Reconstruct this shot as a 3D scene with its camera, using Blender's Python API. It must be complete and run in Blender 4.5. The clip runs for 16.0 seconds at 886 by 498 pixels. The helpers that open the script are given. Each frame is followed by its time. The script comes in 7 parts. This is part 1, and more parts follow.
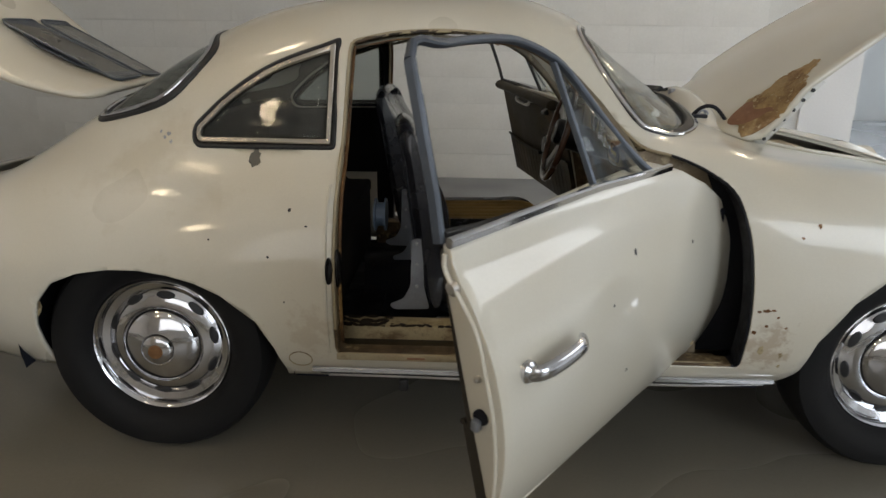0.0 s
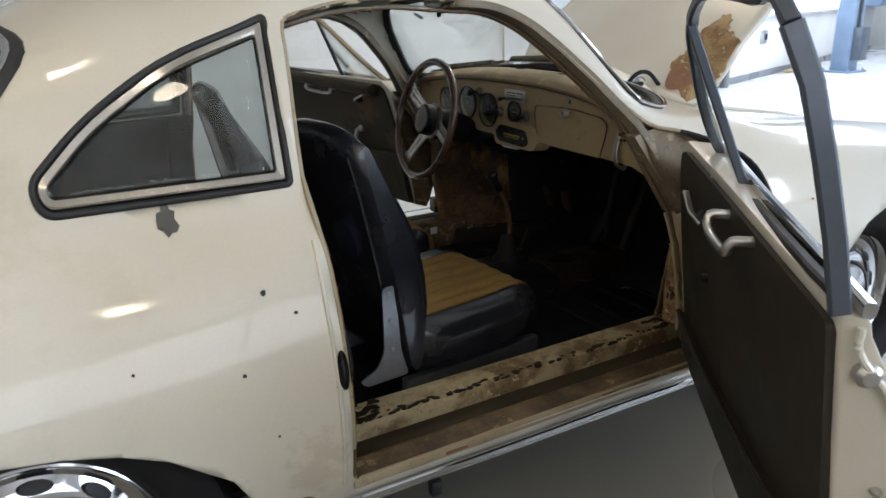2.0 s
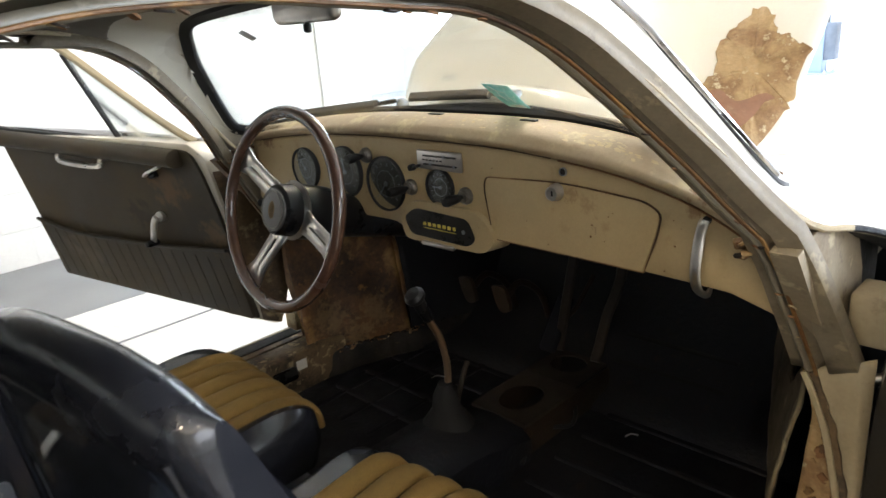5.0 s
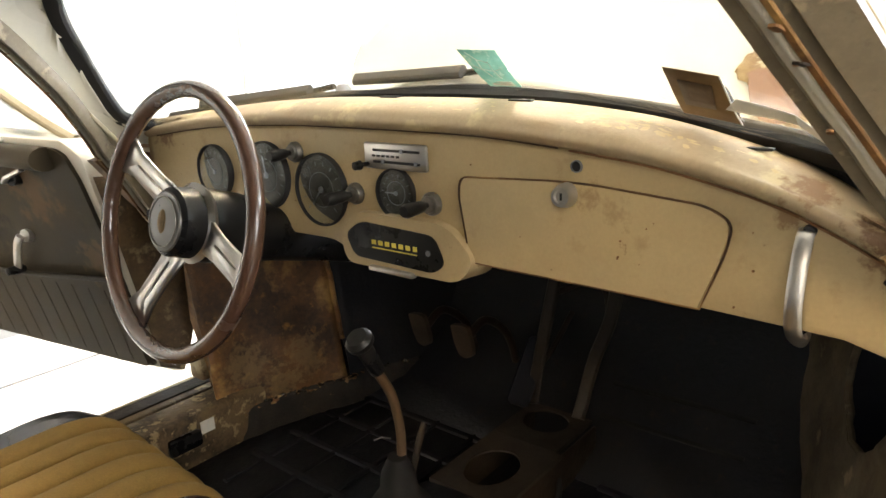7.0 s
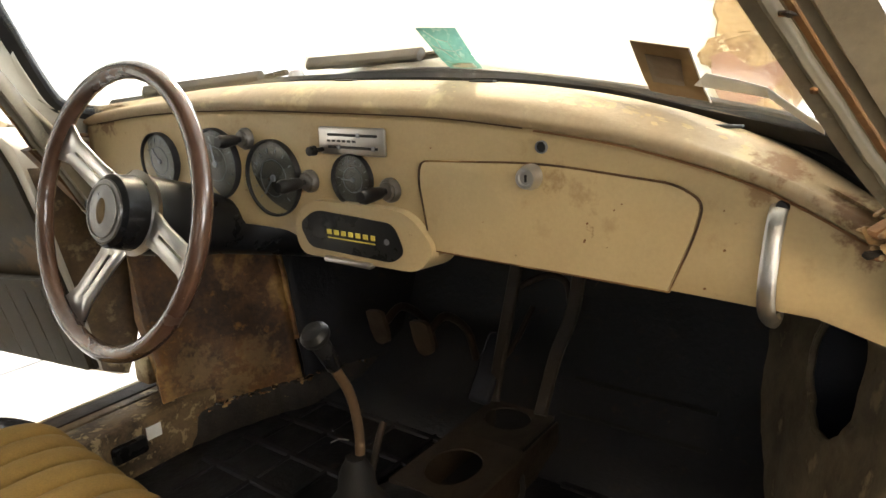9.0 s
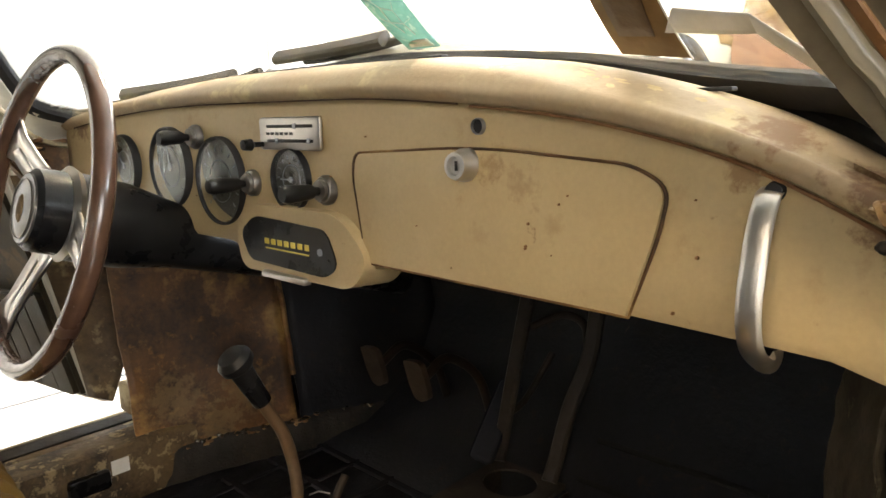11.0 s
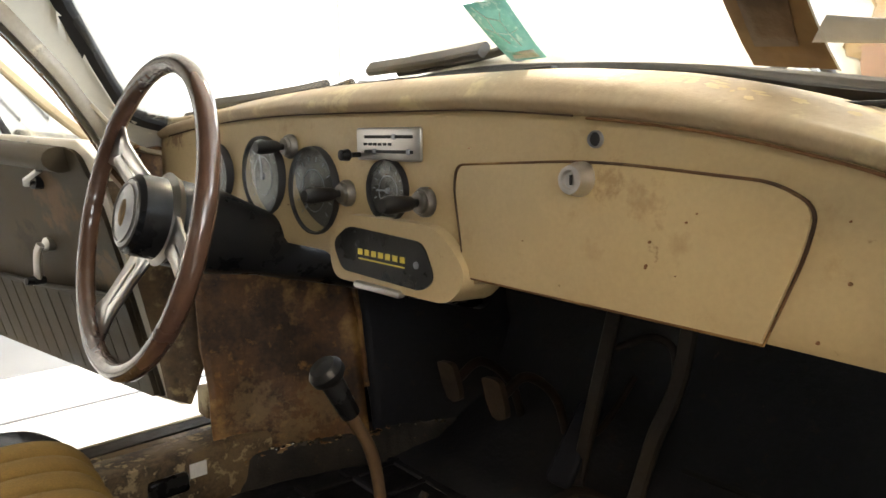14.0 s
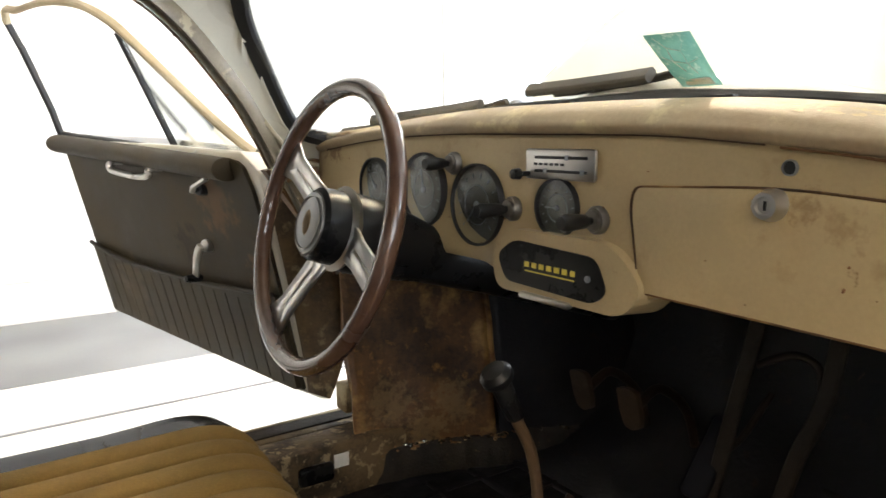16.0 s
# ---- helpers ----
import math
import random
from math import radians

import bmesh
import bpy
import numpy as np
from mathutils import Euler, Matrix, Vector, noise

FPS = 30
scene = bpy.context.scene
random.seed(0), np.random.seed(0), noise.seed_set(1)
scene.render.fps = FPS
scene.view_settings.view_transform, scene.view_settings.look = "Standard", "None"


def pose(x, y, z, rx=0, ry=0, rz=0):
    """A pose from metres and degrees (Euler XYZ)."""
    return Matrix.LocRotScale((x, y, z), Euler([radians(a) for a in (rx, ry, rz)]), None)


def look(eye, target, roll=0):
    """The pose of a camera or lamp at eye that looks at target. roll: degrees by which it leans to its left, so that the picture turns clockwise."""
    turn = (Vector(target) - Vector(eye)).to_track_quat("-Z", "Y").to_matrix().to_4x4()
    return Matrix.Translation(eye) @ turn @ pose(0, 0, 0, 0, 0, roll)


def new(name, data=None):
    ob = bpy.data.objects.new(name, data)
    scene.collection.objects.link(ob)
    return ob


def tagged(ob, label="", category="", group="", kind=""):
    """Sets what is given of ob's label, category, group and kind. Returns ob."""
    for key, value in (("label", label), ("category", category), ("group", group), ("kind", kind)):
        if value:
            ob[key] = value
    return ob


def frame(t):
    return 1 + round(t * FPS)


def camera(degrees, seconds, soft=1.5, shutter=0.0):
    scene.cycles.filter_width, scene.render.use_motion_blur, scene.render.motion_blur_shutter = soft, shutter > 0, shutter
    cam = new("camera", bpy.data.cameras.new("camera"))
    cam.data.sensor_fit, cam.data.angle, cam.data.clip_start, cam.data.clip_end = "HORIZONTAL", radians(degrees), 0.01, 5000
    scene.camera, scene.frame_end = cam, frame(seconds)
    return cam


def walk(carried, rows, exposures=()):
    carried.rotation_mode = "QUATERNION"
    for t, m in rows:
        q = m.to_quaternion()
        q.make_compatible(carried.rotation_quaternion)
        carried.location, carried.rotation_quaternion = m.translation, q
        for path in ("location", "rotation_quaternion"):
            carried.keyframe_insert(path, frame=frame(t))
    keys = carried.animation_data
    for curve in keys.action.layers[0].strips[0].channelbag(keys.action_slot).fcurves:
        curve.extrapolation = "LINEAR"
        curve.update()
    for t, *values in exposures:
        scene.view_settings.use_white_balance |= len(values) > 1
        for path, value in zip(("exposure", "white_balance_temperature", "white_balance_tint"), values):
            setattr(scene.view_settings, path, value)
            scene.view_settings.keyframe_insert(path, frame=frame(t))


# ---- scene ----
cam = camera(64.9, 16.0, shutter=0.3)
PATH = [
    (0, (-0.185, -2.515, 1.178), (-0.245, -0.602, 0.597), 0.7),
    (0.5, (-0.405, -2.346, 1.173), (-0.31, -0.444, 0.564), 0.2),
    (1, (-0.59, -2.157, 1.166), (-0.266, -0.286, 0.538), -2.0),
    (1.5, (-0.752, -1.981, 1.156), (-0.126, -0.188, 0.529), -1.1),
    (2, (-0.876, -1.829, 1.166), (0.003, -0.152, 0.522), -2.2),
    (2.5, (-0.892, -1.681, 1.154), (0.094, -0.07, 0.495), -2.5),
    (3, (-0.854, -1.49, 1.167), (0.17, 0.123, 0.575), -4.4),
    (3.5, (-0.779, -1.319, 1.175), (0.319, 0.257, 0.617), -4.2),
    (4, (-0.683, -1.139, 1.174), (0.479, 0.382, 0.592), -3.6),
    (4.5, (-0.611, -1.008, 1.16), (0.625, 0.444, 0.557), -4.0),
    (5, (-0.516, -0.896, 1.154), (0.799, 0.476, 0.532), -4.8),
    (7.5, (-0.313, -0.623, 1.02), (1.175, 0.603, 0.49), -2.1),
    (8, (-0.311, -0.618, 1.013), (1.185, 0.597, 0.478), -1.8),
    (8.5, (-0.307, -0.614, 1.015), (1.216, 0.567, 0.482), -1.8),
    (9, (-0.302, -0.617, 1.011), (1.253, 0.524, 0.482), -2.0),
    (9.5, (-0.272, -0.629, 0.996), (1.273, 0.542, 0.508), -2.2),
    (10, (-0.199, -0.648, 0.966), (1.294, 0.615, 0.544), -1.7),
    (12.5, (-0.025, -0.635, 0.910), (1.333, 0.791, 0.559), -0.9),
    (13, (-0.04, -0.624, 0.914), (1.293, 0.831, 0.59), -0.1),
    (13.5, (-0.075, -0.614, 0.922), (1.246, 0.853, 0.601), -0.5),
    (14, (-0.101, -0.605, 0.922), (1.201, 0.877, 0.595), -0.5),
    (14.5, (-0.13, -0.6, 0.923), (1.157, 0.898, 0.604), -0.3),
    (15, (-0.156, -0.597, 0.927), (1.102, 0.925, 0.61), -0.0),
    (15.5, (-0.191, -0.592, 0.934), (1.017, 0.971, 0.618), -0.1),
    (16, (-0.21, -0.585, 0.941), (0.905, 1.046, 0.628), -0.1),
]
EXPOSURES = [(0.0, -1.15, 6750, 12), (1.0, -0.98, 6400, 12), (1.5, -0.7, 6200, 12), (2.5, -0.25, 5900, 12), (3.5, 0.05, 5820, 13), (4.5, 0.55, 5900, 13), (5.0, 0.9, 6300, 12),
             (7.5, 1.8, 6950, 13), (10.0, 1.88, 6950, 13), (12.5, 1.78, 6900, 14), (14.5, 1.62, 6750, 13), (16.0, 1.4, 6600, 13)]
walk(cam, [(t, look(eye, target, roll)) for t, eye, target, roll in PATH], EXPOSURES)

# ---- world and lights ----
world = bpy.data.worlds.new("world")
scene.world = world
world.use_nodes = True
_nt = world.node_tree
_sky = _nt.nodes.new("ShaderNodeTexSky")
_sky.sky_type, _sky.sun_disc = "NISHITA", False
_sky.sun_elevation, _sky.sun_rotation = radians(40), radians(60)
_nt.links.new(_sky.outputs[0], _nt.nodes["Background"].inputs[0])
_nt.nodes["Background"].inputs[1].default_value = 0.12


def lamp(name, kind, m, energy, color, size=1.0, size_y=None, spread=180):
    d = bpy.data.lights.new(name, kind)
    d.energy, d.color = energy, color
    if kind == "AREA":
        d.shape = "RECTANGLE" if size_y else "SQUARE"
        d.size = size
        if size_y:
            d.size_y = size_y
        d.spread = radians(spread)
    elif kind == "POINT":
        d.shadow_soft_size = size
    ob = new(name, d)
    ob.matrix_world = m
    return ob


# an added fill lamp above the hall, and daylight through its gate in front of the car
lamp("hall_fill_lamp", "AREA", look((9.5, 1.5, 4.9), (9.5, 1.5, 0)), 1050, (0.86, 0.93, 1.0), 7.0, 6.0)
lamp("daylight_gate", "AREA", look((4.2, -6.6, 2.2), (1.5, -0.8, 0.8)), 500, (0.80, 0.90, 1.0), 4.5, 3.0)
lamp("daylight_west", "AREA", look((-4.66, -1.2, 1.95), (0, -1.2, 1.6)), 8, (0.86, 0.93, 1.0), 2.6, 1.3)
lamp("daylight_window", "AREA", look((-0.9, -5.36, 1.95), (-0.9, 0, 1.85)), 62, (0.90, 0.95, 1.0), 3.4, 1.7)
# warm lamps under the ceiling
WARM = (1.0, 0.82, 0.56)
LAMPS = [(-2.25, -1.95, 2.75), (-2.55, -3.8, 2.75), (-1.0, -2.85, 2.75), (-1.6, -0.58, 2.75), (1.7, 1.0, 2.75)]
for _p in LAMPS:
    lamp("warm_lamp_light", "POINT", pose(_p[0], _p[1], _p[2] - 0.16), 15 if _p[0] < 1 else 46, WARM, 0.09)


# ---- materials ----
def nodes_of(name):
    m = bpy.data.materials.new(name)
    m.use_nodes = True
    nt = m.node_tree
    return m, nt, nt.nodes["Principled BSDF"]


def noise_node(nt, scale, detail=6.0, rough=0.6, coord="Object", stretch=(1, 1, 1)):
    tc = nt.nodes.new("ShaderNodeTexCoord")
    mp = nt.nodes.new("ShaderNodeMapping")
    mp.inputs["Scale"].default_value = stretch
    nt.links.new(tc.outputs[coord], mp.inputs[0])
    n = nt.nodes.new("ShaderNodeTexNoise")
    n.inputs["Scale"].default_value, n.inputs["Detail"].default_value, n.inputs["Roughness"].default_value = scale, detail, rough
    nt.links.new(mp.outputs[0], n.inputs["Vector"])
    return n.outputs["Fac"]


def ramp(nt, fac, stops):
    r = nt.nodes.new("ShaderNodeValToRGB")
    el = r.color_ramp.elements
    while len(el) < len(stops):
        el.new(0.5)
    for e, (p, c) in zip(el, stops):
        e.position = p
        e.color = (*c, 1) if len(c) == 3 else c
    nt.links.new(fac, r.inputs[0])
    return r.outputs[0]


def mixc(nt, fac, a, b, mode="MIX"):
    x = nt.nodes.new("ShaderNodeMix")
    x.data_type, x.blend_type = "RGBA", mode
    for sock, v in ((0, fac), (6, a), (7, b)):
        if isinstance(v, (int, float)):
            x.inputs[sock].default_value = v
        elif isinstance(v, tuple):
            x.inputs[sock].default_value = (*v, 1)
        else:
            nt.links.new(v, x.inputs[sock])
    return x.outputs[2]


def bump(nt, bsdf, fac, strength, dist=0.002):
    b = nt.nodes.new("ShaderNodeBump")
    b.inputs["Strength"].default_value, b.inputs["Distance"].default_value = strength, dist
    nt.links.new(fac, b.inputs["Height"])
    nt.links.new(b.outputs[0], bsdf.inputs["Normal"])


BLACK, WHITE = (0, 0, 0), (1, 1, 1)


def worn(name, base, second, third=None, scale=3.0, cover=(0.45, 0.7), spots=None, spot_scale=25.0, spot_at=(0.66, 0.72),
         rough=(0.3, 0.5), metal=0.0, bumps=0.1, grain=120.0, coat=0.0, fine=0.06, detail=6.0):
    """A base colour with broad stains of a second colour, fine grain and sparse spots."""
    m, nt, p = nodes_of(name)
    broad = noise_node(nt, scale, detail, 0.6 if detail > 3 else 0.45)
    col = mixc(nt, ramp(nt, broad, [(cover[0], BLACK), (cover[1], WHITE)]), base, second)
    g = noise_node(nt, grain, 3)
    col = mixc(nt, fine, col, ramp(nt, g, [(0.3, tuple(c * 0.3 for c in base)), (0.7, tuple(min(1, c * 1.5) for c in base))]))
    if third:
        mid = noise_node(nt, scale * 3.7, 8, 0.7)
        col = mixc(nt, ramp(nt, mid, [(0.58, BLACK), (0.75, WHITE)]), col, third)
    if spots:
        sp = noise_node(nt, spot_scale, 5, 0.65)
        col = mixc(nt, ramp(nt, sp, [(spot_at[0], BLACK), (spot_at[1], WHITE)]), col, spots)
    nt.links.new(col, p.inputs["Base Color"])
    rg = ramp(nt, broad, [(0.3, (rough[0],) * 3), (0.7, (rough[1],) * 3)])
    nt.links.new(rg, p.inputs["Roughness"])
    p.inputs["Metallic"].default_value = metal
    p.inputs["Coat Weight"].default_value = coat
    p.inputs["Coat Roughness"].default_value = 0.05
    bump(nt, p, g, bumps)
    return m


CREAM = (0.66, 0.625, 0.53)
M = dict(
    paint=worn("aged_cream_paint", CREAM, (0.575, 0.52, 0.405), None, 2.4, (0.35, 0.9), None, 7, (0.55, 1.0), (0.26, 0.42), 0, 0.03, 200, 0.8, 0.03, detail=1.5),
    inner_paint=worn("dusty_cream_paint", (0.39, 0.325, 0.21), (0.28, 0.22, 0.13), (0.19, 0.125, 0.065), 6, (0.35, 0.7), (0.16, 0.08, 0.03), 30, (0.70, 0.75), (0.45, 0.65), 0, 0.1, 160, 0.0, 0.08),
    dash=worn("dusty_beige_dash_paint", (0.475, 0.365, 0.195), (0.395, 0.29, 0.15), (0.33, 0.22, 0.10), 4, (0.35, 0.75), (0.19, 0.105, 0.04), 26, (0.675, 0.73), (0.38, 0.55), 0, 0.06, 220, 0.0, 0.06),
    dashtop=worn("faded_scratched_dash_top", (0.42, 0.31, 0.19), (0.50, 0.40, 0.25), (0.33, 0.22, 0.13), 7, (0.4, 0.7), (0.60, 0.50, 0.29), 14, (0.57, 0.64), (0.45, 0.65), 0, 0.15, 160, 0.0, 0.1),
    rust=worn("flaking_rust", (0.23, 0.11, 0.04), (0.12, 0.055, 0.02), (0.36, 0.24, 0.11), 9, (0.4, 0.65), (0.40, 0.31, 0.17), 16, (0.6, 0.66), (0.6, 0.9), 0, 0.6, 140, 0.0, 0.2),
    rustpale=worn("pale_filler_and_rust", (0.37, 0.245, 0.11), (0.20, 0.105, 0.045), (0.47, 0.37, 0.20), 15, (0.44, 0.58), (0.55, 0.46, 0.29), 30, (0.6, 0.66), (0.6, 0.9), 0, 0.8, 90, 0.0, 0.2),
    sill=worn("rusty_cream_sill_paint", (0.40, 0.32, 0.18), (0.13, 0.075, 0.03), (0.035, 0.024, 0.016), 10, (0.48, 0.60), (0.46, 0.38, 0.23), 26, (0.60, 0.64), (0.45, 0.8), 0, 0.5, 120, 0.0, 0.15),
    # oily floor grime; also the painted shade in the door gap and foot well
    grime_shade=worn("oily_grime_and_gap_shade", (0.0095, 0.010, 0.0135), (0.014, 0.0138, 0.0155), (0.026, 0.019, 0.013), 8, (0.4, 0.7), (0.06, 0.046, 0.03), 24, (0.71, 0.76), (0.30, 0.8), 0, 0.7, 90, 0.0, 0.2),
    brown=worn("rust_stained_brown_panel", (0.150, 0.066, 0.016), (0.022, 0.013, 0.008), (0.31, 0.155, 0.036), 8, (0.42, 0.60), (0.35, 0.205, 0.065), 9, (0.53, 0.66), (0.45, 0.8), 0, 0.6, 110, 0.0, 0.2),
    under=worn("black_undercoat_and_pocket_shade", (0.009, 0.011, 0.019), (0.014, 0.015, 0.021), None, 6, (0.4, 0.7), None, 20, (0.7, 0.8), (0.6, 0.9), 0, 0.5, 90),
    vinyl=worn("black_leatherette", (0.014, 0.015, 0.020), (0.026, 0.026, 0.031), None, 6, (0.4, 0.75), (0.07, 0.065, 0.055), 40, (0.75, 0.8), (0.18, 0.32), 0, 0.18, 380, 0.5, 0.1),
    darkcard=worn("dark_brown_door_card", (0.034, 0.027, 0.017), (0.060, 0.045, 0.025), (0.022, 0.018, 0.013), 6, (0.42, 0.66), (0.13, 0.10, 0.06), 30, (0.72, 0.77), (0.45, 0.7), 0, 0.25, 260, 0.0, 0.12),
    mustard=worn("mustard_corduroy", (0.26, 0.152, 0.034), (0.18, 0.103, 0.024), None, 9, (0.4, 0.7), (0.13, 0.08, 0.03), 36, (0.72, 0.76), (0.85, 0.95), 0, 0.5, 500, 0.0, 0.25),
    rubber=worn("black_rubber", (0.012, 0.012, 0.013), (0.02, 0.02, 0.021), None, 9, (0.4, 0.7), None, 20, (0.7, 0.8), (0.45, 0.65), 0, 0.15, 200),
    tyre=worn("grey_black_tyre", (0.009, 0.009, 0.0095), (0.015, 0.0145, 0.014), None, 5, (0.4, 0.7), None, 20, (0.7, 0.8), (0.6, 0.8), 0, 0.2, 150),
    chrome=worn("chrome", (0.64, 0.64, 0.66), (0.52, 0.52, 0.54), None, 6, (0.4, 0.8), None, 20, (0.7, 0.8), (0.05, 0.12), 1.0, 0.02, 200, 0.0, 0.0),
    alloy=worn("brushed_aluminium", (0.62, 0.60, 0.57), (0.48, 0.46, 0.43), None, 12, (0.4, 0.75), (0.3, 0.25, 0.18), 40, (0.74, 0.78), (0.25, 0.42), 1.0, 0.08, 300, 0.0, 0.0),
    steel=worn("dull_grey_steel", (0.36, 0.38, 0.42), (0.26, 0.27, 0.30), None, 9, (0.4, 0.7), (0.12, 0.09, 0.06), 25, (0.72, 0.78), (0.32, 0.5), 0.8, 0.1, 200),
    wood=worn("varnished_walnut", (0.095, 0.050, 0.032), (0.060, 0.030, 0.020), None, 20, (0.4, 0.65), (0.27, 0.16, 0.10), 60, (0.72, 0.78), (0.15, 0.3), 0, 0.05, 300, 0.5),
    dial=worn("dusty_grey_dial", (0.07, 0.068, 0.06), (0.10, 0.095, 0.08), None, 14, (0.4, 0.7), None, 20, (0.7, 0.8), (0.2, 0.4), 0, 0.05, 200, 0.5),
    plastic=worn("black_plastic", (0.008, 0.008, 0.0085), (0.016, 0.015, 0.014), None, 14, (0.4, 0.7), None, 20, (0.7, 0.8), (0.22, 0.36), 0, 0.1, 250),
    liner=worn("grey_headlining", (0.19, 0.165, 0.13), (0.14, 0.12, 0.09), None, 4, (0.4, 0.7), None, 20, (0.7, 0.8), (0.8, 0.95), 0, 0.3, 350),
    carpet=worn("black_carpet", (0.008, 0.008, 0.0095), (0.014, 0.013, 0.013), None, 6, (0.4, 0.7), None, 20, (0.7, 0.8), (0.9, 1.0), 0, 0.6, 300),
    block=worn("white_painted_block", (0.78, 0.77, 0.73), (0.70, 0.69, 0.65), None, 2.0, (0.4, 0.7), None, 20, (0.7, 0.8), (0.5, 0.65), 0, 0.35, 60, 0.0, 0.05),
    joint=worn("painted_mortar_joint", (0.74, 0.73, 0.69), (0.68, 0.67, 0.63), None, 4, (0.4, 0.7), None, 20, (0.7, 0.8), (0.6, 0.8), 0, 0.3, 80),
    floor=worn("grey_floor_paint", (0.205, 0.185, 0.145), (0.15, 0.137, 0.11), None, 0.9, (0.3, 0.8), None, 9, (0.70, 0.78), (0.16, 0.34), 0, 0.04, 90, 0.0, 0.05, detail=1.5),
    floorlight=worn("pale_floor", (0.70, 0.69, 0.66), (0.62, 0.61, 0.58), None, 1.5, (0.4, 0.7), (0.5, 0.49, 0.46), 9, (0.74, 0.8), (0.22, 0.4), 0, 0.04, 90, 0.0, 0.05, detail=1.5),
    floordark=worn("dark_grey_floor_strip", (0.20, 0.205, 0.21), (0.16, 0.165, 0.17), None, 1.5, (0.4, 0.7), None, 9, (0.74, 0.8), (0.25, 0.45), 0, 0.04, 90, 0.0, 0.05, detail=1.5),
    white=worn("white_plaster", (0.78, 0.77, 0.75), (0.70, 0.69, 0.67), None, 1.2, (0.4, 0.7), None, 20, (0.7, 0.8), (0.6, 0.8), 0, 0.1, 80, detail=1.5),
    blue=worn("blue_machine_paint", (0.05, 0.13, 0.36), (0.04, 0.10, 0.28), None, 3, (0.4, 0.7), None, 20, (0.7, 0.8), (0.35, 0.5), 0, 0.05, 120),
    bluegrey=worn("blue_grey_paint", (0.20, 0.27, 0.38), (0.16, 0.22, 0.31), None, 3, (0.4, 0.7), None, 20, (0.7, 0.8), (0.35, 0.5), 0, 0.05, 120),
    red=worn("red_enamel", (0.45, 0.03, 0.025), (0.35, 0.025, 0.02), None, 5, (0.4, 0.7), None, 20, (0.7, 0.8), (0.3, 0.5), 0, 0.05, 120),
    yellow=worn("yellow_print", (0.75, 0.60, 0.10), (0.70, 0.55, 0.08), None, 9, (0.4, 0.7), None, 20, (0.7, 0.8), (0.4, 0.5), 0, 0.0, 120),
    paper=worn("yellowed_paper_label", (0.20, 0.125, 0.05), (0.15, 0.09, 0.038), None, 25, (0.4, 0.7), None, 20, (0.7, 0.8), (0.6, 0.8), 0, 0.1, 120),
    whitepaper=worn("white_paper", (0.75, 0.73, 0.68), (0.66, 0.64, 0.58), None, 25, (0.4, 0.7), None, 20, (0.7, 0.8), (0.6, 0.8), 0, 0.1, 120),
    green=worn("cracked_green_sticker", (0.36, 0.56, 0.51), (0.26, 0.46, 0.42), (0.66, 0.74, 0.70), 30, (0.4, 0.6), (0.6, 0.68, 0.62), 60, (0.58, 0.62), (0.5, 0.7), 0, 0.1, 200),
    tin=worn("galvanised_sheet", (0.55, 0.56, 0.57), (0.45, 0.46, 0.47), None, 20, (0.4, 0.6), None, 20, (0.7, 0.8), (0.35, 0.55), 0.9, 0.05, 150),
    slate=worn("slate_blue_grey_metal", (0.105, 0.122, 0.148), (0.078, 0.09, 0.108), None, 9, (0.4, 0.7), (0.10, 0.07, 0.05), 25, (0.72, 0.78), (0.30, 0.45), 0.45, 0.06, 200),
    hallfloor=worn("pale_polished_hall_floor", (0.74, 0.75, 0.77), (0.66, 0.67, 0.69), None, 1.0, (0.4, 0.7), None, 9, (0.74, 0.8), (0.18, 0.34), 0, 0.03, 90, 0.0, 0.04, detail=1.5),
    primer=worn("red_brown_primer", (0.26, 0.125, 0.065), (0.20, 0.095, 0.05), (0.33, 0.20, 0.12), 14, (0.4, 0.7), None, 20, (0.7, 0.8), (0.4, 0.6), 0, 0.1, 150, 0.0, 0.1),
    tan=worn("tan_plank", (0.42, 0.32, 0.19), (0.35, 0.26, 0.15), None, 6, (0.4, 0.7), None, 20, (0.7, 0.8), (0.5, 0.7), 0, 0.1, 100),
    blackcard=worn("blackish_brown_door_card", (0.030, 0.026, 0.020), (0.046, 0.038, 0.027), (0.020, 0.017, 0.014), 5, (0.4, 0.75), (0.07, 0.055, 0.035), 30, (0.72, 0.77), (0.42, 0.65), 0, 0.25, 260, 0.0, 0.12),
    yellowscuff=worn("worn_pale_scuff", (0.62, 0.50, 0.27), (0.54, 0.41, 0.21), None, 40, (0.4, 0.6), None, 20, (0.7, 0.8), (0.5, 0.7), 0, 0.1, 200),
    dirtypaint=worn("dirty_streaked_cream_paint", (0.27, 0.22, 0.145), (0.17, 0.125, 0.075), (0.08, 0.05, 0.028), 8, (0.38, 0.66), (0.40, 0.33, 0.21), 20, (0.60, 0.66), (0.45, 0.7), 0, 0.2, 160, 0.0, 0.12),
    sillrot=worn("rotten_dark_sill", (0.035, 0.024, 0.016), (0.10, 0.06, 0.025), (0.018, 0.014, 0.011), 13, (0.45, 0.6), (0.42, 0.34, 0.20), 15, (0.54, 0.58), (0.4, 0.8), 0, 0.7, 110, 0.0, 0.2),
    darkrust=worn("greasy_dark_rust", (0.026, 0.017, 0.011), (0.012, 0.010, 0.008), (0.06, 0.037, 0.018), 9, (0.4, 0.65), None, 18, (0.7, 0.8), (0.4, 0.75), 0, 0.5, 110, 0.0, 0.2),
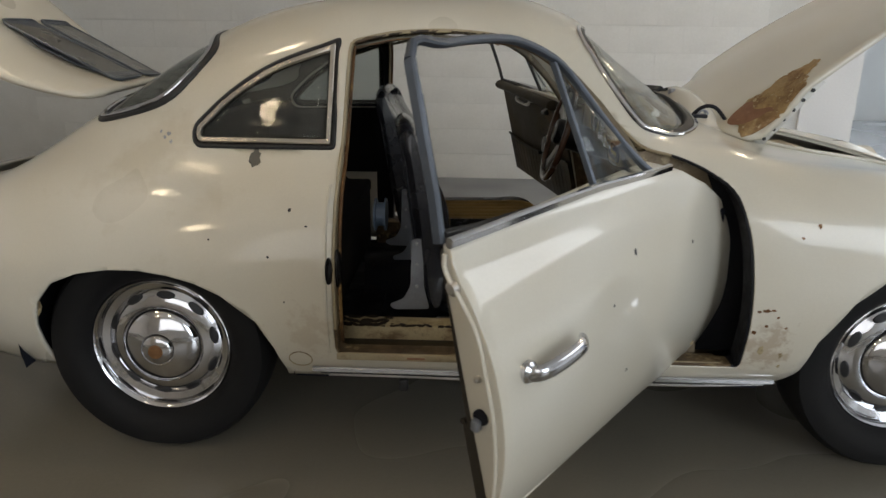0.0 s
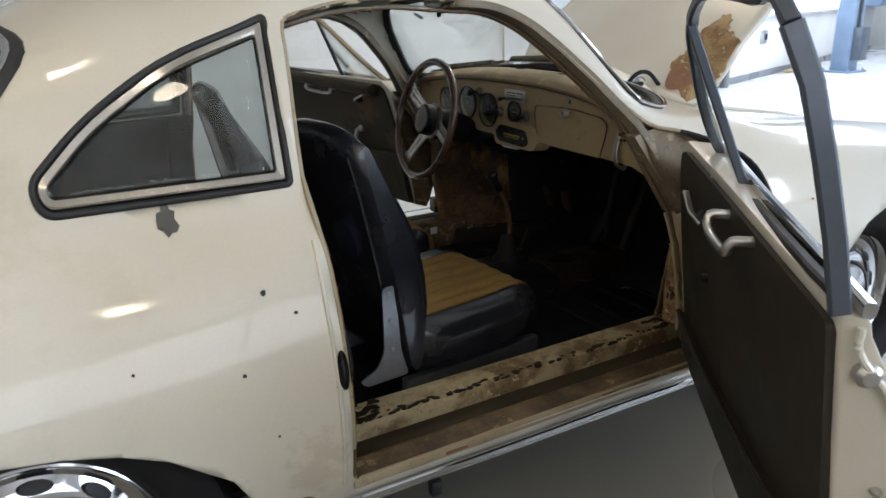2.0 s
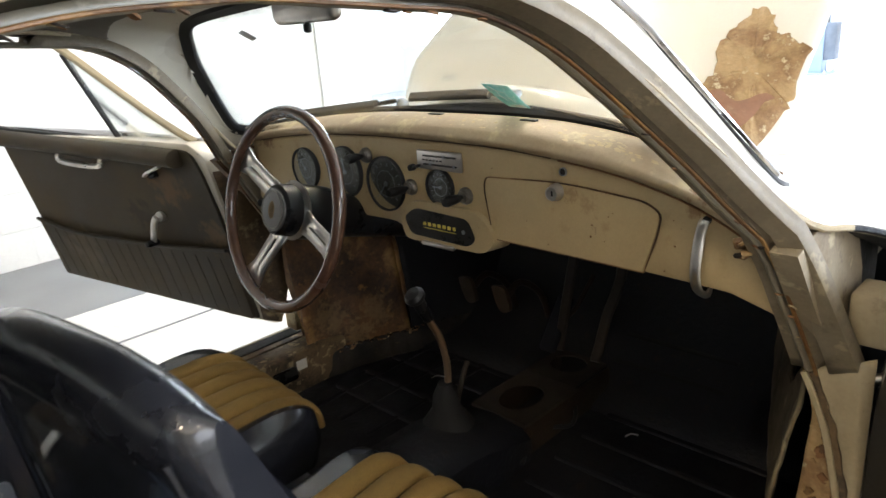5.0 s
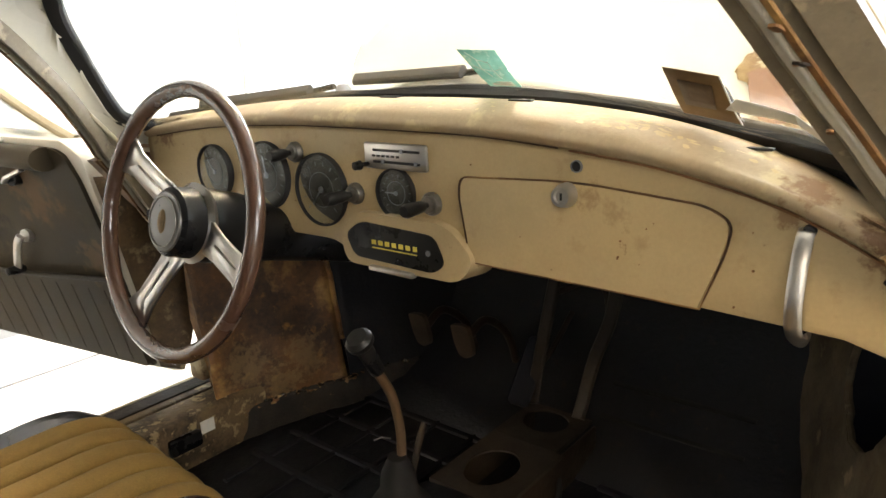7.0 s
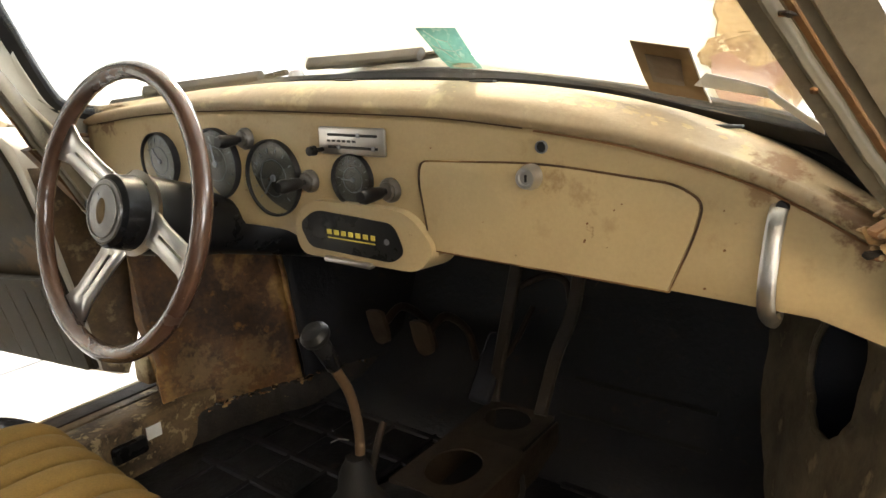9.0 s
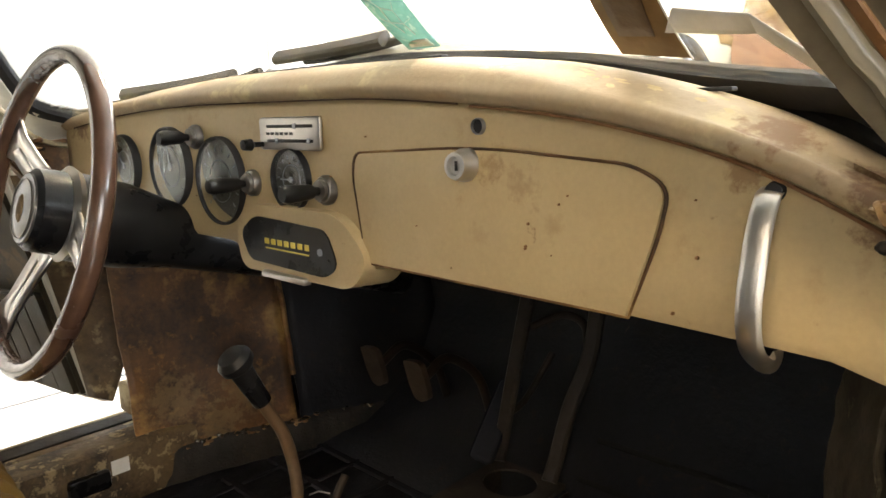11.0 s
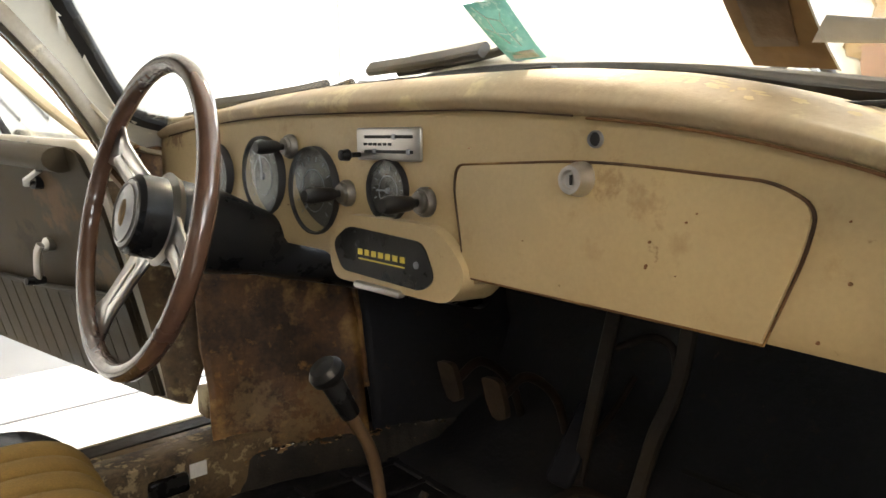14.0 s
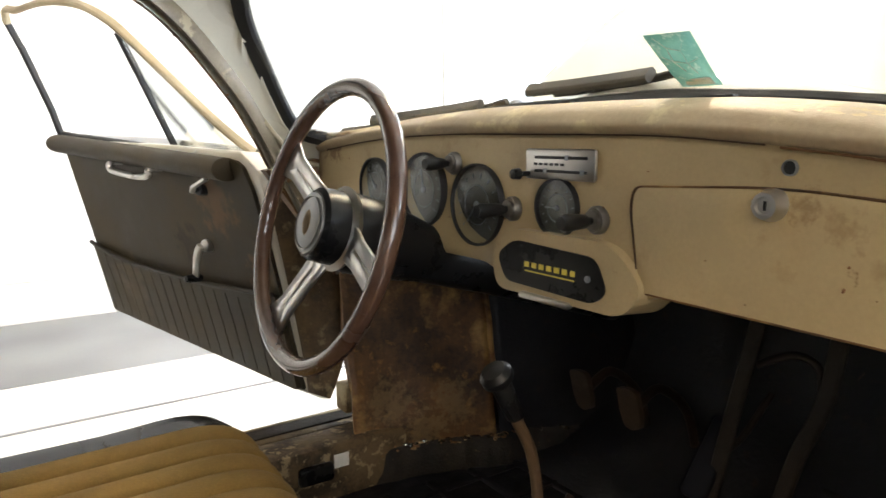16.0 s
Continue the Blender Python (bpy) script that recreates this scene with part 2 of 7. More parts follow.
    sillbrown=worn("mottled_brown_ledge", (0.135, 0.085, 0.038), (0.045, 0.030, 0.018), (0.24, 0.155, 0.07), 11, (0.42, 0.60), (0.30, 0.23, 0.125), 16, (0.58, 0.66), (0.4, 0.7), 0, 0.5, 120, 0.0, 0.2),
    tunnelrust=worn("brown_greasy_tunnel_plate", (0.032, 0.025, 0.020), (0.019, 0.016, 0.014), (0.048, 0.034, 0.022), 9, (0.4, 0.65), None, 18, (0.7, 0.8), (0.4, 0.7), 0, 0.3, 110, 0.0, 0.2),
    pillargrey=worn("worn_olive_grey_paint", (0.21, 0.185, 0.135), (0.155, 0.132, 0.095), (0.13, 0.095, 0.06), 9, (0.4, 0.7), (0.36, 0.32, 0.24), 24, (0.62, 0.68), (0.3, 0.5), 0, 0.1, 160, 0.0, 0.1),
    wetgrime=worn("wet_oily_rust_ledge", (0.018, 0.013, 0.008), (0.009, 0.008, 0.007), (0.055, 0.034, 0.016), 12, (0.42, 0.6), (0.13, 0.09, 0.045), 34, (0.66, 0.70), (0.55, 0.9), 0, 1.0, 160, 0.0, 0.2),
    sillmottle=worn("mottled_rusty_cream_sill", (0.15, 0.10, 0.05), (0.030, 0.021, 0.013), (0.21, 0.14, 0.065), 17, (0.44, 0.56), (0.33, 0.255, 0.145), 34, (0.54, 0.60), (0.4, 0.8), 0, 0.7, 110, 0.0, 0.2),
    hornface=worn("dull_dark_horn_face", (0.055, 0.052, 0.046), (0.075, 0.07, 0.06), None, 20, (0.4, 0.7), None, 20, (0.7, 0.8), (0.25, 0.45), 0, 0.05, 200, 0.3),
    oil=worn("wet_oil", (0.05, 0.035, 0.018), (0.03, 0.02, 0.012), None, 30, (0.4, 0.6), None, 20, (0.7, 0.8), (0.03, 0.08), 0, 0.0, 100, 1.0),
    # dirty paint again, darkened further to offset the daylight on the pillar
    pillar=worn("grimy_dimmed_pillar_paint", (0.20, 0.165, 0.11), (0.125, 0.095, 0.058), (0.07, 0.045, 0.026), 8, (0.38, 0.66), (0.29, 0.24, 0.155), 20, (0.62, 0.68), (0.4, 0.65), 0, 0.2, 160, 0.0, 0.12),
    frame=worn("dull_window_frame_metal", (0.50, 0.48, 0.45), (0.40, 0.385, 0.36), None, 14, (0.4, 0.75), None, 20, (0.7, 0.8), (0.14, 0.28), 1.0, 0.04, 300, 0.0, 0.0),
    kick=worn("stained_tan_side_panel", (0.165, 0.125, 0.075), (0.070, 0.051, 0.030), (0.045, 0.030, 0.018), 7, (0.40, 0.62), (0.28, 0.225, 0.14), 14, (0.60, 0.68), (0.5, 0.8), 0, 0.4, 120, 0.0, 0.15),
    # darker copy of pedalrubber; the foot well's dimness is put into its colour
    pedalpad=worn("shaded_brown_pedal_rubber", (0.046, 0.027, 0.014), (0.030, 0.018, 0.010), None, 14, (0.4, 0.65), None, 18, (0.7, 0.8), (0.5, 0.75), 0, 0.3, 160, 0.0, 0.15),
    pedalrubber=worn("worn_brown_pedal_rubber", (0.085, 0.048, 0.021), (0.058, 0.034, 0.016), None, 14, (0.4, 0.65), None, 18, (0.7, 0.8), (0.5, 0.75), 0, 0.3, 160, 0.0, 0.15),
    collar=worn("tarnished_collar_metal", (0.20, 0.185, 0.165), (0.12, 0.11, 0.095), None, 30, (0.4, 0.65), None, 18, (0.7, 0.8), (0.3, 0.5), 0.8, 0.05, 200),
    whitestrip=worn("white_lacquered_sheet", (0.72, 0.71, 0.66), (0.64, 0.62, 0.56), None, 9, (0.4, 0.7), (0.3, 0.2, 0.1), 40, (0.72, 0.76), (0.35, 0.5), 0, 0.05, 150),
)


for _k in ("grime_shade", "under", "carpet", "darkrust", "tyre", "tunnelrust", "plastic", "darkcard", "blackcard"):
    M[_k].node_tree.nodes["Principled BSDF"].inputs["Specular IOR Level"].default_value = 0.2


def glass_material(name, tint=(1, 1, 1), rough=0.02, dust=0.0):
    """Thin window glass: clear, with a reflection that grows towards a grazing view, and a film of dust."""
    m, nt, p = nodes_of(name)
    out = nt.nodes["Material Output"]
    clear = nt.nodes.new("ShaderNodeBsdfTransparent")
    clear.inputs[0].default_value = (*tint, 1)
    gloss = nt.nodes.new("ShaderNodeBsdfGlossy")
    gloss.inputs["Roughness"].default_value = rough
    lw = nt.nodes.new("ShaderNodeLayerWeight")
    lw.inputs["Blend"].default_value = 0.5
    pw = nt.nodes.new("ShaderNodeMath")
    pw.operation = "POWER"
    pw.inputs[1].default_value = 5.0
    ad = nt.nodes.new("ShaderNodeMath")
    ad.operation, ad.use_clamp = "MULTIPLY_ADD", True
    ad.inputs[1].default_value, ad.inputs[2].default_value = 0.9, 0.025
    nt.links.new(lw.outputs["Facing"], pw.inputs[0])
    nt.links.new(pw.outputs[0], ad.inputs[0])
    mix = nt.nodes.new("ShaderNodeMixShader")
    nt.links.new(ad.outputs[0], mix.inputs[0])
    nt.links.new(clear.outputs[0], mix.inputs[1])
    nt.links.new(gloss.outputs[0], mix.inputs[2])
    last = mix.outputs[0]
    if dust:
        film = nt.nodes.new("ShaderNodeBsdfDiffuse")
        film.inputs[0].default_value = (0.6, 0.57, 0.5, 1)
        amount = ramp(nt, noise_node(nt, 5, 6, 0.7), [(0.35, (dust * 0.3,) * 3), (0.75, (dust,) * 3)])
        mix2 = nt.nodes.new("ShaderNodeMixShader")
        nt.links.new(amount, mix2.inputs[0])
        nt.links.new(last, mix2.inputs[1])
        nt.links.new(film.outputs[0], mix2.inputs[2])
        last = mix2.outputs[0]
    nt.links.new(last, out.inputs[0])
    return m


def backlit(m, share=0.6):
    """Lets daylight through a thin paper or film stuck to glass."""
    nt = m.node_tree
    p, out = nt.nodes["Principled BSDF"], nt.nodes["Material Output"]
    tr = nt.nodes.new("ShaderNodeBsdfTranslucent")
    nt.links.new(p.inputs["Base Color"].links[0].from_socket, tr.inputs[0])
    mix = nt.nodes.new("ShaderNodeMixShader")
    mix.inputs[0].default_value = share
    nt.links.new(p.outputs[0], mix.inputs[1])
    nt.links.new(tr.outputs[0], mix.inputs[2])
    nt.links.new(mix.outputs[0], out.inputs[0])


def stain(m, at, radius, color, scale=60.0, amount=0.8):
    """A ragged stain round a place on a surface, broken up by grain."""
    nt = m.node_tree
    p = nt.nodes["Principled BSDF"]
    old = p.inputs["Base Color"].links[0].from_socket
    tc = nt.nodes.new("ShaderNodeTexCoord")
    d = nt.nodes.new("ShaderNodeVectorMath")
    d.operation = "DISTANCE"
    d.inputs[1].default_value = at
    nt.links.new(tc.outputs["Object"], d.inputs[0])
    near = nt.nodes.new("ShaderNodeMapRange")
    near.inputs["From Min"].default_value, near.inputs["From Max"].default_value = radius, radius * 0.15
    near.inputs["To Min"].default_value, near.inputs["To Max"].default_value = -0.38, 0.16
    nt.links.new(d.outputs["Value"], near.inputs["Value"])
    add = nt.nodes.new("ShaderNodeMath")
    add.operation = "ADD"
    nt.links.new(near.outputs[0], add.inputs[0])
    nt.links.new(noise_node(nt, scale, 6, 0.65), add.inputs[1])
    fac = ramp(nt, add.outputs[0], [(0.47, BLACK), (0.62, (amount,) * 3)])
    nt.links.new(mixc(nt, fac, old, color), p.inputs["Base Color"])


backlit(M["green"], 0.65)
backlit(M["paper"], 0.3)
for _at, _r, _c, _k, _m in (((.36, -.285, .884), .040, (.22, .125, .05), 90, .55), ((.36, -.320, .874), .045, (.27, .165, .07), 70, .5), ((.33, -.575, .865), .055, (.13, .055, .02), 60, .8), ((.34, -.49, .893), .035, (.20, .10, .035), 80, .7),
                            ((.35, -.20, .850), .07, (.42, .32, .17), 40, .5), ((.34, .56, .925), .06, (.15, .07, .03), 70, .8)):
    stain(M["dash"], _at, _r, _c, _k, _m)
stain(M["dashtop"], (.33, -.57, .885), .07, (.14, .06, .025), 60)
stain(M["dashtop"], (.36, -.50, .905), .06, (.22, .11, .045), 80)
for _at, _r in (((.45, .56, .42), .13), ((.58, .54, .40), .12), ((.52, .55, .36), .10)):
    stain(M["brown"], _at, _r, (.21, .14, .06), 62, .55)
for _at, _r, _c, _k in (((.22, .90, .80), .16, (.105, .062, .026), 26), ((.20, 1.05, .70), .14, (.022, .018, .013), 30), ((.12, 1.40, .56), .20, (.075, .058, .034), 22), ((.28, .80, .66), .12, (.11, .07, .03), 40)):
    stain(M["darkcard"], _at, _r, _c, _k, .7)
stain(M["paint"], (-1.05, -.60, .70), .5, (.50, .44, .32), 5, 0.45)
stain(M["paint"], (.62, -.80, .40), .16, (.33, .22, .12), 30, 0.5)
stain(M["paint"], (-.60, -.78, .42), .18, (.42, .33, .22), 26, 0.4)
M["glass"] = glass_material("window_glass", (0.96, 0.98, 0.97), 0.01, 0.05)
M["dustglass"] = glass_material("dusty_window_glass", (0.74, 0.77, 0.77), 0.02, 0.06)
M["lens"] = glass_material("lamp_lens", (0.95, 0.95, 0.93), 0.05)


def glow(name, color, strength):
    m, nt, p = nodes_of(name)
    p.inputs["Emission Color"].default_value = (*color, 1)
    p.inputs["Emission Strength"].default_value = strength
    return m


M["bulb"] = glow("warm_lamp_glow", WARM, 30.0)
M["sky"] = glow("bright_daylight", (0.78, 0.90, 1.0), 4.5)


# ---- mesh tools ----
def link(name, bm, mat, parent=None, label="", smooth=True, out=None):
    """Links a mesh. out: the way that the outer side of an open shell looks, from a face's middle."""
    bmesh.ops.recalc_face_normals(bm, faces=bm.faces)
    if out is not None and sum(f.normal.dot(out(f.calc_center_median())) * f.calc_area() for f in bm.faces) < 0:
        bmesh.ops.reverse_faces(bm, faces=bm.faces)
    me = bpy.data.meshes.new(name)
    bm.to_mesh(me)
    bm.free()
    for x in (mat if isinstance(mat, list) else [mat]):
        me.materials.append(x)
    if smooth:
        me.polygons.foreach_set("use_smooth", [True] * len(me.polygons))
        me.set_sharp_from_angle(angle=radians(38))
    ob = new(name, me)
    ob.parent = parent
    if label:
        ob["label"] = label
    return ob


part = link


def thing(name, label, category, group="", kind=""):
    return tagged(new(name), label, category, group, kind)


def box(sx, sy, sz, at=(0, 0, 0), r=0.0, seg=2, m=None, bm=None):
    own = bmesh.new()
    bmesh.ops.create_cube(own, size=1)
    bmesh.ops.scale(own, vec=(sx, sy, sz), verts=own.verts)
    if r:
        bmesh.ops.bevel(own, geom=own.edges[:], offset=r, segments=seg, affect="EDGES", profile=0.5)
    bmesh.ops.translate(own, vec=at, verts=own.verts)
    if m is not None:
        own.transform(m)
    return merge(bm, own)


def merge(bm, own):
    if bm is None:
        return own
    me = bpy.data.meshes.new("tmp")
    own.to_mesh(me)
    own.free()
    bm.from_mesh(me)
    bpy.data.meshes.remove(me)
    return bm


def lathe(profile, seg=48, axis="y", m=None, bm=None, cap=True):
    """Turns (radius, along) points round an axis."""
    own = bmesh.new()
    rings = []
    for r, h in profile:
        ring = []
        for i in range(seg):
            a = 2 * math.pi * i / seg
            c, s_ = r * math.cos(a), r * math.sin(a)
            ring.append(own.verts.new({"y": (c, h, s_), "x": (h, c, s_), "z": (c, s_, h)}[axis]))
        rings.append(ring)
    for a, b in zip(rings, rings[1:]):
        for i in range(seg):
            own.faces.new((a[i], a[(i + 1) % seg], b[(i + 1) % seg], b[i]))
    for ring in (rings[0], rings[-1]) if cap else ():
        own.faces.new(ring)
    bmesh.ops.remove_doubles(own, verts=own.verts, dist=1e-5)
    if m is not None:
        own.transform(m)
    return merge(bm, own)


def sweep(points, profile, ups, closed=False, bm=None, cap=True):
    """Sweeps (side, up) points along a line; ups: one direction, or one for each point."""
    own = bmesh.new()
    pts = [Vector(p) for p in points]
    n = len(pts)
    rings = []
    for i, p in enumerate(pts):
        a = pts[(i - 1) % n] if closed or i else p
        b = pts[(i + 1) % n] if closed or i < n - 1 else p
        t = (b - a).normalized()
        up = Vector(ups[i] if isinstance(ups, list) else ups)
        up = (up - t * up.dot(t)).normalized()
        side = t.cross(up)
        rings.append([own.verts.new(p + side * u + up * v) for u, v in profile])
    k = len(profile)
    pairs = list(zip(rings, rings[1:])) + ([(rings[-1], rings[0])] if closed else [])
    for a, b in pairs:
        for j in range(k):
            own.faces.new((a[j], a[(j + 1) % k], b[(j + 1) % k], b[j]))
    if not closed and cap:
        own.faces.new(rings[0][::-1])
        own.faces.new(rings[-1])
    return merge(bm, own)


def round_profile(r, k=10, flat=1.0):
    return [(r * math.cos(2 * math.pi * i / k), r * flat * math.sin(2 * math.pi * i / k)) for i in range(k)]


def rect_profile(w, h):
    c = min(w, h) * 0.25
    w, h = w / 2, h / 2
    return [(w, h - c), (w - c, h), (-w + c, h), (-w, h - c), (-w, -h + c), (-w + c, -h), (w - c, -h), (w, -h + c)]


def tube(points, r, bm=None, k=10, closed=False):
    up = (0.13, 0.21, 0.97)
    return sweep(points, round_profile(r, k), up, closed, bm)


def spline(points, per=6, closed=False):
    """A smooth line through points."""
    pts = [np.array(p, float) for p in points]
    n = len(pts)
    out = []
    for i in range(n if closed else n - 1):
        p1, p2 = pts[i], pts[(i + 1) % n]
        p0 = pts[(i - 1) % n] if closed or i else 2 * p1 - p2
        p3 = pts[(i + 2) % n] if closed or i < n - 2 else 2 * p2 - p1
        for j in range(per):
            t = j / per
            out.append(0.5 * (2 * p1 + (p2 - p0) * t + (2 * p0 - 5 * p1 + 4 * p2 - p3) * t**2 + (3 * p1 - p0 - 3 * p2 + p3) * t**3))
    if not closed:
        out.append(pts[-1])
    return out


def rounded_poly(points, r, seg=5):
    """A polygon with its corners rounded."""
    out = []
    n = len(points)
    for i in range(n):
        p, a, b = (np.array(points[k % n], float) for k in (i, i - 1, i + 1))
        rr = r[i] if isinstance(r, (list, tuple)) else r
        if rr <= 0:
            out.append(p)
            continue
        la, lb = np.linalg.norm(a - p), np.linalg.norm(b - p)
        d = min(rr, la * 0.48, lb * 0.48)
        pa, pb = p + (a - p) / la * d, p + (b - p) / lb * d
        for j in range(seg + 1):
            t = j / seg
            out.append((1 - t) ** 2 * pa + 2 * t * (1 - t) * p + t**2 * pb)
    return out


def inside(poly, x, y):
    c = False
    n = len(poly)
    for i in range(n):
        (x1, y1), (x2, y2) = poly[i][:2], poly[i - 1][:2]
        if (y1 > y) != (y2 > y) and x < (x2 - x1) * (y - y1) / (y2 - y1) + x1:
            c = not c
    return c


def cut(bm, poly, axes, where, keep=False):
    """Cuts a shell along an outline seen along the third axis, and takes away what lies inside it (or, with keep, outside)."""
    i, j = axes
    k = 3 - i - j
    lo = [min(p[n] for p in poly) - 0.05 for n in (0, 1)]
    hi = [max(p[n] for p in poly) + 0.05 for n in (0, 1)]

    def near():
        out = []
        for f in bm.faces:
            c = f.calc_center_median()
            if where(c) and lo[0] <= c[i] <= hi[0] and lo[1] <= c[j] <= hi[1]:
                out.append(f)
        return out

    n = len(poly)
    faces = near()
    for a in range(n):
        p, q = poly[a], poly[(a + 1) % n]
        co, d = Vector((0, 0, 0)), Vector((0, 0, 0))
        co[i], co[j] = p[0], p[1]
        d[i], d[j] = -(q[1] - p[1]), q[0] - p[0]
        if d.length < 1e-6:
            continue
        # only the faces round this edge are split
        mid, half = ((p[0] + q[0]) / 2, (p[1] + q[1]) / 2), math.dist(p, q) / 2 + 0.08
        some = [f for f in near() if math.dist((f.calc_center_median()[i], f.calc_center_median()[j]), mid) < half]
        geom = set(some)
        for f in some:
            geom.update(f.edges)
            geom.update(f.verts)
        bmesh.ops.bisect_plane(bm, geom=list(geom), plane_co=co, plane_no=d.normalized(), dist=1e-5)
    gone = []
    for f in bm.faces:
        c = f.calc_center_median()
        hit = where(c) and inside(poly, c[i], c[j])
        if hit != keep:
            gone.append(f)
    bmesh.ops.delete(bm, geom=gone, context="FACES")
    return bm


# ---- the shape of the car's body ----
# stations along the car: half sections from the bottom edge to the middle of the roof, as (half width, height)
STATIONS = {
    -1.98: [(.40, .36), (.48, .42), (.52, .50), (.48, .58), (.40, .64), (.30, .67), (.20, .69), (.10, .70), (0, .70)],
    -1.65: [(.62, .27), (.68, .34), (.72, .47), (.69, .60), (.60, .70), (.48, .74), (.34, .755), (.17, .76), (0, .765)],
    -1.35: [(.70, .25), (.755, .34), (.785, .47), (.765, .62), (.66, .77), (.54, .845), (.385, .915), (.20, .950), (0, .968)],
    -1.05: [(.715, .25), (.765, .35), (.79, .48), (.775, .63), (.69, .79), (.59, .885), (.445, 1.060), (.25, 1.135), (0, 1.170)],
    -0.75: [(.72, .25), (.77, .34), (.795, .47), (.785, .62), (.72, .77), (.61, .885), (.52, 1.12), (.30, 1.245), (0, 1.275)],
    -0.53: [(.72, .25), (.77, .33), (.80, .47), (.79, .62), (.735, .77), (.625, .89), (.53, 1.165), (.32, 1.28), (0, 1.305)],
    -0.10: [(.72, .24), (.775, .33), (.805, .47), (.795, .63), (.745, .78), (.635, .905), (.515, 1.18), (.30, 1.29), (0, 1.315)],
    0.12: [(.72, .24), (.775, .33), (.81, .47), (.80, .63), (.755, .785), (.645, .915), (.505, 1.155), (.30, 1.235), (0, 1.262)],
    0.30: [(.72, .24), (.78, .33), (.815, .48), (.81, .63), (.77, .785), (.668, .898), (.588, .958), (.34, 1.085), (0, 1.125)],
    0.42: [(.72, .24), (.78, .33), (.82, .48), (.815, .63), (.78, .78), (.678, .890), (.568, .926), (.32, 1.000), (0, 1.045)],
    0.50: [(.715, .24), (.78, .33), (.82, .48), (.82, .63), (.79, .775), (.69, .888), (.550, .920), (.30, .962), (0, .992)],
    0.62: [(.70, .245), (.785, .33), (.825, .48), (.825, .63), (.80, .765), (.71, .868), (.56, .888), (.30, .915), (0, .93)],
    1.05: [(.69, .26), (.775, .36), (.82, .50), (.815, .63), (.775, .755), (.68, .83), (.52, .83), (.30, .835), (0, .84)],
    1.45: [(.60, .28), (.70, .36), (.745, .48), (.735, .60), (.69, .71), (.58, .77), (.42, .74), (.22, .735), (0, .735)],
    1.75: [(.40, .30), (.48, .37), (.52, .47), (.50, .55), (.45, .60), (.36, .62), (.26, .61), (.13, .61), (0, .61)],
}


def pchip(xs, ys, x):
    """A smooth line through points that does not overshoot."""
    xs, ys = np.asarray(xs, float), np.asarray(ys, float)
    h = np.diff(xs)
    d = np.diff(ys) / h
    s_ = np.zeros(len(xs))
    for i in range(1, len(xs) - 1):
        if d[i - 1] * d[i] > 0:
            w1, w2 = 2 * h[i] + h[i - 1], h[i] + 2 * h[i - 1]
            s_[i] = (w1 + w2) / (w1 / d[i - 1] + w2 / d[i])
    s_[0], s_[-1] = d[0], d[-1]
    i = int(np.clip(np.searchsorted(xs, x) - 1, 0, len(h) - 1))
    t = (x - xs[i]) / h[i]
    return ((1 + 2 * t) * (1 - t) ** 2 * ys[i] + t * (1 - t) ** 2 * h[i] * s_[i] + t * t * (3 - 2 * t) * ys[i + 1] + t * t * (t - 1) * h[i] * s_[i + 1])


XS = sorted(STATIONS)


def half_section(x, per=5):
    key = [(pchip(XS, [STATIONS[k][n][0] for k in XS], x), pchip(XS, [STATIONS[k][n][1] for k in XS], x)) for n in range(9)]
    # the mirrored next point keeps the roof smooth over the middle
    pts = spline(key + [(-key[7][0], key[7][1])], per)
    return pts[: 8 * per + 1]


def body_shell(inset=0.0, x0=-1.98, x1=1.75, step=0.034, sides=(-1, 1), ends=True):
    bm = bmesh.new()
    n = max(2, round((x1 - x0) / step))
    rows = []
    for i in range(n + 1):
        x = x0 + (x1 - x0) * i / n
        half = half_section(x)
        if inset:
            c = np.array([0, 0.62])
            half = [p + (c - p) / max(1e-6, np.linalg.norm(c - p)) * inset for p in half]
        row = []
        if -1 in sides:
            row += [(x, -p[0], p[1]) for p in half]
        if 1 in sides:
            right = [(x, p[0], p[1]) for p in half][::-1]
            row += right[1:] if -1 in sides else right
        rows.append([bm.verts.new(v) for v in row])
    for a, b in zip(rows, rows[1:]):
        for j in range(len(a) - 1):
            bm.faces.new((a[j], a[j + 1], b[j + 1], b[j]))
    if ends:
        bm.faces.new(rows[0])
        bm.faces.new(rows[-1][::-1])
    return bm


from mathutils.bvhtree import BVHTree

_full = body_shell()
bmesh.ops.recalc_face_normals(_full, faces=_full.faces)
_full.normal_update()
SHELL = BVHTree.FromBMesh(_full)
_full.free()


def on_side(x, z, sign=-1, off=0.0):
    """The point of the body's side at x and z, pushed out by off, and its normal."""
    hit, nrm, _, _ = SHELL.ray_cast(Vector((x, sign * 2.0, z)), Vector((0, -sign, 0)))
    if hit is None:
        hit, nrm = Vector((x, sign * 0.5, z)), Vector((0, sign, 0.2)).normalized()
    if nrm.y * sign < 0:
        nrm = -nrm
    return hit + nrm * off, nrm


def on_front(y, z, sign=1, off=0.0, start=0.0):
    hit, nrm, _, _ = SHELL.ray_cast(Vector((sign * 3.0, y, z)), Vector((-sign, 0, 0)))
    if nrm.x * sign < 0:
        nrm = -nrm
    return hit + nrm * off, nrm


def on_top(x, y, off=0.0):
    hit, nrm, _, _ = SHELL.ray_cast(Vector((x, y, 3.0)), Vector((0, 0, -1)))
    if nrm.z < 0:
        nrm = -nrm
    return hit + nrm * off, nrm


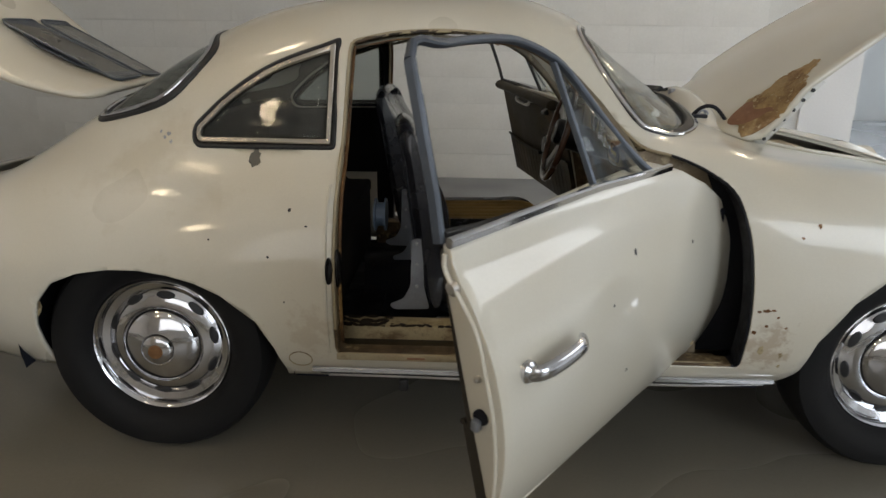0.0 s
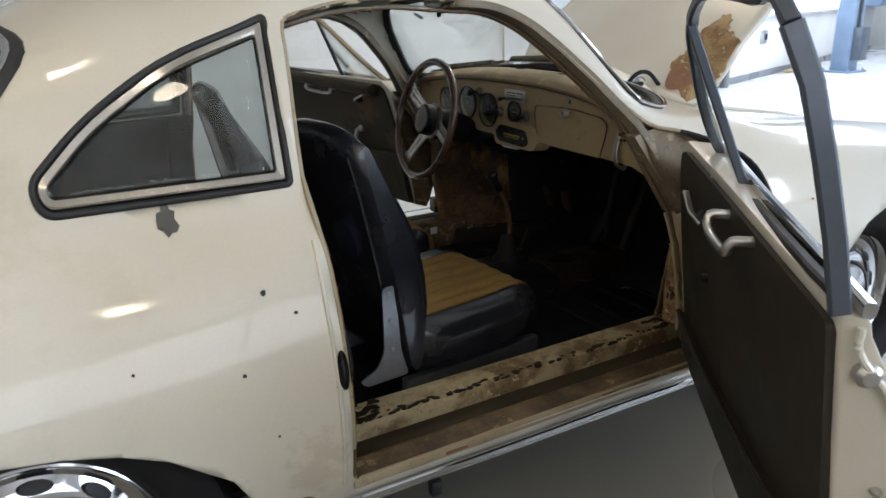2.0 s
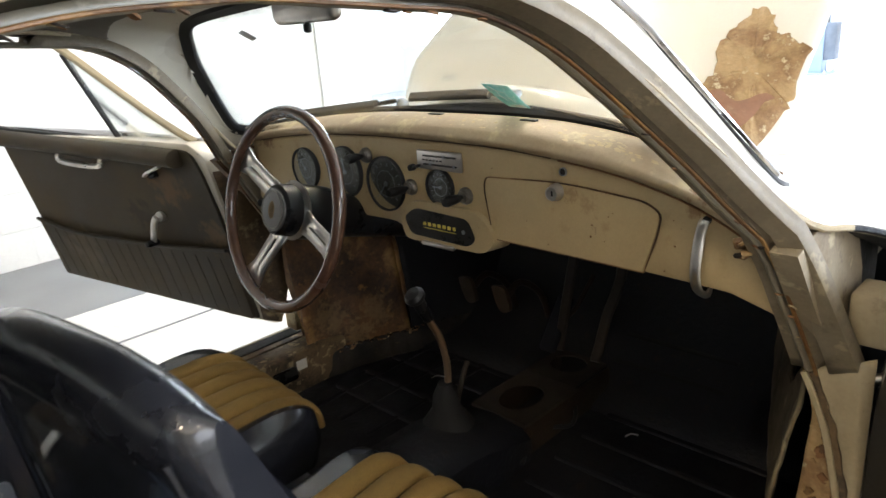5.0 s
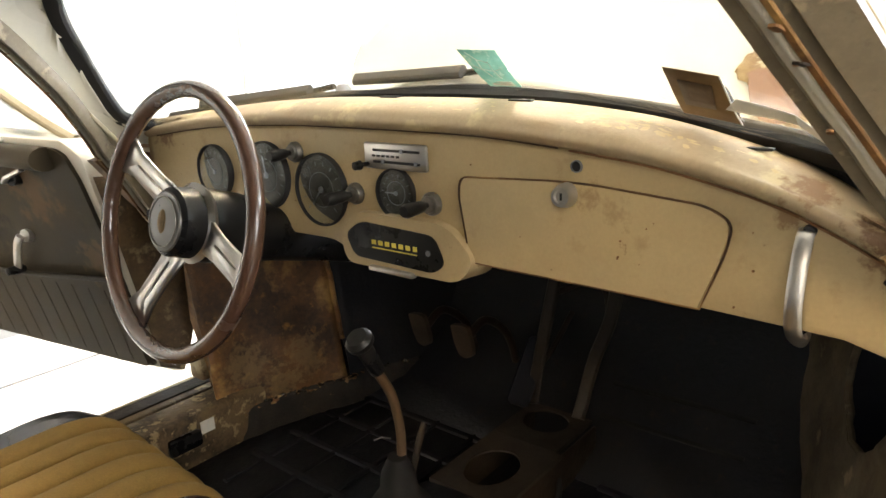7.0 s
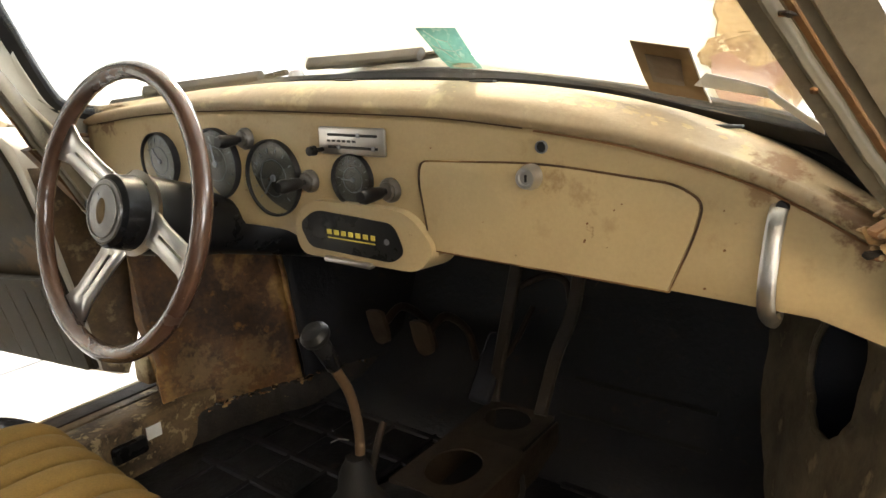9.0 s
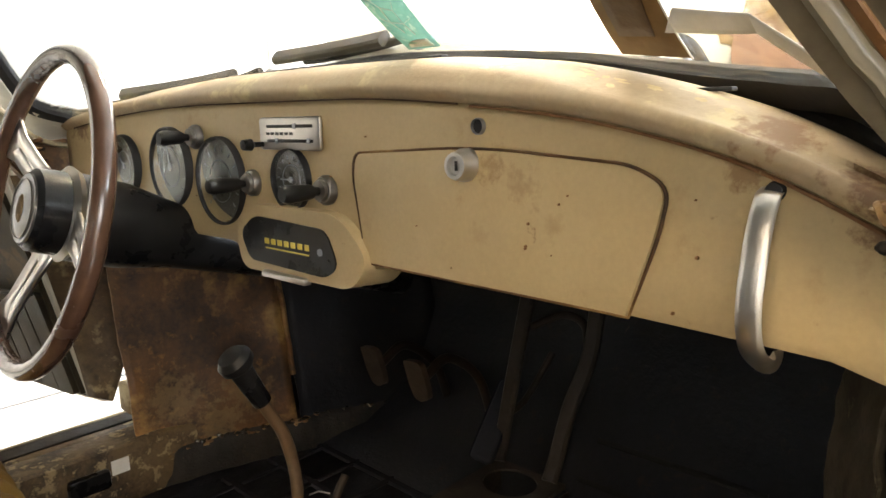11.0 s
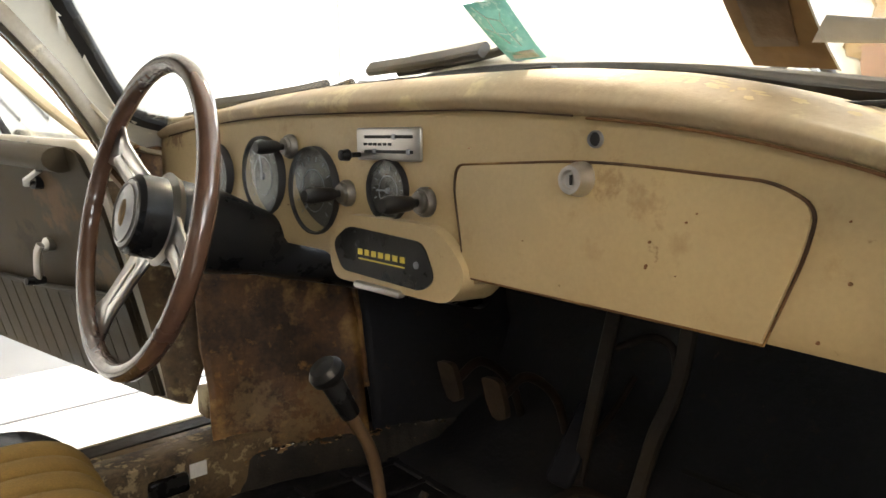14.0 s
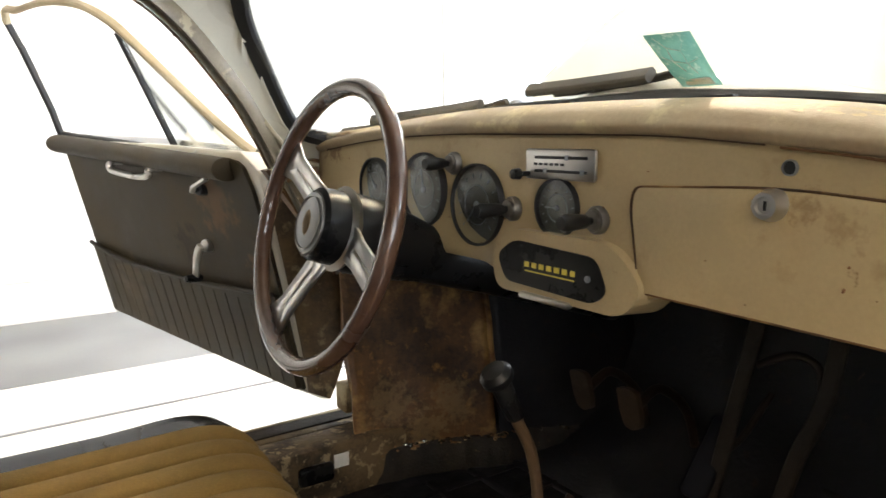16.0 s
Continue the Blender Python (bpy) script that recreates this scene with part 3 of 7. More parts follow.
# outlines of the openings
DOOR = rounded_poly([(-.532, .335), (-.532, .60), (-.528, .88), (-.512, 1.168), (-.40, 1.196), (-.22, 1.205), (-.06, 1.185), (.04, 1.145), (.12, 1.07), (.21, .975),
        (.285, .905), (.36, .893), (.44, .862), (.505, .815), (.54, .70), (.556, .577), (.562, .46), (.562, .335)],
                    [0.03, 0, 0, 0.03, 0.08, 0.09, 0.09, 0.07, 0.08, 0.06, 0.04, 0.04, 0.04, 0.04, 0.06, 0.06, 0, 0.02], 4)
ARCH_R = [(-1.36, .20), (-1.362, .40), (-1.345, .473), (-1.298, .532), (-1.22, .562), (-1.136, .574), (-1.05, .574), (-.975, .563), (-.90, .543), (-.832, .51),
          (-.743, .437), (-.701, .353), (-.681, .276), (-.675, .20)]
ARCH_F = [(.675, .20), (.689, .25), (.722, .327), (.743, .427), (.811, .54), (.895, .611), (.97, .636), (1.05, .642), (1.13, .634), (1.21, .605), (1.29, .54),
          (1.36, .43), (1.385, .327), (1.39, .20)]


def inset(poly, d):
    """Moves each side of a clockwise or anticlockwise outline inwards by d, with mitred corners."""
    n = len(poly)
    area = sum(poly[i - 1][0] * poly[i][1] - poly[i][0] * poly[i - 1][1] for i in range(n))
    sg = 1 if area > 0 else -1
    out = []
    for i in range(n):
        a, b, c = (np.array(poly[(i + k) % n], float) for k in (-1, 0, 1))
        u, v = (b - a) / np.linalg.norm(b - a), (c - b) / np.linalg.norm(c - b)
        nu, nv = np.array([-u[1], u[0]]) * sg, np.array([-v[1], v[0]]) * sg
        out.append(tuple(b + (nu + nv) * d / (1 + nu.dot(nv))))
    return out


QRAW = [(-.536, 1.172), (-.545, .884), (-.94, .880), (-.952, .93), (-.86, 1.02), (-.73, 1.105)]
QRAD = [0.012, 0.012, 0.05, 0.05, 0.06, 0.08]
QUARTER = rounded_poly(QRAW, QRAD, 6)


def quarter_in(d):
    return rounded_poly(inset(QRAW, d), [max(0.004, r - d) for r in QRAD], 6)


SCREEN = rounded_poly([(-.585, .930), (-.45, .948), (-.31, .969), (0, 1.000), (.31, .969), (.45, .951), (.585, .937), (.606, .958), (.515, 1.125), (.44, 1.200), (0, 1.232), (-.44, 1.200), (-.515, 1.125), (-.606, .952)],
                      [0.03, 0.1, 0.1, 0.2, 0.1, 0.1, 0.03, 0.03, 0.09, 0.06, 0.2, 0.06, 0.09, 0.03], 6)
BACKLIGHT = rounded_poly([(-.458, .926), (0, .982), (.458, .926), (.520, .980), (.440, 1.142), (0, 1.200), (-.440, 1.142), (-.520, .980)], [0.07, 0.2, 0.07, 0.06, 0.08, 0.2, 0.08, 0.06], 6)
LID_F = rounded_poly([(.595, -.462), (.595, .462), (.80, .492), (1.10, .47), (1.42, .36), (1.62, .20), (1.62, -.20), (1.42, -.36), (1.10, -.47), (.80, -.492)], [0.075, 0.075, 0.2, 0.2, 0.2, 0.1, 0.1, 0.2, 0.2, 0.2], 6)
ENGINE_HOLE = rounded_poly([(-1.37, -.34), (-1.37, .34), (-1.62, .34), (-1.90, .27), (-1.90, -.27), (-1.62, -.34)], [0.07, 0.07, 0.1, 0.08, 0.08, 0.1], 6)

LID_R = rounded_poly([(-1.37, -.36), (-1.37, .36), (-1.60, .44), (-1.93, .33), (-1.93, -.33), (-1.60, -.44)], [0.07, 0.07, 0.14, 0.1, 0.1, 0.14], 6)

car = thing("vintage_coupe", "weathered cream vintage coupe with open doors and raised lids", "car")


def shell_of(offset=-1.0, thick=0.012):
    def f(ob):
        md = ob.modifiers.new("thickness", "SOLIDIFY")
        md.thickness, md.offset = thick, offset
        return ob
    return f


bm = body_shell()
for sgn in (-1, 1):
    side = lambda c, sgn=sgn: c.y * sgn > 0.25
    low = lambda c, sgn=sgn: c.y * sgn > 0.45
    cut(bm, DOOR, (0, 2), side)
    cut(bm, ARCH_R, (0, 2), low)
    cut(bm, ARCH_F, (0, 2), low)
    cut(bm, QUARTER, (0, 2), side)
cut(bm, SCREEN, (1, 2), lambda c: 0.0 < c.x < 0.60)
cut(bm, BACKLIGHT, (1, 2), lambda c: -1.4 < c.x < -0.8)
cut(bm, [(1.12 + (x - 1.12) * 0.90, y * 0.86) for x, y in LID_F], (0, 1), lambda c: c.z > 0.55)
cut(bm, ENGINE_HOLE, (0, 1), lambda c: c.z > 0.55)
AWAY = lambda c: Vector((0, c.y, c.z - 0.6))
body = part("body", bm, M["paint"], car, "cream painted steel coupe body with rust spots", True, AWAY)
md = body.modifiers.new("thickness", "SOLIDIFY")
md.thickness, md.offset = 0.012, -1.0

# ---- the room ----


def slab(name, sx, sy, sz, at, mat, label, cat="wall", kind="structure"):
    ob = part(name, box(sx, sy, sz, at), mat, None, "", False)
    return tagged(ob, label, cat, "", kind)


slab("floor", 26, 18, 0.2, (6, 0.5, -0.1), M["floor"], "grey painted workshop floor with faint stains", "floor")
slab("floor_strip", 7.0, 1.06, 0.006, (-0.4, 2.97, 0.003), M["floordark"], "dark grey painted floor strip along the wall", "floor")
slab("floor_bay", 7.0, 1.35, 0.006, (-0.4, 1.76, 0.003), M["floorlight"], "pale floor bay beside the car", "floor")
WALL_Y = 3.52
# block wall behind the car: a backing and blocks with recessed joints
wall = slab("wall_block", 7.3, 0.2, 3.1, (-1.05, WALL_Y + 0.106, 1.55), M["joint"], "white painted concrete block wall", "wall")
slab("wall_west", 0.2, 18, 3.1, (-4.8, 0.5, 1.55), M["white"], "plain white workshop wall", "wall")
slab("wall_south", 8.6, 0.2, 3.1, (-2.7, -5.5, 1.55), M["white"], "plain white workshop wall behind the car", "wall")
slab("wall_pier", 0.45, 0.42, 3.1, (2.825, WALL_Y + 0.19, 1.55), M["white"], "plain white pier at the end of the block wall", "wall")
slab("ceiling", 9.6, 9.4, 0.16, (-0.1, -0.95, 3.18), M["white"], "white workshop ceiling", "ceiling")
# the taller hall in front of the car
slab("wall_east", 0.3, 18, 5.2, (17.0, 0.5, 2.6), M["white"], "white end wall of the bright hall", "wall")
slab("wall_hall_north", 14.2, 0.2, 5.2, (10.0, 8.9, 2.6), M["white"], "white side wall of the hall", "wall")
slab("wall_return", 0.2, 4.9, 5.2, (2.95, 6.36, 2.6), M["white"], "white wall between the bay and the hall", "wall")
slab("wall_header", 0.2, 9.4, 2.1, (4.75, -0.95, 4.2), M["white"], "white wall above the opening to the hall", "wall")
slab("wall_south_return", 0.2, 1.8, 5.2, (1.7, -6.4, 2.6), M["white"], "plain white wall beside the gate", "wall")
slab("wall_hall_south", 15.6, 0.2, 5.2, (9.3, -7.2, 2.6), M["white"], "white side wall of the hall", "wall")
slab("ceiling_hall", 12.4, 16.0, 0.16, (10.9, 0.7, 5.3), M["white"], "white ceiling of the hall", "ceiling")
# blocks
BL, BH = 0.44, 0.215
mesh_block = None
k = 0
for row in range(11):
    for col in range(19):
        x = -3.7 + col * BL + (0.22 if row % 2 else 0)
        if x > 2.4 or k >= 300:
            continue
        if mesh_block is None:
            first = part("block", box(BL - 0.0008, 0.012, BH - 0.0045, (0, 0, 0), 0.0004, 1), M["block"], wall, "", False)
            mesh_block = first.data
            ob = first
        else:
            ob = new("block", mesh_block)
            ob.parent = wall
        ob.location = (x, WALL_Y + 0.0035, BH * (row + 0.5))
        k += 1
# upper courses, out of reach
rows_ = bmesh.new()
for row in range(11, 14):
    for col in range(14):
        x = -3.7 + col * BL + (0.22 if row % 2 else 0)
        box(BL - 0.008, 0.012, BH - 0.008, (x, WALL_Y + 0.004, BH * (row + 0.5)), 0, bm=rows_)
up = part("upper_blocks", rows_, M["block"], wall, "", False)
up["kind"] = "stuff"
slab("floor_line", 4.4, 0.014, 0.003, (-0.6, 1.94, 0.0075), M["floordark"], "thin dark line on the pale floor", "floor marking")

# ceiling lamps
for _p in LAMPS:
    lampob = thing("ceiling_lamp", "round warm glass ceiling lamp on a white base", "lamp", "ceiling lamps")
    part("lamp_base", lathe([(0.09, 0.0), (0.09, -0.03), (0.075, -0.05), (0.001, -0.05)], 28, "z", Matrix.Translation((_p[0], _p[1], 3.10))), M["white"], lampob)
    part("lamp_stem", tube([(_p[0], _p[1], 3.06), (_p[0], _p[1], _p[2] + 0.05)], 0.012), M["steel"], lampob)
    sh = part("lamp_shade", lathe([(0.03, 0.06), (0.10, 0.02), (0.17, -0.06), (0.165, -0.06), (0.095, 0.012), (0.025, 0.05)], 32, "z", Matrix.Translation(_p), None, False), M["white"], lampob, "white enamelled shade")
    bl = part("bulb", lathe([(0.001, 0.05), (0.03, 0.04), (0.055, 0.0), (0.045, -0.04), (0.001, -0.065)], 20, "z", Matrix.Translation((_p[0], _p[1], _p[2] + 0.01))), M["bulb"], lampob, "glowing warm bulb")
    bl.visible_shadow = False

# window behind the camera, with its frame round the daylight
win = thing("window_south", "large bright workshop window in a white frame", "window", "", "structure")
for x, z, sx, sz in ((-0.9, 2.85, 3.6, 0.08), (-0.9, 1.05, 3.6, 0.08), (-2.66, 1.95, 0.08, 1.8), (0.86, 1.95, 0.08, 1.8), (-1.48, 1.95, 0.05, 1.74), (-0.32, 1.95, 0.05, 1.74)):
    part("window_bar", box(sx, 0.07, sz, (x, -5.33, z), 0.006), M["white"], win)

# ---- the hall beyond: pale floor, low wall with a window band, lift, doors ----
slab("floor_hall", 13.8, 15.4, 0.006, (10.05, 1.0, 0.003), M["hallfloor"], "pale shiny floor of the bright hall", "floor")
HW0, HW1 = Vector((4.2, 4.15, 0)), Vector((15.4, 8.05, 0))
hw_len = (HW1 - HW0).length
HW = Matrix.Translation((HW0 + HW1) / 2) @ Matrix.Rotation(math.atan2(HW1.y - HW0.y, HW1.x - HW0.x), 4, "Z")


def along(x, off, z):
    """A place along the low wall of the hall: metres from its near end, off its face, up."""
    return HW @ Vector((x - hw_len / 2, -off, z))


def put_hall(bm, name, mat, parent, label=""):
    bm.transform(HW)
    return part(name, bm, mat, parent, label)


lw = thing("wall_low", "low white parapet wall under a bright window band", "wall", "", "structure")
put_hall(box(hw_len, 0.16, 0.92, (0, 0.08, 0.46), 0.006), "parapet", M["white"], lw)
put_hall(box(hw_len, 0.03, 0.10, (0, -0.012, 0.05), 0.004), "skirting", M["floordark"], lw, "dark grey skirting")
put_hall(box(hw_len, 0.26, 0.04, (0, 0.04, 0.94), 0.006), "window_sill", M["white"], lw)
put_hall(box(hw_len, 0.16, 2.9, (0, 0.08, 3.75), 0.004), "upper_wall", M["white"], lw)
band = thing("window_band", "long bright window band with white bars", "window", "", "structure")
put_hall(box(hw_len, 0.02, 1.36, (0, 0.13, 1.63), 0), "daylight_pane", M["sky"], band, "bright frosted panes")
for i in range(9):
    put_hall(box(0.07, 0.08, 1.36, (-hw_len / 2 + 0.4 + i * (hw_len - 0.8) / 8, 0.06, 1.63), 0.005), "window_bar", M["white"], band)
put_hall(box(hw_len, 0.06, 0.05, (0, 0.07, 1.98), 0.004), "window_bar", M["white"], band)
# things along the parapet
rad = thing("radiator", "white ribbed panel radiator under the window band", "radiator")
for i in range(22):
    put_hall(box(0.05, 0.07, 0.62, (-hw_len / 2 + 1.0 + 0.062 * i, -0.07, 0.48), 0.012), "radiator_rib", M["white"], rad)
pb = thing("socket_box", "small grey socket box on the low white wall", "socket")
put_hall(box(0.16, 0.06, 0.20, (-hw_len / 2 + 4.9, -0.03, 0.62), 0.012), "box_body", M["tin"], pb)
put_hall(box(0.08, 0.02, 0.09, (-hw_len / 2 + 4.9, -0.065, 0.62), 0.006), "box_flap", M["rubber"], pb, "dark flap")
pk = thing("plank", "tan wooden plank lying along the low wall", "plank")
put_hall(box(1.7, 0.12, 0.04, (-hw_len / 2 + 6.6, -0.16, 0.03), 0.005), "board", M["tan"], pk)
fe = thing("fire_extinguisher", "red fire extinguisher hanging on the hall wall", "extinguisher")
m = Matrix.Translation(along(9.7, 0.10, 1.02))
part("cylinder", lathe([(0.001, -0.25), (0.07, -0.25), (0.075, -0.22), (0.075, 0.15), (0.05, 0.20), (0.02, 0.22), (0.001, 0.22)], 24, "z", m), M["red"], fe)
part("valve", lathe([(0.001, 0.0), (0.02, 0.0), (0.022, 0.06), (0.001, 0.065)], 14, "z", m @ Matrix.Translation((0, 0, 0.21))), M["rubber"], fe, "black valve")
part("hose", tube(spline([m @ Vector(q) for q in ((0.02, 0, 0.25), (0.10, -0.03, 0.20), (0.11, -0.03, 0.0), (0.09, -0.03, -0.15))], 5), 0.010), M["rubber"], fe)
bx = thing("slatted_crate", "pale blue slatted crate on a bracket at the wall", "crate")
for i in range(5):
    put_hall(box(0.8, 0.03, 0.075, (-hw_len / 2 + 10.7, -0.42, 1.02 + 0.10 * i), 0.006), "slat", M["bluegrey"], bx)
for dx in (-0.38, 0.38):
    put_hall(box(0.04, 0.40, 0.52, (-hw_len / 2 + 10.7 + dx, -0.21, 1.22), 0.006), "crate_end", M["bluegrey"], bx)
put_hall(box(0.8, 0.40, 0.03, (-hw_len / 2 + 10.7, -0.21, 0.97), 0.006), "crate_floor", M["bluegrey"], bx)
pipe = thing("drain_pipe", "dark grey pipe with clamps on the low wall", "pipe")
part("tube", tube([along(3.35, 0.09, 0.0), along(3.35, 0.09, 2.3)], 0.05, None, 14), M["floordark"], pipe)
for z in (0.35, 0.62, 0.95, 1.4):
    part("clamp", lathe([(0.062, -0.03), (0.070, -0.02), (0.070, 0.02), (0.062, 0.03)], 18, "z", Matrix.Translation(along(3.35, 0.09, z))), M["rubber"], pipe)
# two-post car lift
for px_, py_ in ((10.35, 5.36), (10.45, 2.62)):
    lp_ = thing("lift_post", "slate blue steel post of a car lift on a base plate", "lift post", "posts of the lift")
    part("column", box(0.26, 0.30, 2.7, (px_, py_, 1.36), 0.02), M["bluegrey"], lp_)
    part("column_slot", box(0.10, 0.012, 2.3, (px_, py_ - 0.152, 1.4), 0.003), M["rubber"], lp_, "dark carriage slot")
    part("base_plate", box(0.46, 0.50, 0.025, (px_, py_, 0.019), 0.004), M["bluegrey"], lp_)
    for dx, dy in ((-.19, -.21), (.19, -.21), (-.19, .21), (.19, .21)):
        part("anchor_bolt", lathe([(0.001, 0), (0.018, 0), (0.018, 0.02), (0.008, 0.022), (0.008, 0.05), (0.001, 0.05)], 8, "z", Matrix.Translation((px_ + dx, py_ + dy, 0.031))), M["steel"], lp_)
    part("carriage", box(0.20, 0.16, 0.5, (px_, py_ - 0.22, 0.45), 0.015), M["slate"], lp_, "dark carriage")
    part("motor_box", box(0.22, 0.20, 0.34, (px_ - 0.02, py_ + 0.24, 1.5), 0.02), M["bluegrey"], lp_, "small drive housing")
# far doors at the hall's end
for dy in (5.35, 6.25, 7.15):
    fd = thing("hall_door", "pale double door leaf with dark glass in a blue frame", "door", "doors at the end of the hall", "structure")
    part("leaf", box(0.06, 0.82, 2.3, (16.80, dy, 1.16), 0.008), M["white"], fd)
    for z, h in ((0.62, 0.7), (1.62, 0.95)):
        part("door_glass", box(0.02, 0.56, h, (16.762, dy, z), 0.003), M["plastic"], fd, "dark glass")
    for yy in (-0.43, 0.43):
        part("door_frame", box(0.10, 0.05, 2.4, (16.78, dy + yy, 1.2), 0.005), M["blue"], fd, "blue door frame")
    part("handle", tube([(16.75, dy + 0.36, 1.0), (16.72, dy + 0.36, 1.0), (16.72, dy + 0.26, 1.0)], 0.012), M["steel"], fd)
    part("kick_plate", box(0.012, 0.8, 0.18, (16.764, dy, 0.11), 0.002), M["floordark"], fd, "dark kick plate")
for py_ in (6.0, 4.6):
    cp = thing("hall_column", "slate blue steel column near the far doors", "column", "columns in the hall")
    part("shaft", box(0.22, 0.22, 5.0, (15.2, py_ + 0.9, 2.5), 0.012), M["bluegrey"], cp)
    part("foot", box(0.36, 0.36, 0.03, (15.2, py_ + 0.9, 0.021), 0.004), M["floordark"], cp)

win = thing("window_west", "bright window in the end wall of the bay", "window", "", "structure")
for y, z, sy, sz in ((-1.2, 2.65, 2.8, 0.08), (-1.2, 1.25, 2.8, 0.08), (-2.56, 1.95, 0.08, 1.32), (0.16, 1.95, 0.08, 1.32), (-1.2, 1.95, 0.05, 1.32)):
    part("window_bar", box(0.07, sy, sz, (-4.64, y, z), 0.006), M["white"], win)
# ---- wheels ----
def wheel(x, sgn):
    """A wheel with its tyre, slotted steel rim and domed hub cap; the outer face looks along sgn y."""
    m = Matrix.Translation((x, sgn * 0.655, 0.318)) @ Matrix.Rotation(0 if sgn > 0 else math.pi, 4, "Z")
    rim = lathe([(0.14, -0.05), (0.196, -0.055), (0.203, 0.03), (0.205, 0.046), (0.198, 0.05), (0.190, 0.044), (0.184, 0.024), (0.165, 0.018), (0.152, 0.026), (0.135, 0.036), (0.10, 0.036)], 48, "y", m, None, False)
    ob = part("wheel", rim, M["chrome"], car, "chromed slotted steel wheel")
    part("tyre", lathe([(0.19, -0.075), (0.22, -0.088), (0.27, -0.092), (0.30, -0.084), (0.314, -0.062), (0.318, -0.02), (0.318, 0.02), (0.314, 0.062), (0.30, 0.082),
                        (0.27, 0.09), (0.235, 0.084), (0.212, 0.066), (0.203, 0.045), (0.19, 0.04)], 64, "y", m, None, False), M["tyre"], ob)
    part("hub_cap", lathe([(0.118, 0.035), (0.112, 0.047), (0.096, 0.058), (0.07, 0.068), (0.048, 0.074), (0.044, 0.082), (0.036, 0.088), (0.001, 0.09)], 48, "y", m), M["chrome"], ob)
    part("hub_badge", lathe([(0.021, 0.088), (0.020, 0.093), (0.012, 0.095), (0.001, 0.0955)], 24, "y", m), M["rust"], ob, "dull brown badge")
    for i in range(10):
        a = 2 * math.pi * (i + 0.3) / 10
        slot = lathe([(0.02, 0.0), (0.016, 0.006), (0.001, 0.007)], 16, "y")
        slot.transform(m @ Matrix.Rotation(a, 4, "Y") @ Matrix.Translation((0.150, 0.0265, 0)) @ Matrix.Rotation(-0.5, 4, "Z") @ Matrix.Diagonal((0.62, 1, 1.35, 1)))
        part("rim_slot", slot, M["rubber"], ob)
    return ob


for _x in (-1.05, 1.05):
    for _s in (-1, 1):
        wheel(_x, _s)
# dark wheel housings
for _x in (-1.05, 1.05):
    for _s in (-1, 1):
        h = bmesh.new()
        arc = [(0.40 * math.cos(radians(a)), 0.40 * math.sin(radians(a))) for a in range(-14, 195, 8)]
        outer = [h.verts.new((_x + p, _s * 0.735, 0.33 + q * 0.8)) for p, q in arc]
        inner_ = [h.verts.new((_x + p, _s * (0.46 if _x < 0 else 0.56), 0.33 + q * 0.8)) for p, q in arc]
        for i in range(len(arc) - 1):
            h.faces.new((outer[i], outer[i + 1], inner_[i + 1], inner_[i]))
        h.faces.new(inner_)
        part("wheel_housing", h, M["under"], car)
part("underbody", box(1.34, 1.36, 0.03, (0, 0, 0.235), 0.008), M["under"], car, "black undercoated floor pan")


# ---- trims round the glass ----
def outline3(poly, kind, sgn=1, off=0.004):
    pts, ns = [], []
    for p in poly:
        q, nn = on_side(p[0], p[1], sgn, off) if kind == "side" else on_front(p[0], p[1], sgn, off)
        pts.append(q)
        ns.append(nn)
    for _ in range(4 if kind == "front" else 0):
        pts = [(pts[i - 1] + pts[i] * 2 + pts[(i + 1) % len(pts)]) / 4 for i in range(len(pts))]
    return pts, ns


def shrink(poly, d):
    c = np.mean(poly, axis=0)
    out = []
    n = len(poly)
    area = sum(poly[i - 1][0] * poly[i][1] - poly[i][0] * poly[i - 1][1] for i in range(n))
    for i in range(n):
        t = np.array(poly[(i + 1) % n]) - np.array(poly[i - 1])
        nn = np.array([-t[1], t[0]]) / max(1e-9, np.linalg.norm(t)) * (1 if area > 0 else -1)
        out.append(np.array(poly[i]) + nn * d)
    return out


def pane(name, poly, kind, sgn, off, parent=None, label=""):
    pts, _ = outline3(poly, kind, sgn, off)
    bm = bmesh.new()
    c, cn = (on_side if kind == "side" else on_front)(*np.mean(poly, axis=0), sgn, off)
    # rings towards the middle that follow the body's curve
    rings = []
    cen = np.mean(poly, axis=0)
    for f in (1.0, 0.8, 0.55, 0.3):
        q, _ = outline3([cen + (np.array(p) - cen) * f for p in poly], kind, sgn, off)
        rings.append([bm.verts.new(v) for v in q])
    for a, b in zip(rings, rings[1:]):
        for i in range(len(a)):
            bm.faces.new((a[i], a[(i + 1) % len(a)], b[(i + 1) % len(a)], b[i]))
    mid = bm.verts.new(c)
    for i in range(len(rings[-1])):
        bm.faces.new((rings[-1][i], rings[-1][(i + 1) % len(rings[-1])], mid))
    ob = part(name, bm, M["dustglass" if "screen" not in name else "glass"], parent or car, label)
    ob.modifiers.new("thickness", "SOLIDIFY").thickness = 0.003
    ob.visible_shadow = False
    return ob


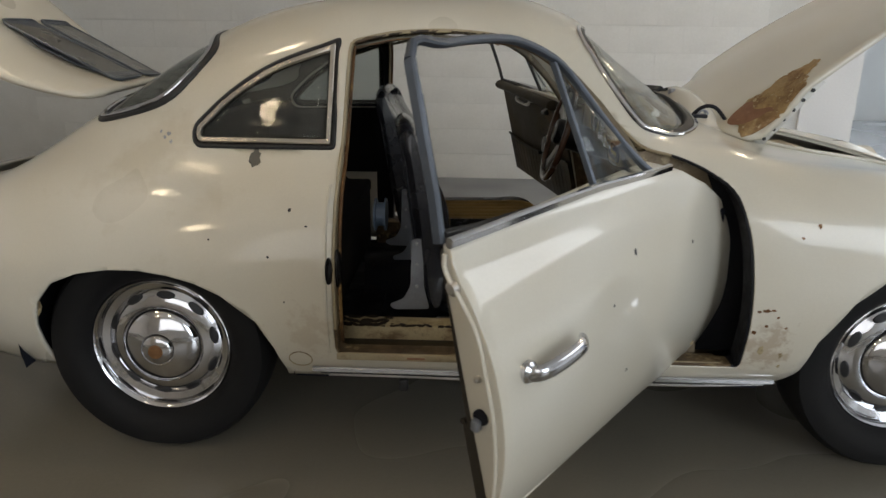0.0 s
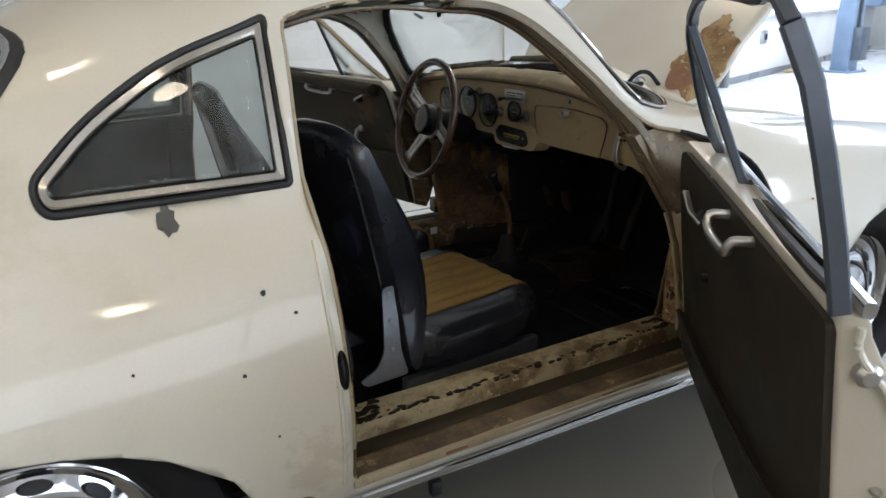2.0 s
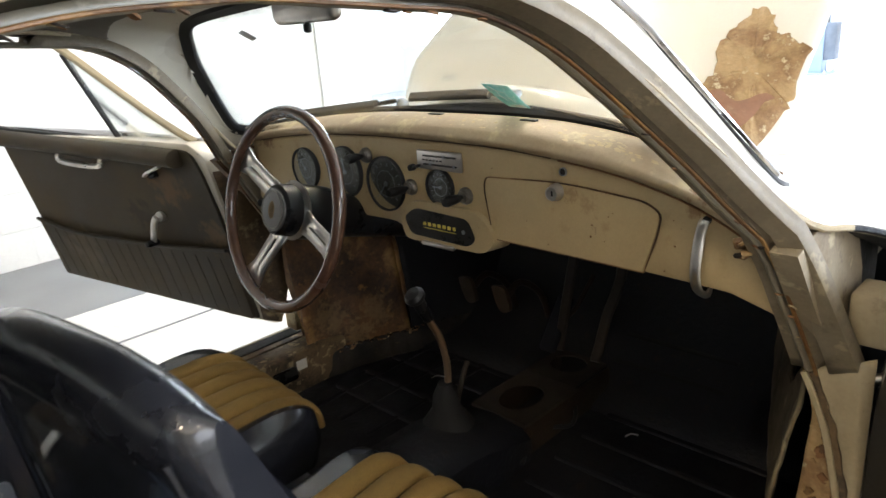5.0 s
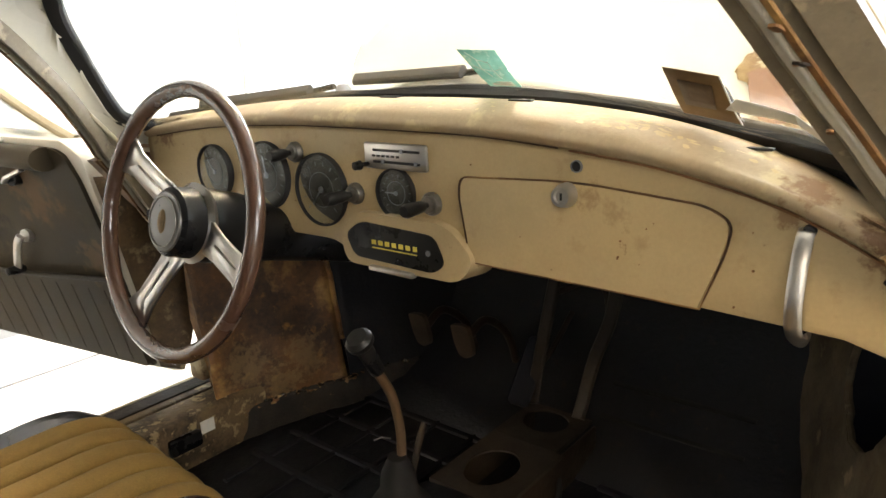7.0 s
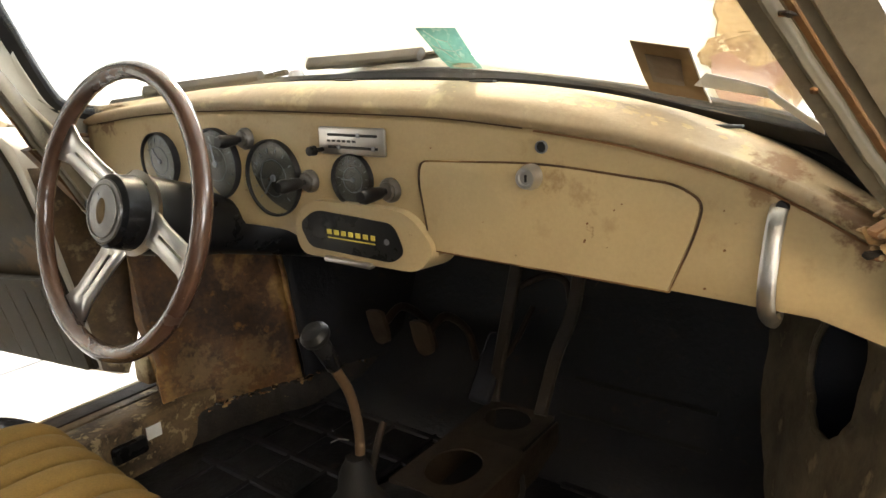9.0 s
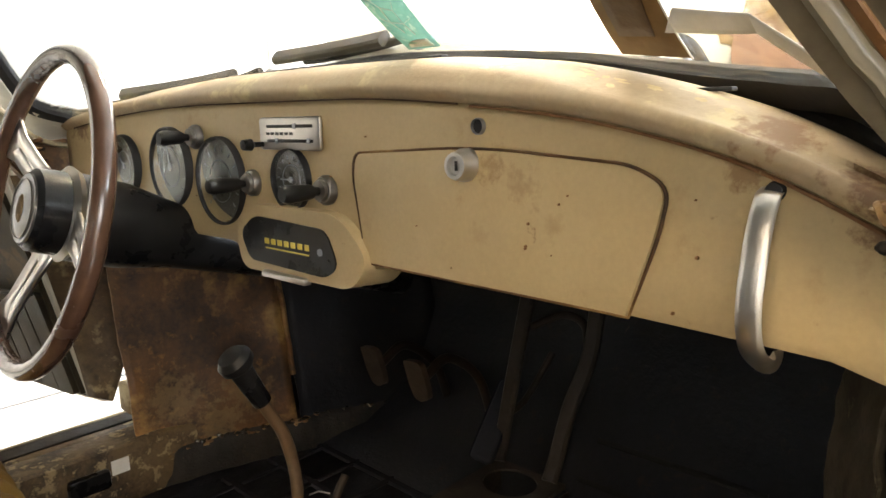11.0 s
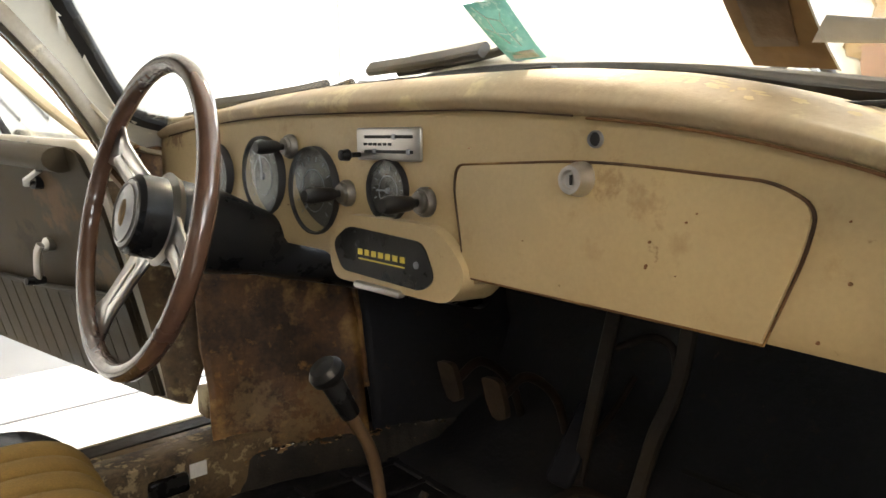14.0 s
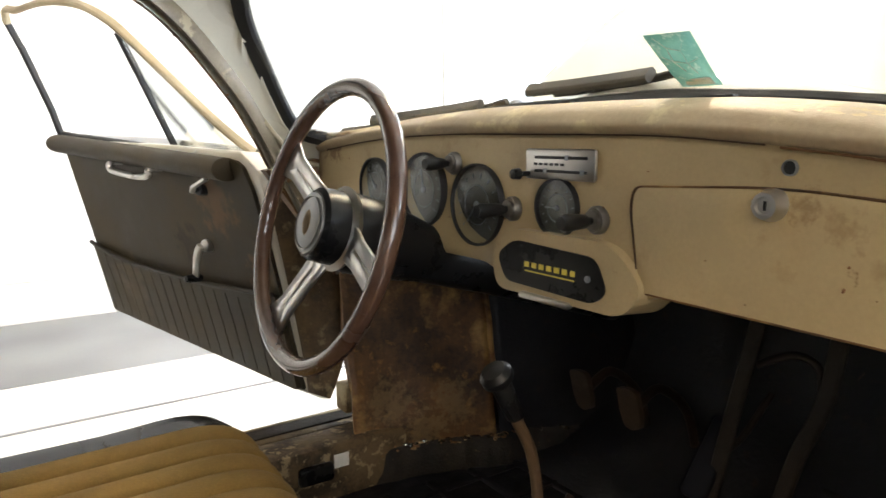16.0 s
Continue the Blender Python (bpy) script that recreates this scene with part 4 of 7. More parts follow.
def ring_frame(name, insets, heights, sgn, mat, parent, label):
    """A frame round the quarter window, as rows of its cross-section from the outside in."""
    rows = [[on_side(p[0], p[1], sgn, h)[0] for p in quarter_in(d)] for d, h in zip(insets, heights)]
    bm = bmesh.new()
    vs = [[bm.verts.new(p) for p in r] for r in rows]
    for a, b in zip(vs, vs[1:]):
        for i in range(len(a)):
            bm.faces.new((a[i], a[(i + 1) % len(a)], b[(i + 1) % len(a)], b[i]))
    ob = part(name, bm, mat, parent, label, True, lambda c: Vector((0, sgn, 0)))
    md = ob.modifiers.new("thickness", "SOLIDIFY")
    md.thickness, md.offset = 0.006, -1
    return ob


for _s in (-1, 1):
    w = pane("quarter_window", quarter_in(0.02), "side", _s, -0.006, car, "dusty fixed quarter window glass")
    ring_frame("rubber_seal", (-0.004, 0.001, 0.007), (0.001, 0.005, 0.004), _s, M["rubber"], w, "black rubber seal")
    ring_frame("chrome_frame", (0.006, 0.012, 0.022, 0.028), (0.003, 0.009, 0.008, 0.001), _s, M["frame"], w, "polished metal window frame")
w = pane("windscreen", shrink(SCREEN, 0.004), "front", 1, -0.008, car, "curved windscreen glass with old stickers")
p, n_ = outline3(SCREEN, "front", 1, -0.004)
part("rubber_seal", sweep(p, rect_profile(0.028, 0.018), n_, True), M["rubber"], w, "wide black rubber seal")
p, n_ = outline3(shrink(SCREEN, -0.005), "front", 1, 0.005)
part("chrome_frame", sweep(p, rect_profile(0.011, 0.007), n_, True), M["chrome"], w, "bright chrome windscreen trim")
w = pane("rear_window", shrink(BACKLIGHT, 0.004), "front", -1, -0.008, car, "dusty curved rear window glass")
p, n_ = outline3(BACKLIGHT, "front", -1, 0.0)
part("rubber_seal", sweep(p, rect_profile(0.03, 0.02), n_, True), M["rubber"], w)
p, n_ = outline3(shrink(BACKLIGHT, 0.004), "front", -1, 0.010)
part("chrome_frame", sweep(p, rect_profile(0.014, 0.010), n_, True), M["chrome"], w)

# ---- doors ----
DOOR_SKIN = [(-.526, .345), (-.526, .60), (-.523, .877), (.0, .897), (.30, .903), (.36, .887), (.435, .857), (.498, .812), (.533, .70), (.549, .577), (.555, .46), (.555, .345)]
FRAME = [(-.516, .877), (-.500, 1.148), (-.40, 1.170), (-.22, 1.177), (-.07, 1.163), (.028, 1.128), (.105, 1.060), (.195, .965), (.262, .900)]


def door(sgn, angle, hinge, lean, drop, inner_y, swell):
    """A door with its window frame, built shut and then swung open about its hinges."""
    axis = Vector((math.tan(radians(lean[1])), -sgn * math.tan(radians(lean[0])), 1)).normalized()
    pivot = Vector((hinge[0], sgn * hinge[1], 0.6))
    swing = Matrix.Translation(pivot + Vector((0, 0, drop))) @ Matrix.Rotation(-sgn * radians(angle), 4, axis) @ Matrix.Translation(-pivot)

    def y_in(z):
        return sgn * (inner_y[0] + inner_y[1] * (0.9 - z))

    def push(z):
        """How far the open door's skin stands out beyond the body's own curve."""
        low = swell[0] * min(1.0, max(0.0, (z - swell[1]) / 0.1))
        return sgn * (low if z < 0.9 else low * max(0.0, 1 - (z - 0.9) / 0.25))

    def sag(bm):
        """The doors taper: the near one leads forward below, the far one is shallower."""
        for v in bm.verts if sgn < 0 else ():
            v.co.x += 0.14 * max(0.0, 0.80 - v.co.z)
        if sgn > 0:
            for v in bm.verts:
                v.co.z += 0.078 * max(0.0, 0.885 - v.co.z)

    def nose(x):
        """The far door's front end, which folds in beside the hinge post."""
        return x if sgn < 0 or x < 0.28 else 0.28 + (x - 0.28) * 0.42

    bm = body_shell(0, -0.62, 0.62, 0.03, (sgn,), False)
    cut(bm, DOOR_SKIN, (0, 2), lambda c: True, True)
    for v in bm.verts:
        v.co.y += push(v.co.z)
        v.co.x = nose(v.co.x)
    new_ = bmesh.ops.extrude_face_region(bm, geom=bm.faces[:])["geom"]
    for v in new_:
        if isinstance(v, bmesh.types.BMVert):
            v.co.y = y_in(v.co.z)
            v.co.x += 0.014 if v.co.x < -0.4 else 0
            if v.co.x > 0.36:
                v.co.x = 0.36 + (v.co.x - 0.36) * 0.12
            if sgn > 0 and v.co.x > 0.33:
                v.co.x = 0.33 + (v.co.x - 0.33) * 0.1
    bmesh.ops.recalc_face_normals(bm, faces=bm.faces)
    rim_ = [e for e in bm.edges if len(e.link_faces) == 2 and e.calc_face_angle(0) > 0.9]
    bmesh.ops.bevel(bm, geom=rim_, offset=0.006, segments=2, affect="EDGES", profile=0.5)
    sag(bm)
    bm.transform(swing)
    panel = part("door", bm, M["paint"], car, "open cream painted car door with chips and dents")

    def put(name, bm, mat, label="", parent=panel):
        sag(bm)
        bm.transform(swing)
        return part(name, bm, mat, parent, label)

    def skin(x, z, off=0.0):
        return on_side(x, z, sgn, off)[0] + Vector((0, push(z), 0))

    # window frame and vent window
    fr = spline([(a[0] - (0.05 if sgn < 0 and a[0] > -0.1 else 0.0), a[1]) for a in FRAME], 4)
    pts, ns = [], []
    for a in fr:
        q, nn = on_side(a[0], max(a[1], 0.90), sgn, -0.018)
        q.z = a[1]
        q.y += push(a[1])
        pts.append(q)
        ns.append(nn)
    k = next(i for i, a in enumerate(fr) if a[1] >= 1.142)
    k2 = len(fr)
    rear = put("window_frame", sweep(pts[: k + 1], rect_profile(0.012 if sgn < 0 else 0.010, 0.022 if sgn < 0 else 0.016), ns[: k + 1]), M["slate"] if sgn < 0 else M["rubber"], "grey metal window channel")
    put("glass_channel", sweep([p + Vector((0.0095, 0, 0)) for p in pts[:k]], rect_profile(0.004, 0.012), ns[:k]), M["rubber"], "", panel)
    put("frame_rail", sweep(pts[k:], rect_profile(0.014, 0.018), ns[k:]), M["inner_paint"] if sgn > 0 else M["slate"], "window frame rail")
    a, b_ = (skin(-.045, 1.145, -0.016), skin(-.030, .895, -0.016)) if sgn < 0 else (skin(.035, 1.118, -0.016), skin(.0, .905, -0.016))
    put("vent_divider", sweep([a, b_], rect_profile(0.009 if sgn < 0 else 0.009, 0.015 if sgn < 0 else 0.014), Vector((0, sgn, 0.3))), M["slate"] if sgn < 0 else M["rubber"])
    v = [(-.035, 1.135), (-.02, .905), (.20, .905), (.05, 1.060)] if sgn < 0 else [(.04, 1.105), (.01, .905), (.25, .905), (.10, 1.050)]
    bm = bmesh.new()
    bm.faces.new([bm.verts.new(skin(*q, -0.018)) for q in v])
    g = put("vent_glass", bm, M["glass"], "small triangular vent window glass")
    g.modifiers.new("thickness", "SOLIDIFY").thickness = 0.004
    g.visible_shadow = False
    put("vent_catch", tube(spline([skin(x, z, o_) for x, z, o_ in ((.045, .912, -.03), (.06, .908, -.05), (.10, .905, -.055), (.13, .915, -.04))], 4), 0.006), M["alloy"], "chrome vent window catch")
    pts = [skin(x, .886 + 0.016 * min(1, (x + .52) / .5)) for x in np.linspace(-.522, .30, 16)]
    put("belt_strip", sweep(pts, rect_profile(0.014, 0.018), Vector((0, 0, 1))), M["chrome"], "chrome strip along the window line")
    # dark slot into which the glass drops
    put("glass_slot", sweep([skin(x, .893, -0.022) + Vector((0, 0, 0.006)) for x in np.linspace(-.51, .27, 10)], rect_profile(0.016, 0.012), Vector((0, 0, 1))), M["rubber"], "black felt slot for the glass")

    # inner card, roll and fittings
    def inner(x, z, off=0.0):
        return Vector((x, y_in(z) - sgn * (0.010 + off), z))

    card = rounded_poly([(-.515, .350), (-.510, .60), (-.505, .862), (.0, .878), (.27, .885), (.32, .872), (.355, .82), (.375, .70), (.38, .577), (.38, .350)], 0.012, 3)
    card = [(nose(x), z) for x, z in card]
    bm = bmesh.new()
    f = bm.faces.new([bm.verts.new(inner(*q)) for q in card])
    e = bmesh.ops.extrude_face_region(bm, geom=[f])["geom"]
    bmesh.ops.translate(bm, vec=(0, sgn * 0.012, 0), verts=[x for x in e if isinstance(x, bmesh.types.BMVert)])
    put("door_card", bm, M["darkcard" if sgn > 0 else "blackcard"], "dark brown worn inner door panel")
    low = rounded_poly([(-.513, .352), (-.510, .545), (-.30, .505), (.0, .475), (.30, .465), (.375, .47), (.375, .352)], 0.01, 3)
    if sgn > 0:
        low = rounded_poly([(-.513, .352), (-.505, .575), (-.445, .563), (-.30, .548), (.0, .560), (.25, .585), (.318, .592), (.318, .352)], 0.01, 3)
    bm = bmesh.new()
    f = bm.faces.new([bm.verts.new(inner(*q, 0.012)) for q in low])
    e = bmesh.ops.extrude_face_region(bm, geom=[f])["geom"]
    bmesh.ops.translate(bm, vec=(0, sgn * 0.012, 0), verts=[x for x in e if isinstance(x, bmesh.types.BMVert)])
    put("door_pocket", bm, M["darkcard" if sgn > 0 else "blackcard"], "gathered lower door pocket")
    put("pocket_edge", sweep(spline([inner(-.505, .545, .016), inner(-.30, .505, .018), inner(.0, .475, .018), inner(.30, .465, .018), inner(.372, .47, .016)] if sgn < 0 else [inner(-.503, .575, .016), inner(-.445, .563, .018), inner(-.30, .548, .018), inner(.0, .560, .018), inner(.25, .585, .018), inner(.316, .592, .016)], 5), round_profile(0.006, 8), Vector((0, 0, 1))), M["blackcard"], "dark elastic pocket edge")
    if sgn > 0:
        # stained front edge of the door, between the panel and the outer skin
        bm = bmesh.new()
        strip = []
        for xs, z in zip(np.interp(np.linspace(.352, .83, 14), (.345, .46, .577, .70, .812, .84), (.555, .555, .549, .533, .498, .46)), np.linspace(.352, .83, 14)):
            p0, p1 = Vector((.335, y_in(z), z)), Vector((nose(xs), *skin(xs, z)[1:]))
            d_ = Vector((p1.y - p0.y, -(p1.x - p0.x), 0)) * sgn
            d_ = d_.normalized() * 0.006
            strip.append([bm.verts.new(p0.lerp(p1, f_) + d_) for f_ in (0.03, 0.35, 0.67, 1.0)])
        for r0, r1 in zip(strip, strip[1:]):
            for j in range(3):
                bm.faces.new((r0[j], r0[j + 1], r1[j + 1], r1[j]))
        ed = put("edge_cover", bm, M["sillbrown"], "brown stained front edge of the door")
        ed.modifiers.new("thickness", "SOLIDIFY").thickness = 0.003
        put("padded_roll", sweep([inner(x, .862, 0.012) for x in np.linspace(-.50, .26, 12)], round_profile(0.034, 14, 0.75), Vector((0, 0, 1))), M["darkcard"], "padded top roll of the door panel")
    if sgn > 0:
        for x in np.linspace(-.47, .29, 17):
            put("gather", tube([inner(x, .556 + .02 * max(0, x), 0.0235), inner(x + .004, .47, 0.0245), inner(x + .002, .37, 0.0232)], 0.0011, None, 6), M["darkcard"], "gathered fold")
    if sgn < 0:
        hx, hz, hw, lx, lz, kx, kz, ex, ez = -.166, .833, .069, .06, .792, .105, .672, .108, .605
    else:
        hx, hz, hw, lx, lz, kx, kz, ex, ez = -.107, .815, .089, .115, .798, .096, .667, .055, .583
    put("pull_handle", tube(spline([inner(hx - hw, hz + .025, 0), inner(hx - hw, hz + .021, 0.030), inner(hx - hw + .018, hz, 0.038), inner(hx + hw - .018, hz, 0.038), inner(hx + hw, hz + .021, 0.030), inner(hx + hw, hz + .025, 0)], 4), 0.008), M["alloy"], "bare metal pull handle")
    put("lock_lever", sweep([inner(lx, lz, 0.016), inner(lx + .03, lz + .014, 0.028), inner(lx + .085, lz + .038, 0.026)], rect_profile(0.012, 0.007), Vector((0, 0, 1))), M["alloy"], "bare metal door lever")
    put("lever_base", lathe([(0.014, -0.014), (0.014, 0.012), (0.009, 0.018), (0.001, 0.018)], 18, "y", Matrix.Translation(inner(lx + .022, lz + .008, 0.0))), M["plastic"])
    rose = lathe([(0.015, -0.012), (0.015, 0.004), (0.010, 0.012), (0.001, 0.012)], 18, "y", Matrix.Translation(inner(kx, kz, 0.0)))
    if sgn > 0:
        put("crank_rose", rose, M["alloy"])
        put("window_crank", sweep(spline([inner(kx, kz, 0.022), inner(kx * .7 + ex * .3, kz * .7 + ez * .3, 0.030), inner(ex, ez, 0.032)], 4), round_profile(0.010, 10, 0.7), Vector((0, sgn, 0))), M["alloy"], "chrome window crank")
        put("crank_knob", lathe([(0.001, -0.02), (0.009, -0.018), (0.011, 0), (0.009, 0.02), (0.001, 0.022)], 14, "y", Matrix.Translation(inner(ex, ez - .005, 0.040))), M["plastic"], "black crank knob")
    else:
        put("crank_stub", rose, M["plastic"], "bare window crank stub")
    # outside handle
    nn = on_side(-.36, .70, sgn, 0)[1]
    h = [skin(-.445, .668), skin(-.44, .668, 0.022), skin(-.415, .671, 0.034), skin(-.365, .675, 0.040), skin(-.315, .678, 0.038), skin(-.29, .680, 0.026)]
    put("door_handle", sweep(spline(h, 5), [(u * 1.0, v * 1.0) for u, v in round_profile(0.015, 12, 0.6)], nn), M["chrome"], "chrome outer door handle")
    put("handle_plate", lathe([(0.022, -0.004), (0.022, 0.006), (0.016, 0.012), (0.001, 0.013)], 20, "y", Matrix.Translation(skin(-.44, .668)) @ Matrix.Rotation(0 if sgn > 0 else math.pi, 4, "Z")), M["chrome"])
    # closing edge: button, screw, latch
    for z, r in ((.815, 0.014), (.665, 0.006)):
        e = (skin(-.526, z).y + y_in(z)) / 2
        put("lock_button", lathe([(r, -0.012), (r, 0.002), (r * 0.6, 0.008), (0.001, 0.009)], 18, "x", Matrix.Translation((-.522, e, z)) @ Matrix.Rotation(math.pi, 4, "Z")), M["alloy"], "round metal lock button")
    e = (skin(-.526, .585).y * 0.35 + y_in(.585) * 0.65)
    put("latch", box(0.018, 0.016, 0.024, (-.528, e, .575), 0.005), M["steel"], "worn steel door latch")
    put("latch_hole", lathe([(0.015, -0.01), (0.015, 0.002), (0.001, 0.0025)], 18, "x", Matrix.Translation((-.5225, e + sgn * 0.004, .59)) @ Matrix.Rotation(math.pi, 4, "Z")), M["grime_shade"], "dark latch hole")
    bead = []
    for z, f_ in ((.868, .60), (.84, .42), (.80, .70), (.75, .80), (.68, .74), (.60, .74), (.50, .72), (.40, .70)):
        bead.append(Vector((-.525, skin(-.526, z).y * f_ + y_in(z) * (1 - f_), z)))
    put("edge_bead", tube(spline(bead, 5), 0.0045, None, 8), M["paint"], "pressed bead on the closing edge")
    # dents and chips in the paint
    for x, z, r in ((-.30, .80, .006), (.02, .77, .008), (-.10, .69, .004), (.30, .74, .005), (-.02, .52, .005)) if sgn < 0 else ():
        blob("paint_chip", x, z, sgn, r, M["rubber"], panel, swing)
    return panel


def blob(name, x, z, sgn, r, mat, parent, m=None, stretch=1.0, label=""):
    """A small ragged patch lying on the body's side."""
    rnd = random.Random(round(x * 9173 + z * 331 + r * 7))
    bm = bmesh.new()
    vs = []
    c, nn = on_side(x, z, sgn, 0.0012)
    for i in range(14):
        a = 2 * math.pi * i / 14
        rr = r * (0.55 + 0.6 * rnd.random())
        vs.append(bm.verts.new(on_side(x + rr * math.cos(a), z + rr * math.sin(a) * stretch, sgn, 0.0012)[0]))
    mid = bm.verts.new(c + nn * 0.0004)
    for i in range(14):
        bm.faces.new((vs[i], vs[(i + 1) % 14], mid))
    if m is not None:
        bm.transform(m)
    return part(name, bm, mat, parent, label)


door(-1, 54.0, (.399, .768), (3.3, 7.1), -0.025, (.628, .26), (0.03, 0.78))
door(1, 73.9, (.323, .771), (4.6, 1.1), 0.006, (.660, .33), (0.06, 0.0))

# ---- lids ----
def roll(x, y):
    """How far the rear corners of the front lid, and the sides of the engine lid, roll down."""
    if x < 0:
        return -0.05 * min(1.2, max(0.0, (abs(y) - .24) / .19)) ** 2
    return -0.062 * min(1.1, max(0.0, (abs(y) - .34) / .12)) ** 2 * max(0.0, min(1.0, (.82 - x) / .18))


def lid(name, poly, hinge, angle, label, lift=(0, 0, 0)):
    bm = body_shell()
    cut(bm, shrink(poly, 0.004), (0, 1), lambda c: c.z > 0.50, True)
    swing = Matrix.Translation(Vector(hinge) + Vector(lift)) @ Matrix.Rotation(radians(angle), 4, "Y") @ Matrix.Translation(-Vector(hinge))
    for v in bm.verts:
        v.co.z += roll(v.co.x, v.co.y)
    bm.transform(swing)
    ob = part(name, bm, M["paint"], car, label, True, lambda c: swing.to_3x3() @ Vector((0, 0, 1)))
    md = ob.modifiers.new("thickness", "SOLIDIFY")
    md.thickness, md.offset = 0.016, -1
    return ob, swing


hood, HOOD = lid("front_lid", LID_F, (.60, 0, .915), -45, "raised cream front lid with a large rusted corner", (-.033, 0, .024))
engine_lid, ELID = lid("engine_lid", LID_R, (-1.37, 0, .93), 55, "raised cream engine lid with two grilles", (0.05, 0, 0.075))
# rust and details on the front lid
def hood_point(x, y, off=0.0):
    q, nn = on_top(x, y, off)
    return HOOD @ (q + Vector((0, 0, roll(x, y))))


rnd = random.Random(4)
edge = []
for u, v in ((0, 0), (45, -28), (58, -128), (98, -168), (165, -222), (210, -228), (248, -190), (255, -152), (298, -145), (348, -122), (402, -112), (392, -20), (362, 20), (350, 100), (300, 190), (210, 222), (110, 200), (40, 100), (20, 60)):
    x = .72 + .000013 * u - (.00091 * v if v < 0 else .00049 * v)
    y = -.329 - .000463 * u - .000231 * v
    edge.append((x, max(y, -.440 - .24 * (x - .60) if x < .80 else -.484)))
patch = []
for i, (x, y) in enumerate(edge):
    x2, y2 = edge[(i + 1) % len(edge)]
    for j in range(4):
        f = j / 4
        wob = 0.005 if i < 12 or i > 15 else 0.0
        patch.append((x + (x2 - x) * f + rnd.uniform(-wob, wob), y + (y2 - y) * f + rnd.uniform(-wob, wob)))
bm = bmesh.new()
cx, cy = np.mean(patch, axis=0)
rings = []
for f in (1.0, 0.96, 0.75, 0.5, 0.25):
    rings.append([bm.verts.new(hood_point(cx + (x - cx) * f, cy + (y - cy) * f, (0.0008 if f == 1 else 0.003 + 0.003 * rnd.random()))) for x, y in patch])
for a, b in zip(rings, rings[1:]):
    for i in range(len(a)):
        bm.faces.new((a[i], a[(i + 1) % len(a)], b[(i + 1) % len(a)], b[i]))
bm.faces.new(rings[-1])
part("rust_patch", bm, M["rustpale"], hood, "large flaking rust and filler patch")
bm = bmesh.new()
prim = []
for t_ in np.linspace(0, 1, 15):
    prim.append((.700 + .012 * math.sin(t_ * 9) + .02 * t_, -.350 - .102 * t_))
for t_ in np.linspace(0, 1, 14):
    a_ = t_ * math.pi
    prim.append((.712 - .088 * math.sin(a_) ** .8 - .012 * t_, -.440 + .085 * t_))
ring_a = [bm.verts.new(hood_point(x, y, 0.0068)) for x, y in prim]
cx, cy = np.mean(prim, axis=0)
ring_b = [bm.verts.new(hood_point(cx + (x - cx) * .5, cy + (y - cy) * .5, 0.0075)) for x, y in prim]
for q in range(len(prim)):
    bm.faces.new((ring_a[q], ring_a[(q + 1) % len(prim)], ring_b[(q + 1) % len(prim)], ring_b[q]))
bm.faces.new(ring_b)
part("primer_patch", bm, M["primer"], hood, "smooth red-brown primer below the flaked filler")
# perforated stay bracket at the edge of the lid
a0, a1 = Vector((.664, -.430, .896)), Vector((.823, -.430, 1.082))
d = (a1 - a0).normalized()
n_ = Vector((0, -1, 0)).cross(d).normalized()
bm = bmesh.new()
strip = [a0 - n_ * 0.026, a1 - n_ * 0.022, a1 + n_ * 0.022, a0 + n_ * 0.026]
f = bm.faces.new([bm.verts.new(p) for p in strip])
ob = part("stay_bracket", bm, M["whitestrip"], hood, "white perforated metal stay")
md = ob.modifiers.new("thickness", "SOLIDIFY")
md.thickness = 0.004
for i in range(6):
    for s_, r in ((-0.012, 0.0055), (0.012, 0.0055)):
        p = a0 + d * (0.022 + 0.037 * i + (0.012 if s_ > 0 else 0)) + n_ * s_
        part("stay_hole", lathe([(r, -0.001), (r, 0.0062), (0.0005, 0.0064)], 12, "y", Matrix.Translation(p) @ Matrix.Rotation(math.pi, 4, "Z")), M["rubber"], ob)
part("lid_hinge", tube(spline([(.50, -.33, .955), (.53, -.34, .985), (.565, -.35, .985), (.60, -.36, .945), (.62, -.36, .925)], 4), 0.006), M["grime_shade"], hood, "bent steel lid hinge")
part("hinge_plate", box(0.09, 0.05, 0.012, (.50, -.33, .958), 0.004, m=None), M["grime_shade"], hood, "greasy black hinge plate")
part("hinge_spring", tube([(.53 + 0.012 * math.cos(k), -.36 + 0.004 * k, .965 + 0.012 * math.sin(k)) for k in np.linspace(0, 12, 40)], 0.003), M["steel"], hood)
# crowned scuttle panel between the windscreen and the lid
bm = bmesh.new()
rows = []
for y in np.linspace(-.40, .40, 33):
    crown = max(0.0, 1 - (abs(y + .01) / .40) ** 2.2)
    rows.append([bm.verts.new(on_top(x, y, 0)[0] + Vector((0, 0, -.004 + h_ * crown))) for x, h_ in ((.492, 0), (.505, .020), (.525, .046), (.550, .066), (.575, .070), (.595, .062), (.612, .030), (.618, 0))])
for a, b in zip(rows, rows[1:]):
    for j in range(7):
        bm.faces.new((a[j], a[j + 1], b[j + 1], b[j]))
part("scuttle_panel", bm, M["paint"], body, "glossy crowned scuttle behind the windscreen", True, lambda c: Vector((0, 0, 1)))
# luggage space below the lid
part("luggage_well", box(0.40, 0.80, 0.22, (1.20, 0, 0.58), 0.03), M["floordark"], car, "dark empty luggage space under the front lid")
# added, unseen panel: its cream colour lightens the opening below the lid
part("luggage_fill_panel", box(0.40, 0.76, 0.02, (0.90, 0, 0.785), 0.006), M["inner_paint"], car, "added cream panel that lightens the front lid opening")
